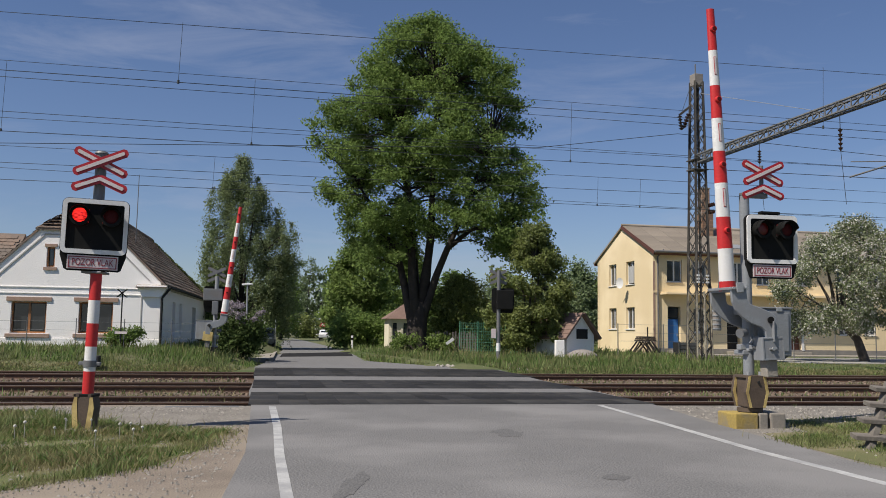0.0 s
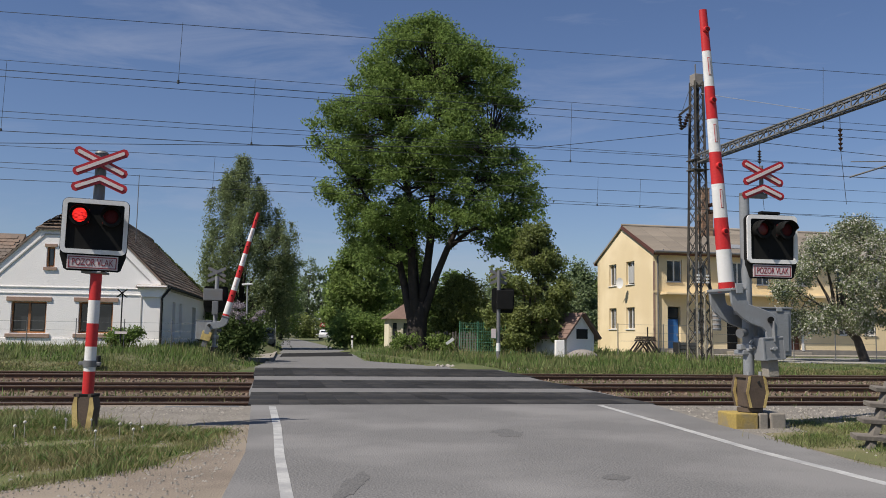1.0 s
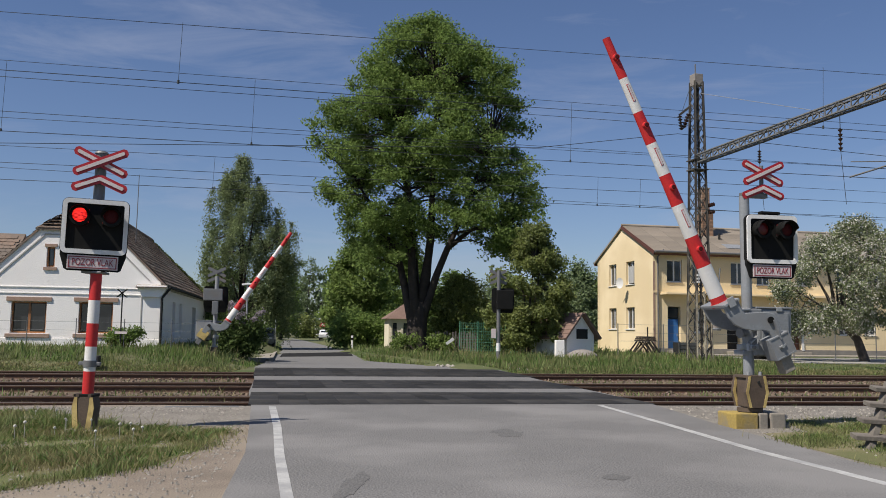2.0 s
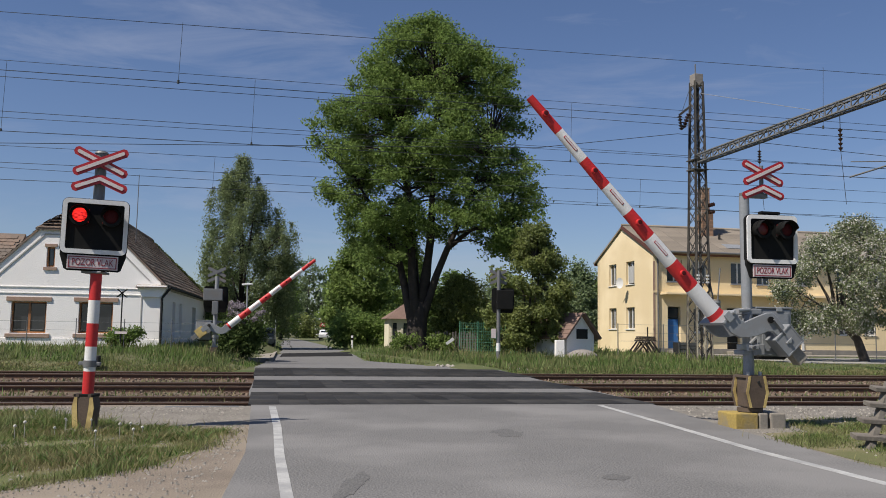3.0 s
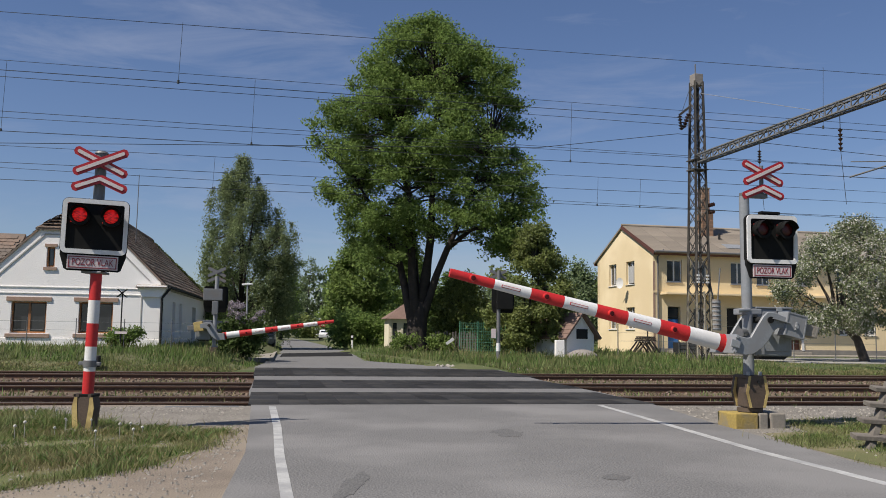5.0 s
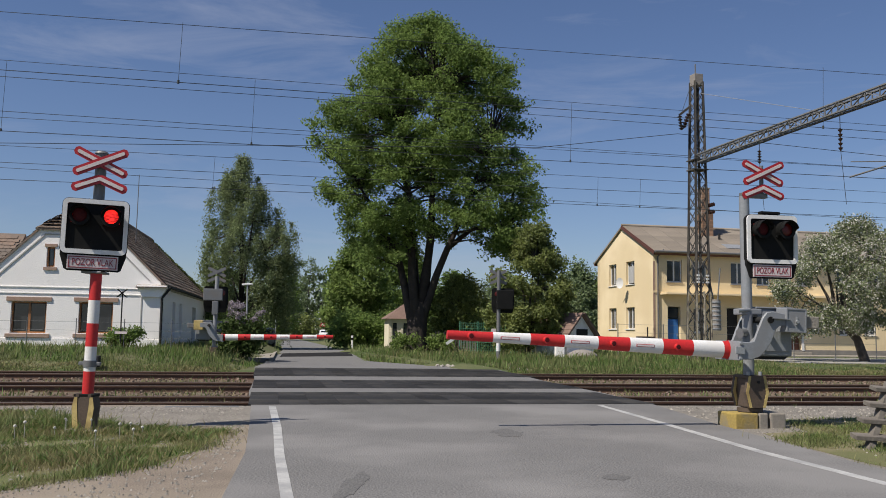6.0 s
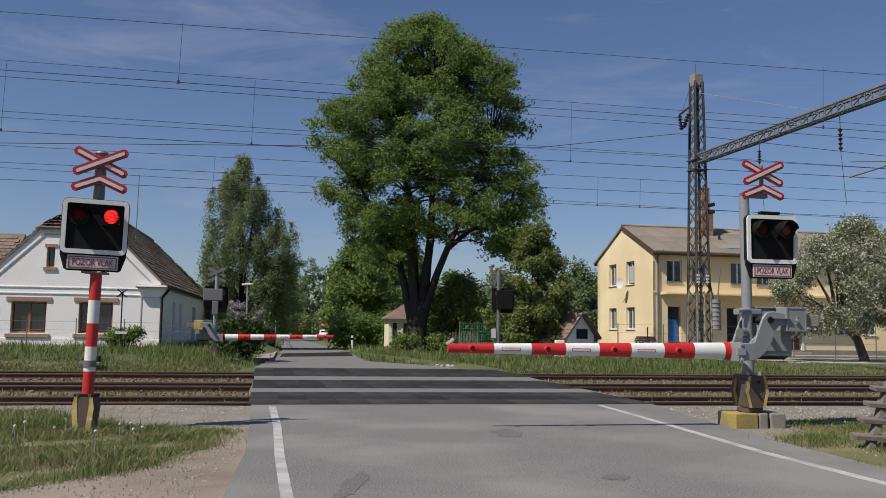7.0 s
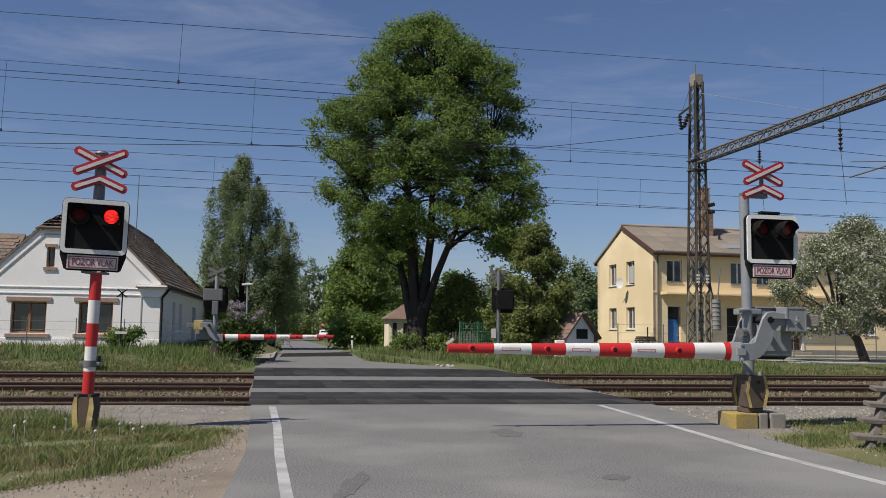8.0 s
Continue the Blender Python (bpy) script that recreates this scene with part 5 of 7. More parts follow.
    part("render_moulding", bm, "plaster_grey", t, "raised band following the gable")
    part("corner_pilaster", bx(-0.85, -0.80, -0.02, -0.001, 0.4, 2.8), "plaster_grey", t)
    part("plinth", bx(-W_ - 0.03, 0.03, -0.05, -0.001, -0.2, 0.86), "plaster_white", t)
    part("side_cornice", bx(0.001, 0.12, 0, L, 3.18, 3.36), "plaster_grey", t)
    for a, b, lo, hi in side:
        part("side_door", bx(-0.3, -0.24, a, b, lo, hi), "plaster_grey" if a < 10 else "dark", t)
    # roof slopes with half hips
    rise = RZ - E
    half = W_ / 2
    ang = math.degrees(math.atan2(rise, half))
    run = math.hypot(rise, half)
    hy = 2.2
    for s in (0, 1):
        m = (pose(0.0, 0, E, 0, 0, 90) if s == 0 else pose(-W_, L, E, 0, 0, -90)) @ pose(0, 0, 0, ang, 0, 0) @ pose(0, 0, 0.05)
        fr = (hip - E) / rise * run
        out = [(-0.06, -0.26), (L + 0.06, -0.26), (L + 0.06, run), (hy, run), (-0.06, fr)] if s == 0 else [(-0.06, -0.26), (L + 0.06, -0.26), (L + 0.06, fr), (L - hy, run), (-0.06, run)]
        roof = part("roof_slope", sl(out, -0.08, 0.0, axis="z"), "roof_tile", t, "old brown roof tiles with moss and pale patches", m=m)
        tw, th = 0.34, 0.31
        bm = bmesh.new()
        rng = random.Random(3 + s)
        for j in range(int((run + 0.26) / th)):
            y = -0.26 + j * th
            x_lo = -0.08 if y < fr else -0.08 + (y - fr) / (run - fr) * (hy + 0.08)
            x_hi = L + 0.08
            if s:
                x_lo, x_hi = -0.08, L - x_lo
            i = 0
            x = x_lo
            while x < x_hi - tw * 0.7:
                w2 = min(tw, x_hi - x)
                dz = rng.uniform(-0.012, 0.012)
                v = [bm.verts.new(p) for p in ((x + 0.01, y, 0.062 + dz), (x + w2 - 0.01, y, 0.062 + dz), (x + w2 - 0.01, y + th * 1.1, 0.012), (x + 0.01, y + th * 1.1, 0.012), (x + 0.01, y, 0.008), (x + w2 - 0.01, y, 0.008))]
                bm.faces.new((v[0], v[1], v[2], v[3])), bm.faces.new((v[4], v[5], v[1], v[0]))
                x += tw
        tagged(part("roof_tiles", bm, "roof_tile_loose", roof, "weathered plain tiles"), kind="stuff")
        part("eave_gutter", rd((-0.1, -0.33, -0.02), (L + 0.1, -0.33, -0.02), 0.07, 0.075, 10), "dark", roof, "dark metal gutter")
    for y, d in ((0, 1),):
        bm = bmesh.new()
        a = Vector((-W_ + k - 0.25, y - 0.12 * d, hip - 0.05))
        b = Vector((-k + 0.25, y - 0.12 * d, hip - 0.05))
        c = Vector((-half, y + hy * d, RZ + 0.06))
        vs = [bm.verts.new(p) for p in (a, b, c)] + [bm.verts.new(p - Vector((0, 0, 0.1))) for p in (a, b, c)]
        bm.faces.new(vs[:3]), bm.faces.new(vs[3:][::-1])
        for i in range(3):
            bm.faces.new((vs[i], vs[i + 3], vs[(i + 1) % 3 + 3], vs[(i + 1) % 3]))
        bmesh.ops.recalc_face_normals(bm, faces=bm.faces)
        hp = part("half_hip", bm, "roof_tile", t)
        bm = bmesh.new()
        for j in range(9):
            for i in range(14):
                f0 = (j + 0.0) / 9
                u = 0.07 + 0.86 * i / 13.0
                p = a.lerp(c, f0).lerp(b.lerp(c, f0), u)
                box(bm, p.x - 0.13, p.x + 0.13, p.y - (0.02 if j == 0 else 0.16), p.y + 0.16, p.z, p.z + 0.035)
        tagged(part("roof_tiles", bm, "roof_tile_loose", hp), kind="stuff")
    part("ridge", rd((-half, hy, RZ + 0.08), (-half, L, RZ + 0.08), 0.13, 0.13, 10), "roof_tile", t)
    # mossy verge at the far end, tiled cornice return at the near corner
    bm = bmesh.new()
    rng = random.Random(8)
    for i in range(110):
        f = (i + rng.random()) / 110
        c = bmesh.ops.create_icosphere(bm, subdivisions=1, radius=rng.uniform(0.06, 0.15))["verts"]
        bmesh.ops.transform(bm, matrix=Matrix.Translation((0.2 - f * (half + 0.2), L - rng.uniform(0, 0.5), E - 0.05 + f * (RZ - E) + 0.12)) @ Matrix.Diagonal((1.2, 1.2, 0.6, 1)), verts=c)
    tagged(part("roof_moss", bm, "moss", t, "green moss cushions along the roof verge"), kind="stuff")
    part("cornice_return", bx(-1.02, 0.30, -0.30, -0.001, 3.16, 3.30, bevel=0.02), "plaster_white", t)
    part("return_corbel", sl([(-0.92, 3.16), (0.24, 3.16), (0.10, 2.90), (-0.02, 2.78), (-0.82, 2.78), (-0.86, 2.95)], -0.14, -0.0015), "plaster_white", t)
    bm = bmesh.new()
    for i in range(7):
        x = -1.06 + i * 0.196
        slab(bm, [(x, 3.305), (x + 0.185, 3.305), (x + 0.185, 3.36), (x, 3.36)], -0.34, 0.06)
    bmesh.ops.rotate(bm, cent=(0, 0.06, 3.33), matrix=Matrix.Rotation(radians(18), 3, "X"), verts=bm.verts)
    tagged(part("return_tiles", bm, "roof_tile_loose", t, "short row of brown tiles on the cornice"), kind="stuff")
    part("downpipe", rd((0.08, -0.08, 0.5), (0.08, -0.08, 2.75), 0.055), "dark", t, "dark downpipe")
    part("downpipe", rd((0.08, -0.08, 2.75), (0.45, 0.0, 3.25), 0.055), "dark", t)
    # a further wing whose roof shows behind
    b = thing("barn", pose(-24.8, 49.5, 0.0, 0, 0, 9.6), "low white barn with an old tiled roof behind the farmhouse", "barn")
    part("wall", bx(-13, 0, 0, 5, 0, 4.35), "plaster_white", b)
    roof = part("roof", sl([(-0.4, 4.3), (5.4, 4.3), (2.5, 6.85)], -0.3, 13.3), "roof_tile", b, m=pose(0, 0, 0, 0, 0, 90))
    tiles(roof, pose(0, 0, 0, 0, 0, -90) @ pose(-13.3, -0.42, 4.3, math.degrees(math.atan2(2.55, 2.9)), 0, 0), 13.6, 3.86, 0.34, 0.33, "roof_tile")


def hut(name, m, w, d, e, r, wall, roof, label, hole=None):
    t = thing(name, m, label, "hut", "small outbuildings")
    part("wall", sl([(-w / 2, -0.4), (w / 2, -0.4), (w / 2, e), (0, r), (-w / 2, e)], 0, d), wall, t)
    for s in (-1, 1):
        L = math.hypot(w / 2 + 0.25, (r - e) * (w / 2 + 0.25) / (w / 2))
        a = math.degrees(math.atan2(r - e, w / 2))
        rf = part("roof", bx(-L, 0.0, -0.25, d + 0.25, 0.02, 0.09) if s < 0 else bx(0.0, L, -0.25, d + 0.25, 0.02, 0.09), roof, t, m=pose(0, 0, r + 0.02, 0, s * a, 0))
        for j in range(int(L / 0.3)):
            x = -L + j * 0.3 if s < 0 else L - j * 0.3 - 0.3
            part("tile_course", bx(x + 0.01, x + 0.29, -0.26, d + 0.26, 0.092, 0.12), roof, rf)
    for x0, x1, z0, z1, k in hole or ():
        part("opening", bx(x0, x1, -0.03, 0.05, z0, z1), k, t)
    return t


# ---- trees ----
def crown_blobs(profile, n, seed, rmin, rmax, squash=0.8, core=-1.0, deep=0.9):
    """profile: rows (height, half width, middle); blobs lie mostly towards the skin."""
    g = random.Random(seed)
    zs = [p[0] for p in profile]
    out = []
    while len(out) < n:
        z = g.uniform(zs[0], zs[-1])
        w = float(np.interp(z, zs, [p[1] for p in profile]))
        c = float(np.interp(z, zs, [p[2] for p in profile]))
        if g.random() > w / max(p[1] for p in profile) + 0.15:
            continue
        r = g.uniform(rmin, rmax)
        a = g.uniform(0, 2 * math.pi)
        d = max(0.0, w - r * 0.6) * math.sqrt(g.uniform(0.12, 1.0))
        if z < core and abs(d * math.cos(a)) < 2.3:
            continue
        out.append((c + d * math.cos(a), d * math.sin(a) * deep, z, r, r * squash))
    return out


def tree(name, m, label, profile, trunk, count, size, leaf, bark, seed, blobs=70, rmin=0.9, rmax=1.7, limbs=9, droop=0.0, extra=None, group="trees", core=-1.0):
    """Tapered trunk, limbs that reach to the blobs of leaves, twigs, and the crown."""
    t = thing(name, m, label, "tree", group)
    bl = crown_blobs(profile, blobs, seed, rmin, rmax, core=core)
    g = random.Random(seed + 1)
    h = profile[-1][0]
    bm = bmesh.new()
    r0 = trunk[0]
    fork = trunk[1]
    bend = trunk[2]
    pts = [(0, 0, -0.3), (bend * 0.3, 0, fork * 0.5), (bend, 0, fork)]
    limb(bm, pts, [r0 * 1.25, r0 * 1.0, r0 * 0.85], 12)
    part("trunk", bm, bark, t, "dark furrowed bark", smooth=True)
    ends = sorted(bl, key=lambda b: -b[2])
    far = [ends[int(i * (len(ends) - 1) / max(1, limbs - 1))] for i in range(limbs)]
    starts = []
    for i, b in enumerate(far):
        bm = bmesh.new()
        p0 = Vector((bend, 0, fork - 0.15))
        p3 = Vector(b[:3])
        p1 = p0 + Vector(((p3.x - bend) * 0.32, p3.y * 0.32, (p3.z - fork) * 0.36 + 0.3))
        p2 = p0.lerp(p3, 0.66) + Vector((g.uniform(-0.3, 0.3), g.uniform(-0.3, 0.3), 0.5))
        thick = r0 * (0.50 if i < limbs // 2 else 0.34)
        limb(bm, [p0, p1, p2, p3], [thick, thick * 0.72, thick * 0.42, 0.03], 8)
        part("limb", bm, bark, t, smooth=True)
        starts += [p1, p2, p1.lerp(p2, 0.5)]
    bm = bmesh.new()
    for b in bl:
        c = Vector(b[:3])
        s = min(starts, key=lambda p: (p - c).length)
        limb(bm, [s, s.lerp(c, 0.5) + Vector((0, 0, 0.2)), c], [0.035 * r0 / 0.55 + 0.008, 0.025, 0.008], 5)
    tagged(part("branchwork", bm, bark, t), kind="stuff")
    leaves("crown", bl, count, size, leaf, t, seed + 2, droop=droop)
    if extra:
        leaves("blossom", bl, extra[1], extra[2], extra[0], t, seed + 3, droop=droop)
    return t


def linden():
    """The great tree: a short bole that parts into six stems, and a high crown of small leaf sprays with gaps."""
    t = thing("linden_tree", pose(-1.45, 50.0, 0.1), "tall broad linden tree in fresh green leaf", "tree", "trees")
    bm = limb(bmesh.new(), [(-0.05, 0, -0.4), (0, 0, 0.3), (0.05, 0, 1.3), (0.12, 0, 2.3), (0.15, 0, 3.0)], [0.85, 0.62, 0.54, 0.58, 0.36], 14)
    part("trunk", bm, "bark", t, "dark furrowed bark", smooth=True)
    stems = (((-0.25, -0.1, 1.8), (-0.65, -0.1, 3.6), (-1.1, 0.2, 5.4), (-2.2, 0.5, 7.6), (-3.8, 0.6, 10.2)),
             ((-0.05, -0.2, 2.0), (-0.25, -0.4, 4.2), (-0.35, -0.5, 6.5), (-0.6, -0.6, 10.0), (-1.2, -0.8, 14.5)),
             ((0.15, 0.1, 2.0), (0.50, 0.0, 4.5), (0.75, 0.0, 7.0), (0.8, 0.2, 11.0), (1.0, 0.2, 16.8)),
             ((0.35, 0.0, 2.1), (1.00, 0.1, 4.3), (1.7, 0.2, 6.1), (3.2, 0.4, 7.3), (5.6, 0.8, 7.7)),
             ((0.40, -0.2, 2.2), (1.15, -0.4, 4.6), (2.1, -0.7, 6.9), (3.2, -0.9, 9.8), (4.3, -1.0, 12.8)),
             ((0.0, 0.4, 2.0), (-0.2, 1.2, 5.0), (-0.5, 2.2, 9.0), (-1.6, 3.0, 12.4), (-2.4, 3.2, 14.6)))
    reach = []
    for k, pts in enumerate(stems):
        r = (0.22, 0.24, 0.28, 0.22, 0.19, 0.22)[k]
        part("stem", limb(bmesh.new(), pts, [r * 1.15, r, r * 0.8, r * 0.5, 0.06], 9), "bark", t, smooth=True)
        for a, b in zip(pts[1:], pts[2:]):
            reach += [Vector(a).lerp(Vector(b), f) for f in (0.0, 0.25, 0.5, 0.75)]
    outline = [(5.2, 5.6, 2.2), (6.2, 6.3, 1.9), (7.4, 6.4, 1.5), (8.6, 6.4, 1.1), (10.2, 6.4, 0.8), (12.0, 6.4, 0.2), (13.4, 6.3, -0.15), (14.6, 5.4, 0.5), (15.8, 4.7, 1.0), (17.1, 4.1, 1.0), (18.4, 2.7, 0.3), (19.5, 1.2, 0.1)]
    bl = crown_blobs([(z, w + 0.35, c) for z, w, c in outline], 600, 21, 0.36, 0.80, squash=0.70, core=6.9, deep=0.62)
    # boughs that carry the sprays
    g = random.Random(5)
    bm = bmesh.new()
    for b in bl:
        c = Vector(b[:3])
        p = min(reach, key=lambda q: (q - c).length + 0.35 * max(0.0, q.z - c.z))
        mid = p.lerp(c, 0.5) + Vector((g.uniform(-0.3, 0.3), g.uniform(-0.3, 0.3), 0.30))
        d = (c - p).length
        limb(bm, [p, mid, c], [0.030 + 0.014 * d, 0.022 + 0.006 * d, 0.010], 5)
    tagged(part("branchwork", bm, "bark", t), kind="stuff")
    leaves("crown", bl, 165000, 0.155, "leaf", t, 23, loose=1.25)


def shrub(name, m, label, blobs, count, size, leaf, seed, category="shrub", extra=None):
    t = thing(name, m, label, category)
    bm = bmesh.new()
    for i, b in enumerate(blobs[:14]):
        limb(bm, [(b[0] * 0.15, b[1] * 0.15, -0.2), (b[0] * 0.5, b[1] * 0.5, b[2] * 0.5), b[:3]], [0.05, 0.035, 0.012], 5)
    tagged(part("stemwork", bm, "bark", t), kind="stuff")
    leaves("foliage", blobs, count, size, leaf, t, seed)
    if extra:
        tagged(leaves("blossom", extra[3], extra[1], extra[2], extra[0], t, seed + 1), kind="stuff")
    return t


def hedge_blobs(n, x0, x1, y0, y1, z0, z1, r0, r1, seed):
    g = random.Random(seed)
    return [(g.uniform(x0, x1), g.uniform(y0, y1), g.uniform(z0, z1), (r := g.uniform(r0, r1)), r * 0.85) for _ in range(n)]


def trees():
    linden()
    tree("birch_tree", pose(-14.35, 62.0, 0.2), "tall birch with hanging grey-green foliage", [(1.8, 3.0, 0.6), (3.6, 3.7, 0.5), (6.0, 3.8, 0.6), (8.0, 3.7, 0.7), (9.4, 3.2, 0.5), (10.6, 2.5, -0.1), (11.8, 2.0, -0.3), (12.8, 1.2, -0.1), (13.5, 0.5, 0.0)], (0.24, 3.0, 0.1), 95000, 0.125, "leaf_birch", "bark", 31, blobs=190, rmin=0.35, rmax=0.75, limbs=9, droop=1.7)
    tree("chestnut_tree", pose(4.5, 45.8, 0.2), "young tree with olive green leaves beside the fence", [(0.6, 2.0, 0.1), (2.2, 2.5, 0.0), (4.0, 2.2, 0.1), (5.4, 1.5, 0.2), (6.7, 0.4, 0.3)], (0.14, 1.0, 0.0), 36000, 0.15, "leaf_olive", "bark", 41, blobs=80, rmin=0.35, rmax=0.75, limbs=6)
    tree("plum_tree", pose(0.6, 51.0, 0.2), "bushy dark green tree behind the fence", [(0.8, 1.6, 0.2), (2.2, 2.2, 0.4), (3.6, 1.6, 0.5), (4.4, 0.5, 0.5)], (0.12, 0.9, 0.0), 16000, 0.15, "leaf_olive", "bark", 43, blobs=46, rmin=0.6, rmax=1.0, limbs=5)
    tree("apple_tree", pose(22.2, 46.0, 0.2), "old apple tree in pale blossom with leaning trunk", [(1.6, 3.0, -2.0), (3.0, 4.1, -1.6), (4.6, 4.0, -1.0), (6.0, 2.8, -0.4), (7.3, 1.0, -0.1)], (0.21, 2.3, -1.5), 36000, 0.125, "leaf_grey", "bark_brown", 45, blobs=100, rmin=0.45, rmax=0.95, limbs=9, extra=("blossom", 17000, 0.10))
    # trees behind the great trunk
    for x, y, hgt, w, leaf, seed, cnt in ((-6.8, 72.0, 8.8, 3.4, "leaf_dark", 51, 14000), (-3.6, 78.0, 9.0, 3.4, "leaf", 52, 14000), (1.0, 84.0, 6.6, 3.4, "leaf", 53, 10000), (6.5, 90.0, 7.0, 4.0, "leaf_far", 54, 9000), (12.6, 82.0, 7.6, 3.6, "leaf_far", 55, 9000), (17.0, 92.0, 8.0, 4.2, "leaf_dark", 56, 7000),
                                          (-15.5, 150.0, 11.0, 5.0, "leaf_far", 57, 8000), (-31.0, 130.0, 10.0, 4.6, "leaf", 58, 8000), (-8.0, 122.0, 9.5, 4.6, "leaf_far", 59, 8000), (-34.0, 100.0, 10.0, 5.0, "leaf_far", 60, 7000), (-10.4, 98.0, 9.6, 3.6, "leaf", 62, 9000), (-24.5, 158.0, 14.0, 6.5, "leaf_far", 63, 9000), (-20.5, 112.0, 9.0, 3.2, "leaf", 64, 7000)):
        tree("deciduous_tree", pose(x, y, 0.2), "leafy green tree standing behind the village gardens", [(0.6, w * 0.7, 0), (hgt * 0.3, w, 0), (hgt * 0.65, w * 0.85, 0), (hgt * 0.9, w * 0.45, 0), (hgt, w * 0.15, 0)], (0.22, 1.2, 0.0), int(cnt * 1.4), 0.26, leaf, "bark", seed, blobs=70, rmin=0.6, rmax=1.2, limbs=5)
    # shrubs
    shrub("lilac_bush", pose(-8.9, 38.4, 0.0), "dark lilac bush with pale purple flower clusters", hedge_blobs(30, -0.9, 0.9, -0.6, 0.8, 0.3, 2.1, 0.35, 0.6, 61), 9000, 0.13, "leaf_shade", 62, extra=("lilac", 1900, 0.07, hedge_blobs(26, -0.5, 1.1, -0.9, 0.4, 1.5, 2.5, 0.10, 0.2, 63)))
    shrub("garden_bush", pose(-13.5, 37.6, 0.32), "round bright green garden bush before the house", hedge_blobs(16, -0.6, 0.6, -0.3, 0.3, 0.35, 0.9, 0.3, 0.45, 64), 4200, 0.10, "leaf", 65)
    shrub("hedge", pose(-5.6, 66.0, 0.1), "wild green hedge beside the lane", hedge_blobs(46, -2.4, 3.4, -1.5, 1.5, 0.3, 2.3, 0.6, 1.1, 66), 12000, 0.22, "leaf", 67, "hedge")
    shrub("hedge", pose(2.0, 60.0, 0.1), "green hedge behind the great tree", hedge_blobs(50, -3.5, 5.5, -1.2, 1.2, 0.3, 2.0, 0.6, 1.0, 68), 16000, 0.2, "leaf", 69, "hedge")
    shrub("root_shoots", pose(-1.2, 48.6, 0.15), "green shoots round the foot of the trunk", hedge_blobs(22, -1.5, 1.6, -0.5, 0.5, 0.1, 0.9, 0.25, 0.5, 70), 4200, 0.14, "leaf_dark", 71)
    shrub("hedge", pose(-19.0, 142.0, 0.0), "long hedge at the bend of the lane", hedge_blobs(60, -9, 9, -2, 2, 0.4, 3.4, 0.9, 1.7, 72), 12000, 0.35, "leaf_olive", 73, "hedge")
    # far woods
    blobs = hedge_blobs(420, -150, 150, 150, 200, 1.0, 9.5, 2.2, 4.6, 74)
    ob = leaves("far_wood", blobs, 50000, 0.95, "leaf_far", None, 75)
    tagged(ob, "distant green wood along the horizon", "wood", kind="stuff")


# ---- verges, grass and small things ----
def inside(poly):
    def test(x, y):
        ok = np.zeros(len(x), bool)
        for (ax, ay), (bx_, by) in zip(poly, poly[1:] + poly[:1]):
            cross = ((ay > y) != (by > y)) & (x < (bx_ - ax) * (y - ay) / (by - ay + 1e-9) + ax)
            ok ^= cross
        return ok
    return test


LEFT_GRASS = [(-14, 15.0), (-6.6, 14.8), (-5.0, 13.2), (-4.3, 12.7), (-3.5, 12.9), (-3.1, 12.7), (-2.95, 12.1), (-2.85, 10.5), (-3.0, 9.4), (-3.2, 8.9), (-3.55, 8.2), (-3.9, 7.6), (-8, 6.6), (-14, 5.5)]
RIGHT_GRASS = [(5.9, 15.4), (14, 17.0), (14, 6.0), (5.3, 8.6), (4.9, 10.4), (4.75, 12.0), (4.8, 13.2), (5.6, 13.5)]


def flat(name, poly, z, material, label, category):
    bm = bmesh.new()
    vs = [bm.verts.new((x, y, z)) for x, y in poly]
    f = bm.faces.new(vs)
    if f.normal.z < 0:
        f.normal_flip()
    bmesh.ops.triangulate(bm, faces=bm.faces)
    lo = bmesh.ops.extrude_face_region(bm, geom=bm.faces[:])
    bmesh.ops.translate(bm, vec=(0, 0, -0.03), verts=[v for v in lo["geom"] if isinstance(v, bmesh.types.BMVert)])
    bmesh.ops.recalc_face_normals(bm, faces=bm.faces)
    solo(name, bm, material, label, category, "structure")


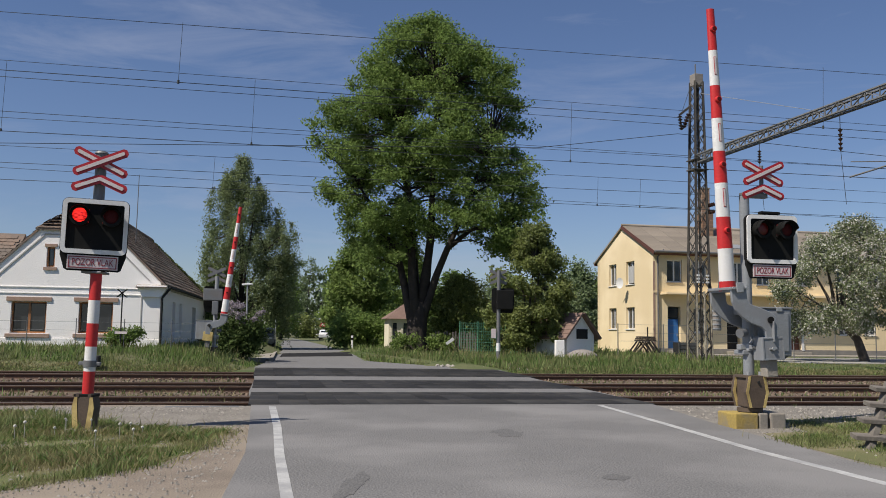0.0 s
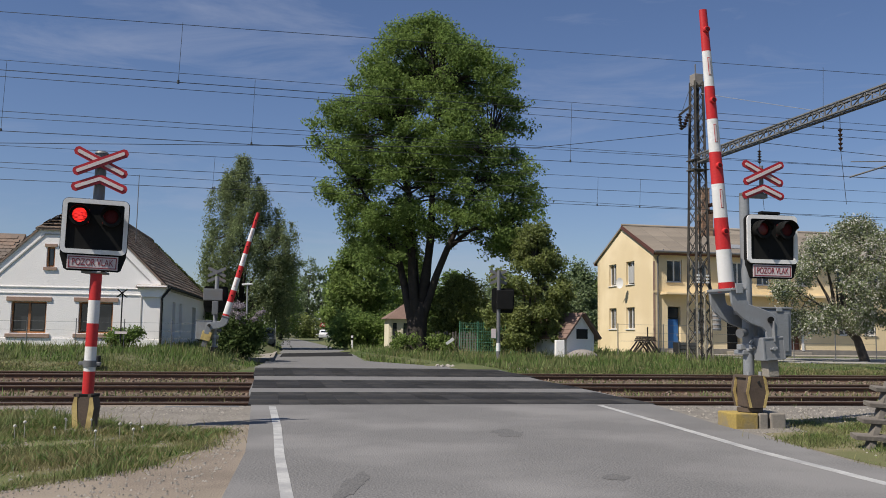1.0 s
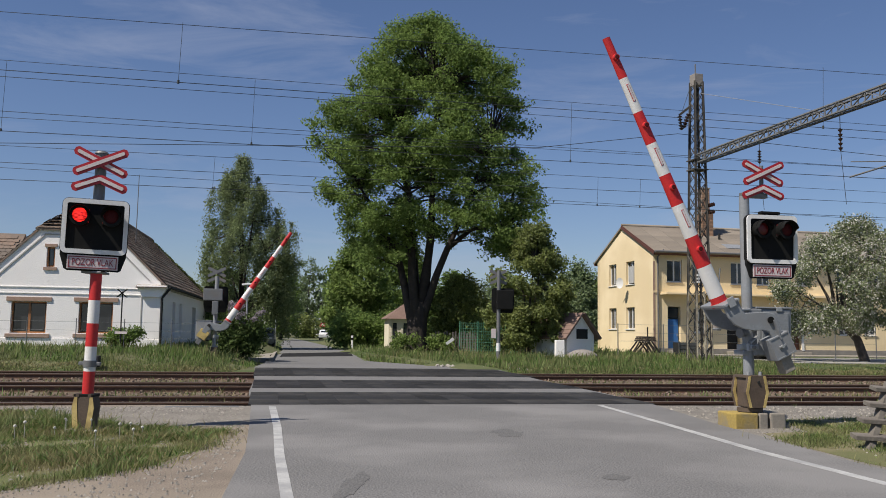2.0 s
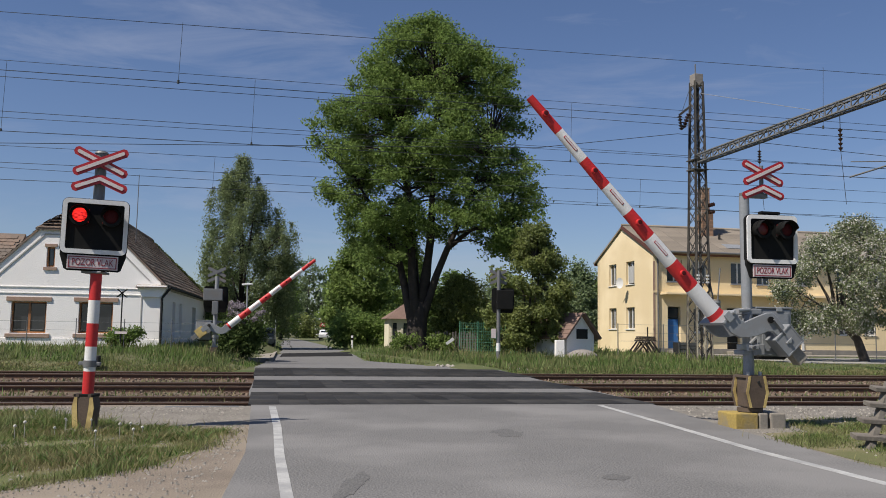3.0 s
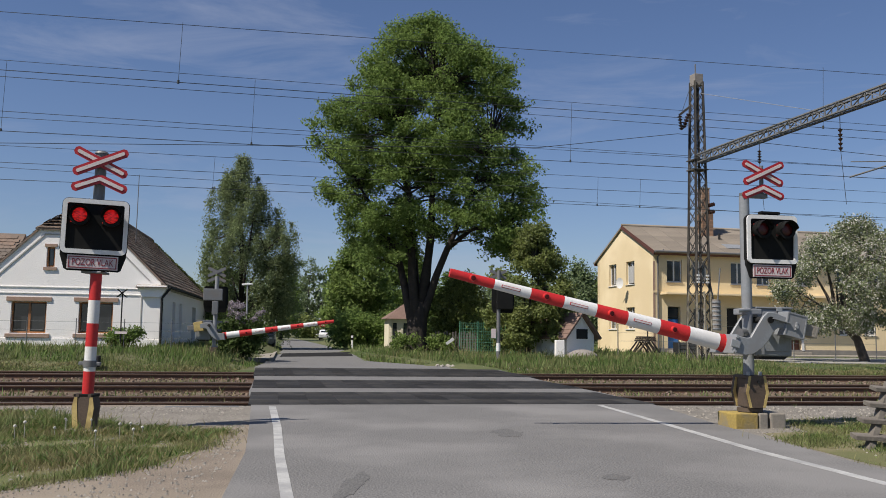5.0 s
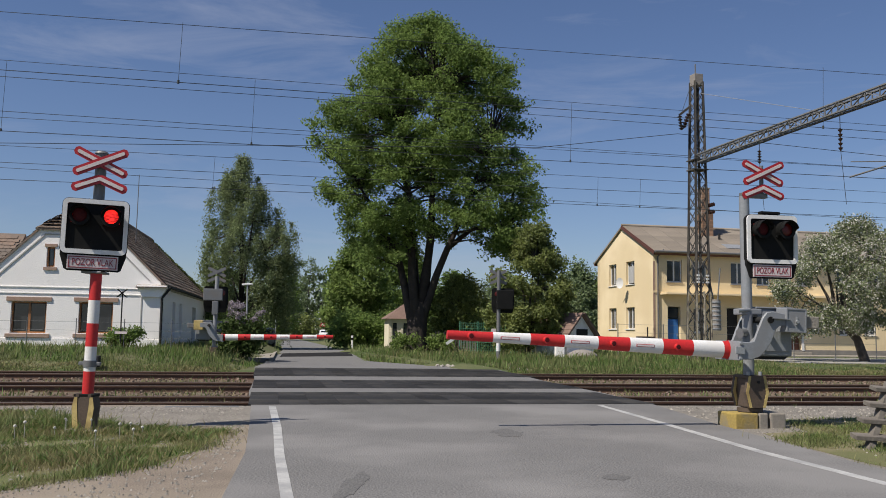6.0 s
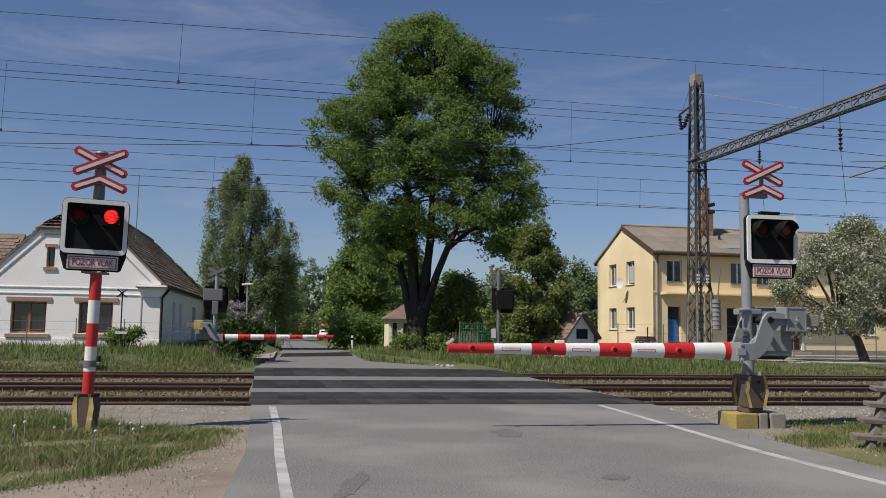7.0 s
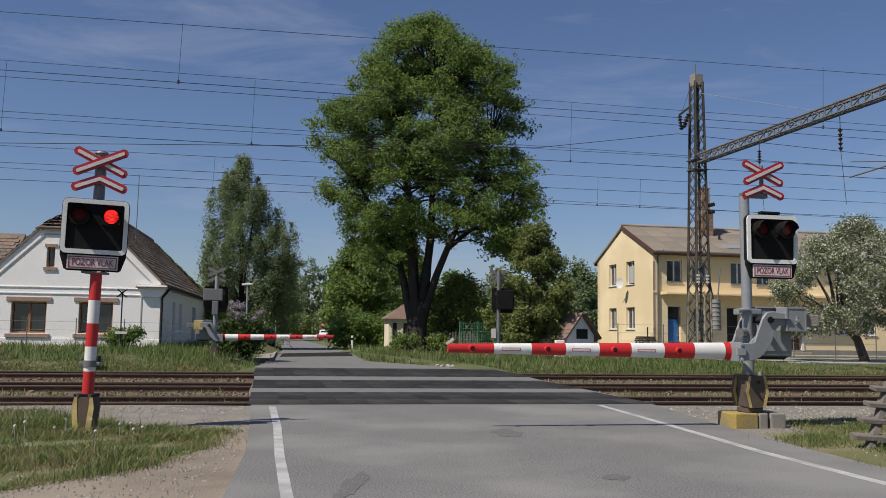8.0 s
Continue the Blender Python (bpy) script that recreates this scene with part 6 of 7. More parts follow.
def verges():
    flat("gravel_verge_1", [(-14, 2), (0.0, 2.0), (-1.2, 7.0), (-1.8, 10.3), (-2.4, 13.5), (-3.2, 16.6), (-5.2, 16.5), (-14, 14.4)], -0.018, "gravel", "sandy gravel shoulder beside the asphalt", "gravel")
    flat("gravel_verge_2", [(-3.3, 16.55), (-2.6, 13.5), (-3.9, 12.75), (-6.2, 13.6), (-9.5, 14.3), (-9.5, 15.0)], -0.010, "gravel_grey", "pale grey gravel strip before the tracks", "gravel")
    flat("gravel_verge_3", [(4.0, 18.0), (4.0, 14.3), (4.2, 12.6), (4.4, 10.6), (4.8, 8.0), (14, 5.0), (14, 19.6)], -0.018, "gravel_grey", "pale gravel verge beside the barrier", "gravel")
    # stones in the gravel
    g = np.random.default_rng(9)
    tet = np.array([(-1, -1, 0), (1, -0.8, 0), (0.9, 1, 0), (-0.9, 0.9, 0), (0.1, 0.0, 1.1)]) * 0.5
    fc = np.array([(0, 1, 4), (1, 2, 4), (2, 3, 4), (3, 0, 4)])
    vs, fs, b = [], [], 0
    spots = []
    for n, poly in ((16000, [(-6, 6.6), (-2.0, 6.6), (-2.3, 10.3), (-2.95, 13.5), (-3.6, 16.4), (-9.0, 15.2), (-8, 13)]), (6000, [(4.4, 18.0), (4.5, 14.4), (4.8, 12.6), (5.2, 11), (7, 9), (12, 18.5)]), (1200, [(-7.5, 15.6), (-3.7, 16.6), (-4.0, 14), (-7.5, 14)])):
        x, y = scatter(n * 3, -12, 14, 6, 19, 9 + n, inside(poly))
        spots += list(zip(x[:n], y[:n]))
    for x, y in spots:
        s = g.uniform(0.008, 0.034) * (1.5 if y > 14.5 else 1.0)
        a = g.uniform(0, 6.3)
        c, d = math.cos(a), math.sin(a)
        q = tet * s * g.uniform(0.7, 1.3, 3)
        vs.append(np.stack([q[:, 0] * c - q[:, 1] * d + x, q[:, 0] * d + q[:, 1] * c + y, q[:, 2] - 0.016], 1))
        fs.append(fc + b)
        b += 5
    ob = raw("loose_stones", np.concatenate(vs).tolist(), np.concatenate(fs).tolist(), "stone")
    tagged(ob, "small loose stones scattered over the gravel", "stones", kind="stuff")


def tufts(n, poly, seed, spread=0.12, per=7, box_=(-14, 14, 6, 18), z=None):
    x, y = scatter(n, *box_, seed, inside(poly))
    g = np.random.default_rng(seed + 1)
    k = np.array([noise.noise((a * 0.9, b * 0.9, seed)) for a, b in zip(x, y)])
    ok = k + 0.5 * np.array([noise.noise((a * 3.1, b * 3.1, seed + 5)) for a, b in zip(x, y)]) > -0.10
    x, y = np.repeat(x[ok], per), np.repeat(y[ok], per)
    x, y = x + g.normal(size=len(x)) * spread, y + g.normal(size=len(y)) * spread
    return np.stack([x, y, land(x, y) if z is None else np.full(len(x), z)], 1)


def grass():
    flat("turf_1", LEFT_GRASS, -0.012, "turf", "short green turf with bare dry spots", "turf")
    flat("turf_2", RIGHT_GRASS, -0.012, "turf", "short green turf with bare dry spots", "turf")
    s = tufts(36000, LEFT_GRASS, 101, box_=(-9, -2.5, 6, 15))
    blades("grass_patch", s, 0.085, 0.005, "grass_verge", "short rough green grass on the verge", "grass", 102)
    s = tufts(5200, [(-14, 13.6), (-5.4, 12.6), (-4.2, 11.2), (-4.4, 9.4), (-8, 8.0), (-14, 7.0)], 161, 0.10, 9, box_=(-9, -3, 7, 14))
    blades("grass_patch", s, 0.19, 0.005, "grass_verge", "rank taller grass in clumps on the verge", "grass", 162, 0.55)
    s = tufts(15000, LEFT_GRASS, 103, 0.2, box_=(-9, -2.5, 6, 15))
    blades("dry_grass", s, 0.11, 0.005, "grass_dry", "straw-coloured dry grass among the green", "grass", 104, 0.5)
    s = tufts(5200, [(-14, 15.2), (-6.0, 14.8), (-3.6, 12.9), (-3.9, 12.2), (-14, 11.6)], 105, 0.2)
    blades("dry_grass", s, 0.24, 0.005, "grass_dry", "tall pale dry grass near the tracks", "grass", 106, 0.5)
    s = tufts(24000, RIGHT_GRASS, 107, box_=(4.5, 12, 7, 17.5))
    blades("grass_patch", s, 0.085, 0.006, "grass_verge", "short rough green grass on the verge", "grass", 108)
    s = tufts(6000, RIGHT_GRASS, 109, 0.2)
    blades("dry_grass", s, 0.15, 0.005, "grass_dry", "straw-coloured dry grass among the green", "grass", 110, 0.5)
    # broad weeds and dandelion clocks
    s = tufts(2600, LEFT_GRASS, 111, 0.06, 11, box_=(-9, -2.5, 6, 15))
    blades("weeds", s, 0.11, 0.011, "weed", "broad-leaved green weeds", "weeds", 112, 0.8)
    s = tufts(500, RIGHT_GRASS, 113, 0.05, 9)
    blades("weeds", s, 0.10, 0.011, "weed", "broad-leaved green weeds", "weeds", 114, 0.8)
    s = tufts(330, LEFT_GRASS, 115, 0.3, 1, box_=(-8, -3.8, 8.5, 13.4))
    g = random.Random(6)
    bm = bmesh.new()
    for x, y, z in s[:42]:
        hgt = g.uniform(0.12, 0.26)
        rod(bm, (x, y, z), (x, y, z + hgt), 0.004, 0.003, 4)
        c = bmesh.ops.create_icosphere(bm, subdivisions=1, radius=g.uniform(0.014, 0.024))["verts"]
        bmesh.ops.translate(bm, vec=(x, y, z + hgt), verts=c)
    tagged(solo("dandelion_clocks", bm, "seed_head", "pale dandelion seed heads in the grass", "flowers"), kind="stuff")
    # the bank beyond the tracks
    def beyond(x, y):
        v = across(x, y)
        lane_l = np.interp(y, [32.9, 37, 38, 52, 53, 62, 80], [-7.2, -7.6, -8.9, -11.2, -9.9, -11.3, -14.8])
        lane_r = np.interp(y, [33.6, 38, 41.2, 50, 64, 81], [2.5, -1.1, -3.3, -4.7, -7.0, -10.6])
        paved = (x > 16.6) & (y > 41.2) & (y < 52.0)
        return (v > 11.9) & ((x < lane_l) | (x > lane_r)) & ~paved
    for n, y1, tall, wide, seed in ((56000, 40, 0.15, 0.009, 121), (66000, 52, 0.22, 0.011, 122), (24000, 80, 0.3, 0.025, 123)):
        x, y = scatter(n, -26, 30, 31, y1, seed, beyond)
        blades("tall_grass", np.stack([x, y, land(x, y)], 1), tall * np.where(x > 14.0, 0.15, 1.0), wide, "grass", "tall green meadow grass on the bank", "grass", seed + 30, 0.3)
    x, y = scatter(9000, -26, 30, 31, 46, 124, beyond)
    blades("dry_stalks", np.stack([x, y, land(x, y)], 1), 0.40 * np.where(x > 14.0, 0.4, 1.0), 0.008, "grass_dry", "straw-coloured stalks in the meadow", "grass", 155, 0.3)
    # short turf creeping up to the far rails
    g = np.random.default_rng(126)
    for n, tall, wide, kind, label, reach in ((46000, 0.10, 0.013, "grass_verge", "short green grass along the far rails", 3.4), (32000, 0.11, 0.011, "grass_dry", "short straw-coloured grass along the far rails", 2.6)):
        x, v = g.uniform(-24, 28, n), 11.9 + reach * g.uniform(0, 1, n) ** 1.3
        y = 18.7 + 0.2 * x + v * math.sqrt(1.04)
        ok = beyond(x, y)
        x, y = x[ok], y[ok]
        blades("short_grass", np.stack([x, y, np.maximum(land(x, y), -0.2)], 1), tall, wide, kind, label, "grass", 156 + n % 7, 0.5)
    # weeds between the rails
    g = np.random.default_rng(130)
    x, v = g.uniform(-26, 30, 11000), g.choice([-1.9, 2.4, 2.0, 2.9, 7.4, 7.9, 7.0, 0.2, 12.6], 11000) + g.normal(size=11000) * 0.45
    ok = ~((x > -4.2) & (x < 4.9))
    p = np.array([TR @ Vector((a, b, -0.155)) for a, b in zip(x[ok], v[ok])])
    blades("track_weeds", p, 0.12, 0.008, "grass_dry", "sparse dry weeds between the rails", "weeds", 131, 0.5)
    p2 = p[::3]
    blades("track_weeds", p2, 0.15, 0.010, "weed", "sparse green weeds between the rails", "weeds", 132, 0.5)


def car(name, m, label, material, van=False):
    t = thing(name, m, label, "car", "parked cars")
    h = 1.9 if van else 1.45
    prof = [(-2.1, 0.35), (2.1, 0.35), (2.15, 0.75), (2.0, 0.95), (1.2, 1.02), (0.75, h - 0.05), (-1.5, h), (-2.05, 1.0), (-2.15, 0.7)]
    bm = slab(bmesh.new(), prof, -0.85, 0.85)
    bmesh.ops.bevel(bm, geom=bm.edges[:], offset=0.06, segments=2, affect="EDGES")
    body = part("body", bm, material, t)
    part("windscreen", sl([(1.16, 1.04), (1.2, 1.05), (0.80, h - 0.1), (0.76, h - 0.1)], -0.7, 0.7), "pane", body)
    part("rear_window", sl([(-1.98, 1.05), (-2.03, 1.05), (-1.66, h - 0.12), (-1.6, h - 0.12)], -0.68, 0.68), "pane", body)
    for s in (-1, 1):
        part("side_window", sl([(1.0, 1.05), (0.68, h - 0.12), (-1.4, h - 0.1), (-1.75, 1.05)], s * 0.852, s * 0.856), "pane", body)
        part("headlight", bx(2.08, 2.15, s * 0.55 - 0.16, s * 0.55 + 0.16, 0.66, 0.8, bevel=0.02), "window_white", body)
        for x in (-1.3, 1.3):
            w = part("wheel", rd((x, s * 0.66, 0.32), (x, s * 0.87, 0.32), 0.32, 0.32, 18), "tyre", t)
            part("rim", rd((x, s * 0.875, 0.32), (x, s * 0.88, 0.32), 0.2, 0.2, 12), "galvanised", w)
    return t


def street_things():
    # street lamp
    t = thing("street_lamp", pose(-8.77, 39.6, -0.05), "slim grey street lamp with a short white head", "street lamp")
    part("pole", rd((0, 0, 0), (-0.05, 0, 3.45), 0.045, 0.035, 10), "galvanised", t)
    part("head", bx(-0.05, 0.42, -0.08, 0.08, 3.42, 3.50, bevel=0.03), "window_white", t, "white lamp head", m=pose(0, 0, 0, 0, -4, 0))
    t = thing("street_lamp", pose(-13.6, 72.0, 0.0), "distant slim grey street lamp", "street lamp")
    part("pole", rd((0, 0, 0), (0, 0, 3.6), 0.05, 0.04, 8), "galvanised", t)
    part("head", bx(-0.45, 0.05, -0.08, 0.08, 3.55, 3.65, bevel=0.03), "window_white", t)
    t = thing("delineator_post", pose(-6.1, 60.0, 0.0), "short white roadside marker post", "marker post")
    part("post", bx(-0.07, 0.07, -0.04, 0.04, -0.1, 1.05, bevel=0.02), "paint_white", t)
    part("dark_band", bx(-0.075, 0.075, -0.045, 0.045, 0.75, 0.9), "black", t)
    # pavement with kerb on the far side
    strip("pavement", [(-8.7, 38.5), (-9.6, 44.0), (-10.9, 52.0)], [(-7.55, 39.3), (-8.6, 44.2), (-9.75, 52.0)], 0.10, 0.2, "concrete", "short grey concrete pavement beside the lane", "pavement")
    for i in range(9):
        y = 38.8 + i * 1.45
        x = -7.50 - (y - 38.8) * 0.172
        solo("kerb_stone", bx(-0.08, 0.08, 0.0, 1.42, -0.1, 0.13, bevel=0.015), "concrete", "pale concrete kerb stone", "kerb", group="kerb stones", m=pose(x, y, 0, 0, 0, 9.8))
    # stones heaped at the corner of the verge
    g = random.Random(17)
    for i in range(46):
        bm = bmesh.new()
        bmesh.ops.create_icosphere(bm, subdivisions=1, radius=g.uniform(0.05, 0.13))
        for v in bm.verts:
            v.co *= g.uniform(0.75, 1.2)
            v.co.z *= 0.7
        x = g.uniform(-0.2, 3.3)
        solo("field_stone", bm, "stone", "pale rough stone at the edge of the crossing", "stone", group="edge stones", m=pose(x, 36.0 - 0.72 * x + g.uniform(-0.4, 0.4), 0.02, 0, 0, g.uniform(0, 360)))
    # warning cross on a thin pole in the yard
    t = thing("cross_marker", pose(-13.5, 37.0, 0.32), "small dark cross on a thin post by the house", "marker")
    part("post", rd((0, 0, 0), (0, 0, 2.58), 0.03, 0.03, 8), "dark", t)
    for s in (-1, 1):
        part("blade", bar(bmesh.new(), (-0.2, -0.04 - 0.02 * s, 2.5 - s * 0.17), (0.2, -0.04 - 0.02 * s, 2.5 + s * 0.17), 0.15, 0.02, (0, 1, 0)), "black", t)
    part("plate", bx(-0.25, 0.28, -0.05, -0.03, 0.80, 0.90), "plate_white", t)
    t = thing("aerial_mast", pose(-15.9, 45.0, 0.0), "thin grey aerial pole behind the farmhouse", "aerial")
    part("pole", rd((0, 0, 0.5), (0.05, 0, 9.3), 0.03, 0.02, 6), "steel", t)
    t = thing("yard_pole", pose(-14.4, 36.5, 0.3), "slim pale pole in front of the farmhouse", "pole")
    part("pole", rd((0, 0, 0), (0.05, 0, 3.5), 0.035, 0.03, 8), "galvanised", t)
    # yard fence of thin wire
    f = thing("yard_fence", None, "low wire fence on thin posts before the farmhouse", "fence")
    for i in range(7):
        x = -21.0 + i * 1.9
        part("fence_post", rd((x, 37.2 + 0.17 * (x + 13), 0.2), (x, 37.2 + 0.17 * (x + 13), 1.75), 0.02, 0.02, 6), "steel", f)
    for z in (1.6, 1.25, 0.95):
        part("fence_wire", rd((-21.0, 37.2 + 0.17 * -8, z), (-9.6, 37.2 + 0.17 * 3.4, z), 0.005, 0.005, 4), "steel", f)
    # green mesh fence right of the great tree
    f = thing("mesh_fence", None, "green wire mesh fence on posts along the garden", "fence")
    for i in range(7):
        x = 1.0 + i * 1.0
        part("fence_post", rd((x, 48.5, 0.0), (x, 48.5, 2.0), 0.03, 0.03, 6), "fence_green", f)
    bm = bmesh.new()
    for i in range(60):
        rod(bm, (1.0 + i * 0.1, 48.5, 0.2), (1.0 + i * 0.1, 48.5, 1.95), 0.006, 0.006, 4)
    for i in range(12):
        rod(bm, (1.0, 48.5, 0.25 + i * 0.15), (7.0, 48.5, 0.25 + i * 0.15), 0.006, 0.006, 4)
    tagged(part("mesh", bm, "fence_green", f), kind="stuff")
    f = thing("picket_fence", None, "old grey picket fence beside the trunk", "fence")
    for i in range(16):
        x = -0.5 + i * 0.16
        part("picket", bx(x - 0.045, x + 0.045, 49.3, 49.33, 0.1, 1.35 + 0.05 * (i % 3)), "old_wood", f)
    part("rail", bx(-0.6, 2.0, 49.331, 49.37, 1.05, 1.12), "old_wood", f)
    t = thing("notice_board", pose(1.0, 47.5, 0.1, 0, -35, 10), "small tilted white board by the fence", "board")
    part("board", bx(-0.25, 0.25, -0.02, 0.02, 0.9, 1.05), "window_white", t)
    part("stake", bx(-0.02, 0.02, -0.02, 0.02, 0.0, 0.9), "old_wood", t)
    # huts
    t = thing("garden_hut", pose(-2.70, 62.0, 0.25, 0, 0, SKEW) @ Matrix.Diagonal((1.05, 1.05, 0.86, 1)), "small cream hut with a brown hipped roof", "hut", "small outbuildings")
    part("wall", bx(-1.0, 1.6, 0, 2.2, -0.4, 2.35), "plaster_cream", t)
    bm = bmesh.new()
    base = [bm.verts.new(p) for p in ((-1.25, -0.25, 2.34), (1.85, -0.25, 2.34), (1.85, 2.45, 2.34), (-1.25, 2.45, 2.34))]
    top = [bm.verts.new((0.15, 1.1, 3.6)), bm.verts.new((0.75, 1.1, 3.6))]
    for f in ((base[0], base[1], top[1], top[0]), (base[1], base[2], top[1]), (base[2], base[3], top[0], top[1]), (base[3], base[0], top[0]), (base[3], base[2], base[1], base[0])):
        bm.faces.new(f)
    part("roof", bm, "roof_red", t, "brown tiled hipped roof")
    for x in (-0.72, 0.0, 0.75):
        part("window", bx(x, x + 0.26, -0.02, 0.03, 0.5, 2.0), "pane", t)
        part("pilaster", bx(x - 0.18, x - 0.05, -0.04, -0.001, -0.3, 2.3), "plaster_cream", t)
    hut("white_shed", pose(7.1, 45.0, 0.2, 0, 0, 38), 2.0, 2.9, 1.15, 2.2, "plaster_white", "roof_red", "low white shed with a brown roof", ((-0.30, 0.50, 0.95, 1.45, "dark"),))
    solo("garden_wall", bx(-0.23, 0.23, -0.12, 0.12, -0.2, 0.88, bevel=0.03), "plaster_white", "low white rendered gate pillar by the shed", "pillar", m=pose(5.92, 44.2, 0.2, 0, 0, SKEW))
    bm = bmesh.new()
    bmesh.ops.create_icosphere(bm, subdivisions=3, radius=1.0)
    for v in bm.verts:
        v.co *= 1.0 + 0.10 * noise.noise(v.co * 2.6)
    bmesh.ops.transform(bm, matrix=Matrix.Diagonal((0.85, 0.8, 0.48, 1)), verts=bm.verts)
    solo("gravel_heap", bm, "plinth", "grey heap of gravel beside the shed", "heap", smooth=True, m=pose(7.05, 43.9, 0.15))
    hut("far_cottage", pose(-33.0, 212.0, 0.0, 0, 0, 0), 6.0, 6.0, 2.4, 4.6, "plaster_white", "roof_grey", "tiny far white cottage with a grey roof", ((-0.6, 0.6, 1.0, 1.9, "dark"),))
    # cars
    car("parked_car", pose(-15.7, 120.0, 0.0, 0, 0, -88), "white car standing on the verge of the lane", "car_white")
    car("parked_van", pose(-29.6, 181.0, 0.0, 0, 0, -80), "white van standing at the bend of the lane", "car_white", True)
    car("parked_car", pose(-12.9, 63.5, 0.05, 0, 0, -80), "silver car parked beside the lane", "car_grey")
    t = thing("warning_triangle", pose(-17.6, 130.0, 0.0), "small far road sign with a red triangle", "road sign")
    part("post", rd((0, 0, 0), (0, 0, 2.6), 0.03, 0.03, 6), "galvanised", t)
    part("plate", sl([(-0.5, 1.9), (0.5, 1.9), (0, 2.75)], -0.05, -0.03), "sign_red", t)
    part("plate_centre", sl([(-0.28, 2.03), (0.28, 2.03), (0, 2.5)], -0.06, -0.051), "sign_white", t)
    # picnic table at the verge
    t = thing("wooden_steps_rack", pose(0, 0, 0), "weathered grey wooden rack of stepped planks on the verge", "rack")
    for i in range(4):
        x, z = 5.40 + i * 0.155, 0.14 + i * 0.20
        part("plank", bx(0, 1.6, -0.11, 0.11, -0.028, 0.028, bevel=0.006), "old_wood", t, m=pose(x, 11.62 + i * 0.13, z, 6, 2.5, -3))
    for dx in (0.16, 1.25):
        part("stringer", bar(bmesh.new(), (5.36 + dx, 11.5, -0.08), (5.36 + dx + 0.62, 12.1, 0.82), 0.12, 0.08, (0, 1, 0)), "old_wood", t)
    # timber and crate before the yellow house
    t = thing("timber_trestle", pose(12.0, 52.0, 0.2, 0, 0, SKEW), "dark old timber trestle stacked with boards", "trestle")
    for k in range(3):
        part("board", bx(-0.55 + 0.05 * k, 0.62 - 0.04 * k, -0.25, 0.25, 0.82 + k * 0.10, 0.91 + k * 0.10, bevel=0.01), "dark_wood", t)
    for x0, x1 in ((-0.4, -1.05), (0.0, -0.75), (-0.25, 0.55), (0.35, 1.05), (0.1, 0.75)):
        for y in (-0.2, 0.2):
            part("leg", bar(bmesh.new(), (x0, y, 0.82), (x1, y * 1.6, -0.1), 0.11, 0.06, (0, 1, 0)), "dark_wood", t)
    part("stake", bx(0.02, 0.08, -0.32, -0.26, -0.2, 1.65), "dark_wood", t)
    t = thing("slatted_crate", pose(13.75, 49.2, 0.15, 0, 0, SKEW), "dark grey slatted crate on the grass", "crate")
    part("crate_core", bx(-0.53, 0.53, 0.0, 0.7, 0.0, 0.86), "dark", t)
    for k in range(4):
        part("slat", bx(-0.56, 0.56, -0.03, -0.002, 0.06 + k * 0.21, 0.22 + k * 0.21, bevel=0.006), "crate_grey", t)
    for x in (-0.54, 0.0, 0.54):
        part("upright", bx(x - 0.04, x + 0.04, -0.06, -0.031, 0.0, 0.92), "crate_grey", t)
    f = thing("garden_fence", None, "thin wire fence on slim posts before the yellow house", "fence")
    for i in range(7):
        x = 9.6 + i * 2.6
        part("fence_post", rd((x, 48.0 + 0.2 * (x - 10), 0.0), (x, 48.0 + 0.2 * (x - 10), 2.0), 0.03, 0.03, 6), "steel", f)
    for z in (1.95, 1.5, 1.05):
        part("fence_wire", rd((9.6, 47.92, z), (25.2, 51.04, z), 0.006, 0.006, 4), "steel", f)
    # low cabinet beside the tracks, pale kerb edge before the house
    solo("point_box", bx(-0.22, 0.22, -0.2, 0.2, -0.2, 0.14, bevel=0.03), "brown_iron", "low weathered box between the rails", "track box", m=TR @ pose(8.95, 3.0, 0.03))
    solo("point_box", bx(-0.25, 0.25, -0.2, 0.2, -0.2, 0.18, bevel=0.03), "dark", "low dark box beside the track", "track box", m=TR @ pose(-9.4, 13.3, 0.25))
    strip("house_path", [(14.0, 53.0), (40.0, 58.2)], [(13.6, 56.0), (39.5, 61.2)], 0.24, 0.3, "concrete", "pale concrete path before the yellow house", "path")
    strip("house_apron", [(17.0, 41.6), (34.0, 45.0)], [(16.6, 50.5), (33.5, 53.9)], 0.20, 0.3, "paving", "pale concrete yard before the yellow house", "yard")
    # cable laid along the ground beside the near track
    solo("ground_cable", rd((-5.4, -1.75, -0.02), (-4.1, -1.72, -0.02), 0.035, 0.035, 8), "steel", "grey conduit lying beside the track", "conduit", m=TR)


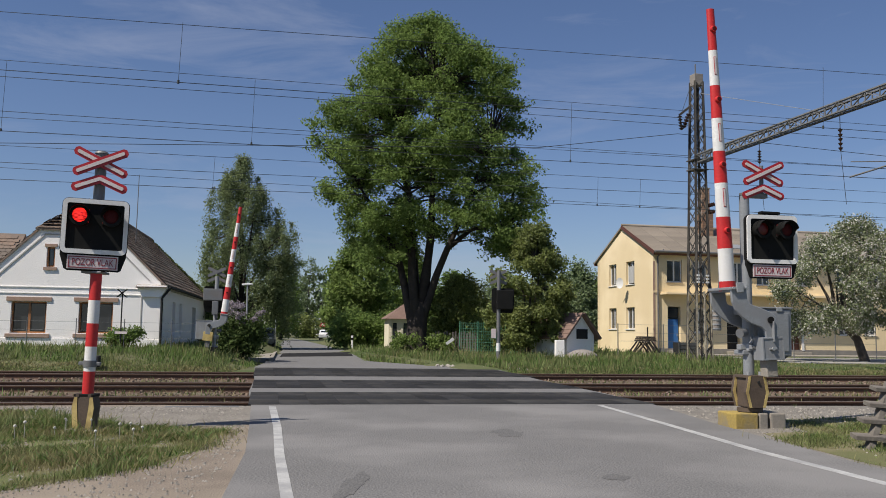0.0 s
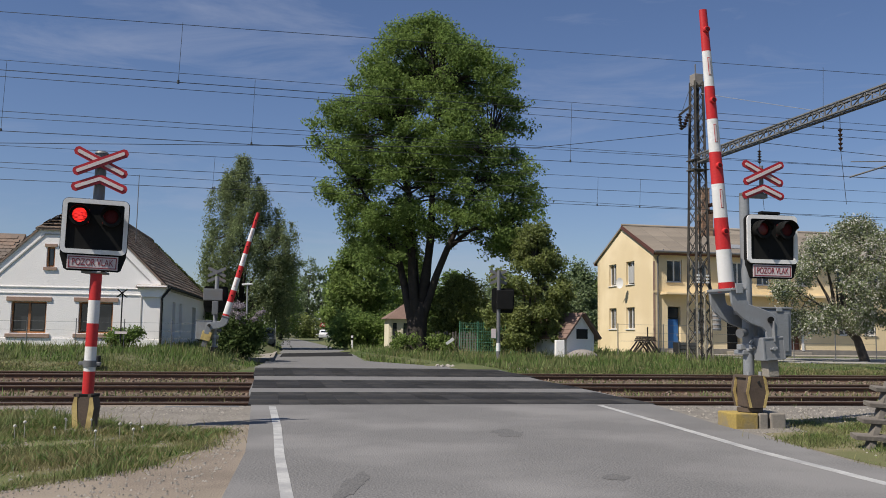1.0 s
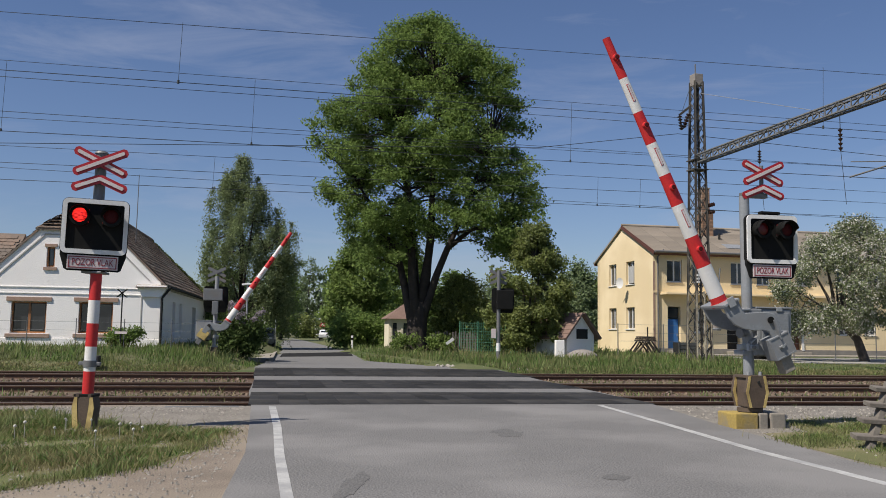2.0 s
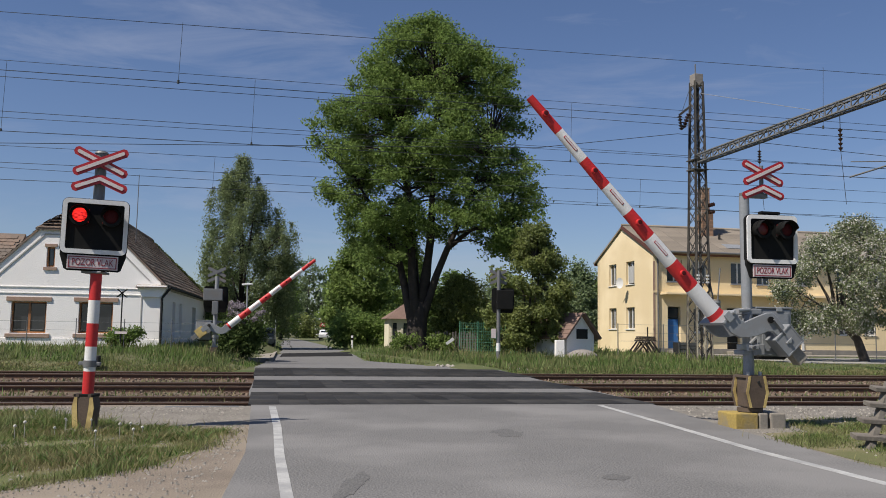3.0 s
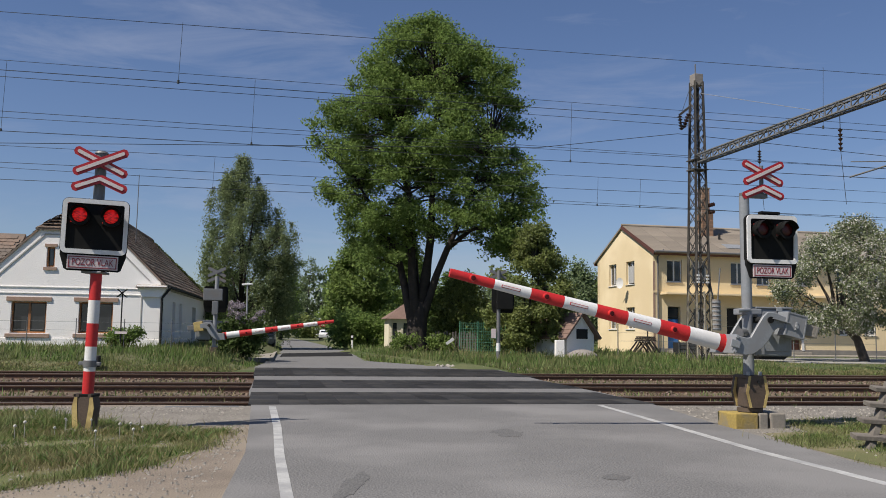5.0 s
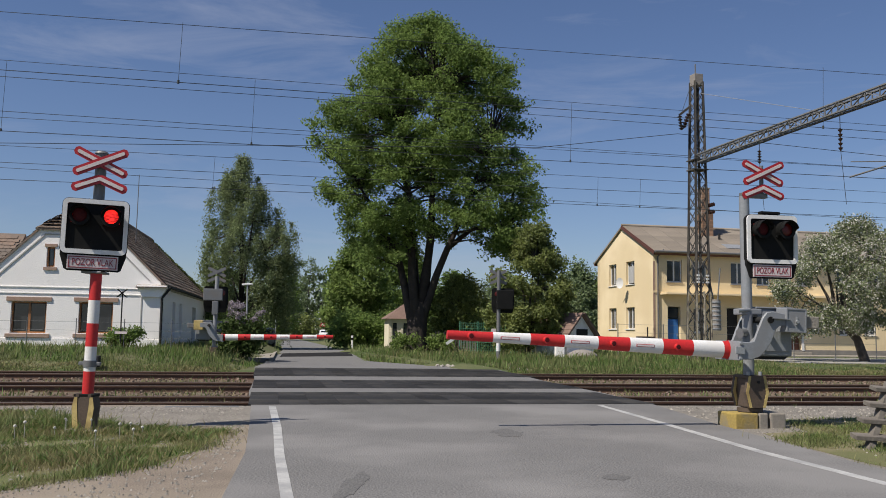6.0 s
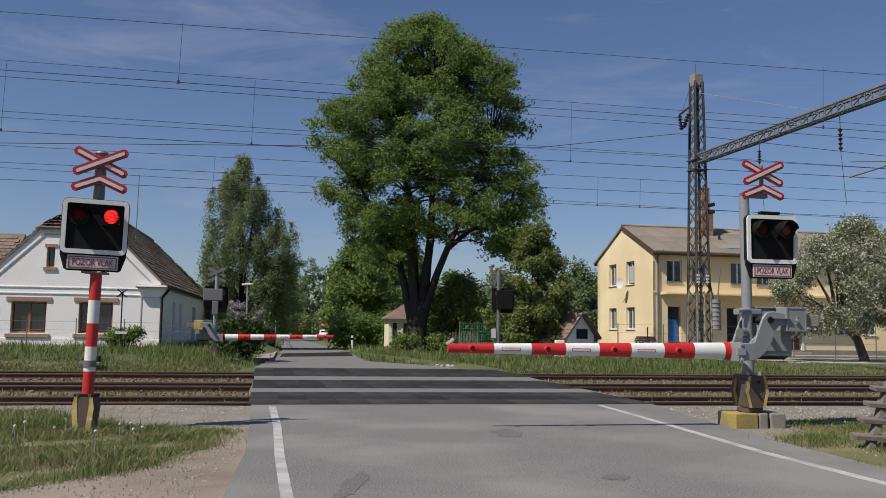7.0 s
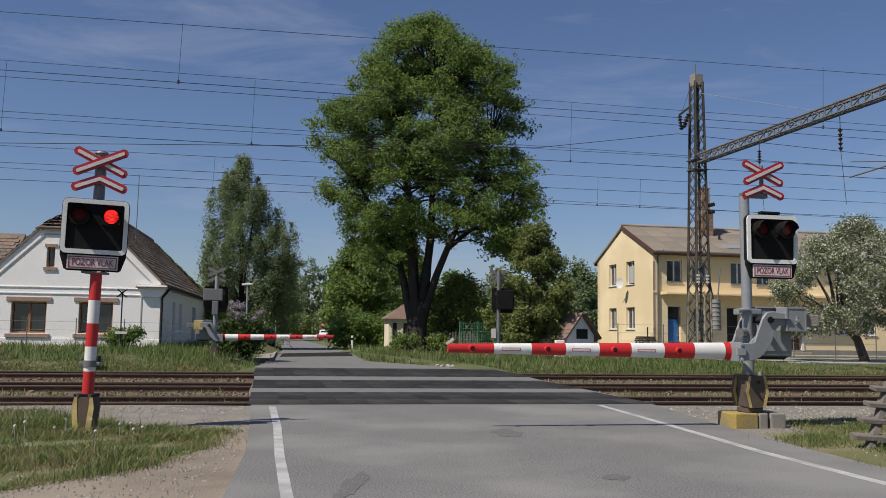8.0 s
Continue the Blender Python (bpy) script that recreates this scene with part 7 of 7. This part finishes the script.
def road_band_and_wear():
    """A dark band over the lane, and tar patches and cracks lying on the asphalt."""
    # flat near-black band from edge to edge of the lane
    strip("tar_strip", [(-8.3, 45.3), (-9.3, 51.6)], [(-4.85, 48.4), (-5.9, 57.0)], 0.008, 0.004, "tar", "dark band across the lane", "road patch")
    g = random.Random(23)
    spots = [(-0.80, 8.3, 0.13, 0.75), (1.75, 8.9, 0.16, 0.22), (0.95, 12.6, 0.26, 0.5)]
    for x, y, w, l in spots:
        bm = bmesh.new()
        n = 28
        a, b = g.uniform(0, 6), g.uniform(0, 6)
        wob = [0.85 + 0.14 * math.sin(2 * 2 * math.pi * k / n + a) + 0.10 * math.sin(5 * 2 * math.pi * k / n + b) + g.uniform(-0.14, 0.14) for k in range(n)]
        vs = [bm.verts.new((math.cos(2 * math.pi * k / n) * w * wob[k], math.sin(2 * math.pi * k / n) * l * wob[k], 0.0)) for k in range(n)]
        bm.faces.new(vs)
        bmesh.ops.recalc_face_normals(bm, faces=bm.faces)
        solo("tar_patch", bm, "tar_worn", "darker worn tar patch in the asphalt", "road patch", kind="structure", group="tar patches", m=pose(x, y, 0.003, 0, 0, g.uniform(-15, 25)))


ground()
roads()
tracks()
verges()
left_signal()
NEAR_ARM = near_barrier()
FAR_ARM = far_barrier()
back_signal()
masts()
wires()
yellow_house()
white_house()
trees()
street_things()
road_band_and_wear()
grass()
crossing_panels()


def motions():
    for arm, rows in ((NEAR_ARM, ARM_ROWS_NEAR), (FAR_ARM, ARM_ROWS_FAR)):
        walk(arm, [(t, pose(*PIVOT[arm is NEAR_ARM], 0, a, 0)) for t, a in rows])
    # the flashing: each lens carrier turns from its dark face over the half-lit face to the lit one, and back
    for lamp, x, first in LAMPS:
        lit = first
        rows = [(0.0, 2 if lit else 0)]
        k = 0
        while FIRST + k * SWITCH < 7.9:
            at = round((FIRST + k * SWITCH) * FPS) / FPS
            rows += [(at - 2 / FPS, 2 if lit else 0), (at - 1 / FPS, 1), (at, 1), (at + 1 / FPS, 0 if lit else 2)]
            lit = not lit
            k += 1
        rows.append((8.0, 2 if lit else 0))
        walk(lamp, [(t, pose(x, LENS_Y, 0.155, 0, 0, a * FACE_TURN)) for t, a in rows])


motions()
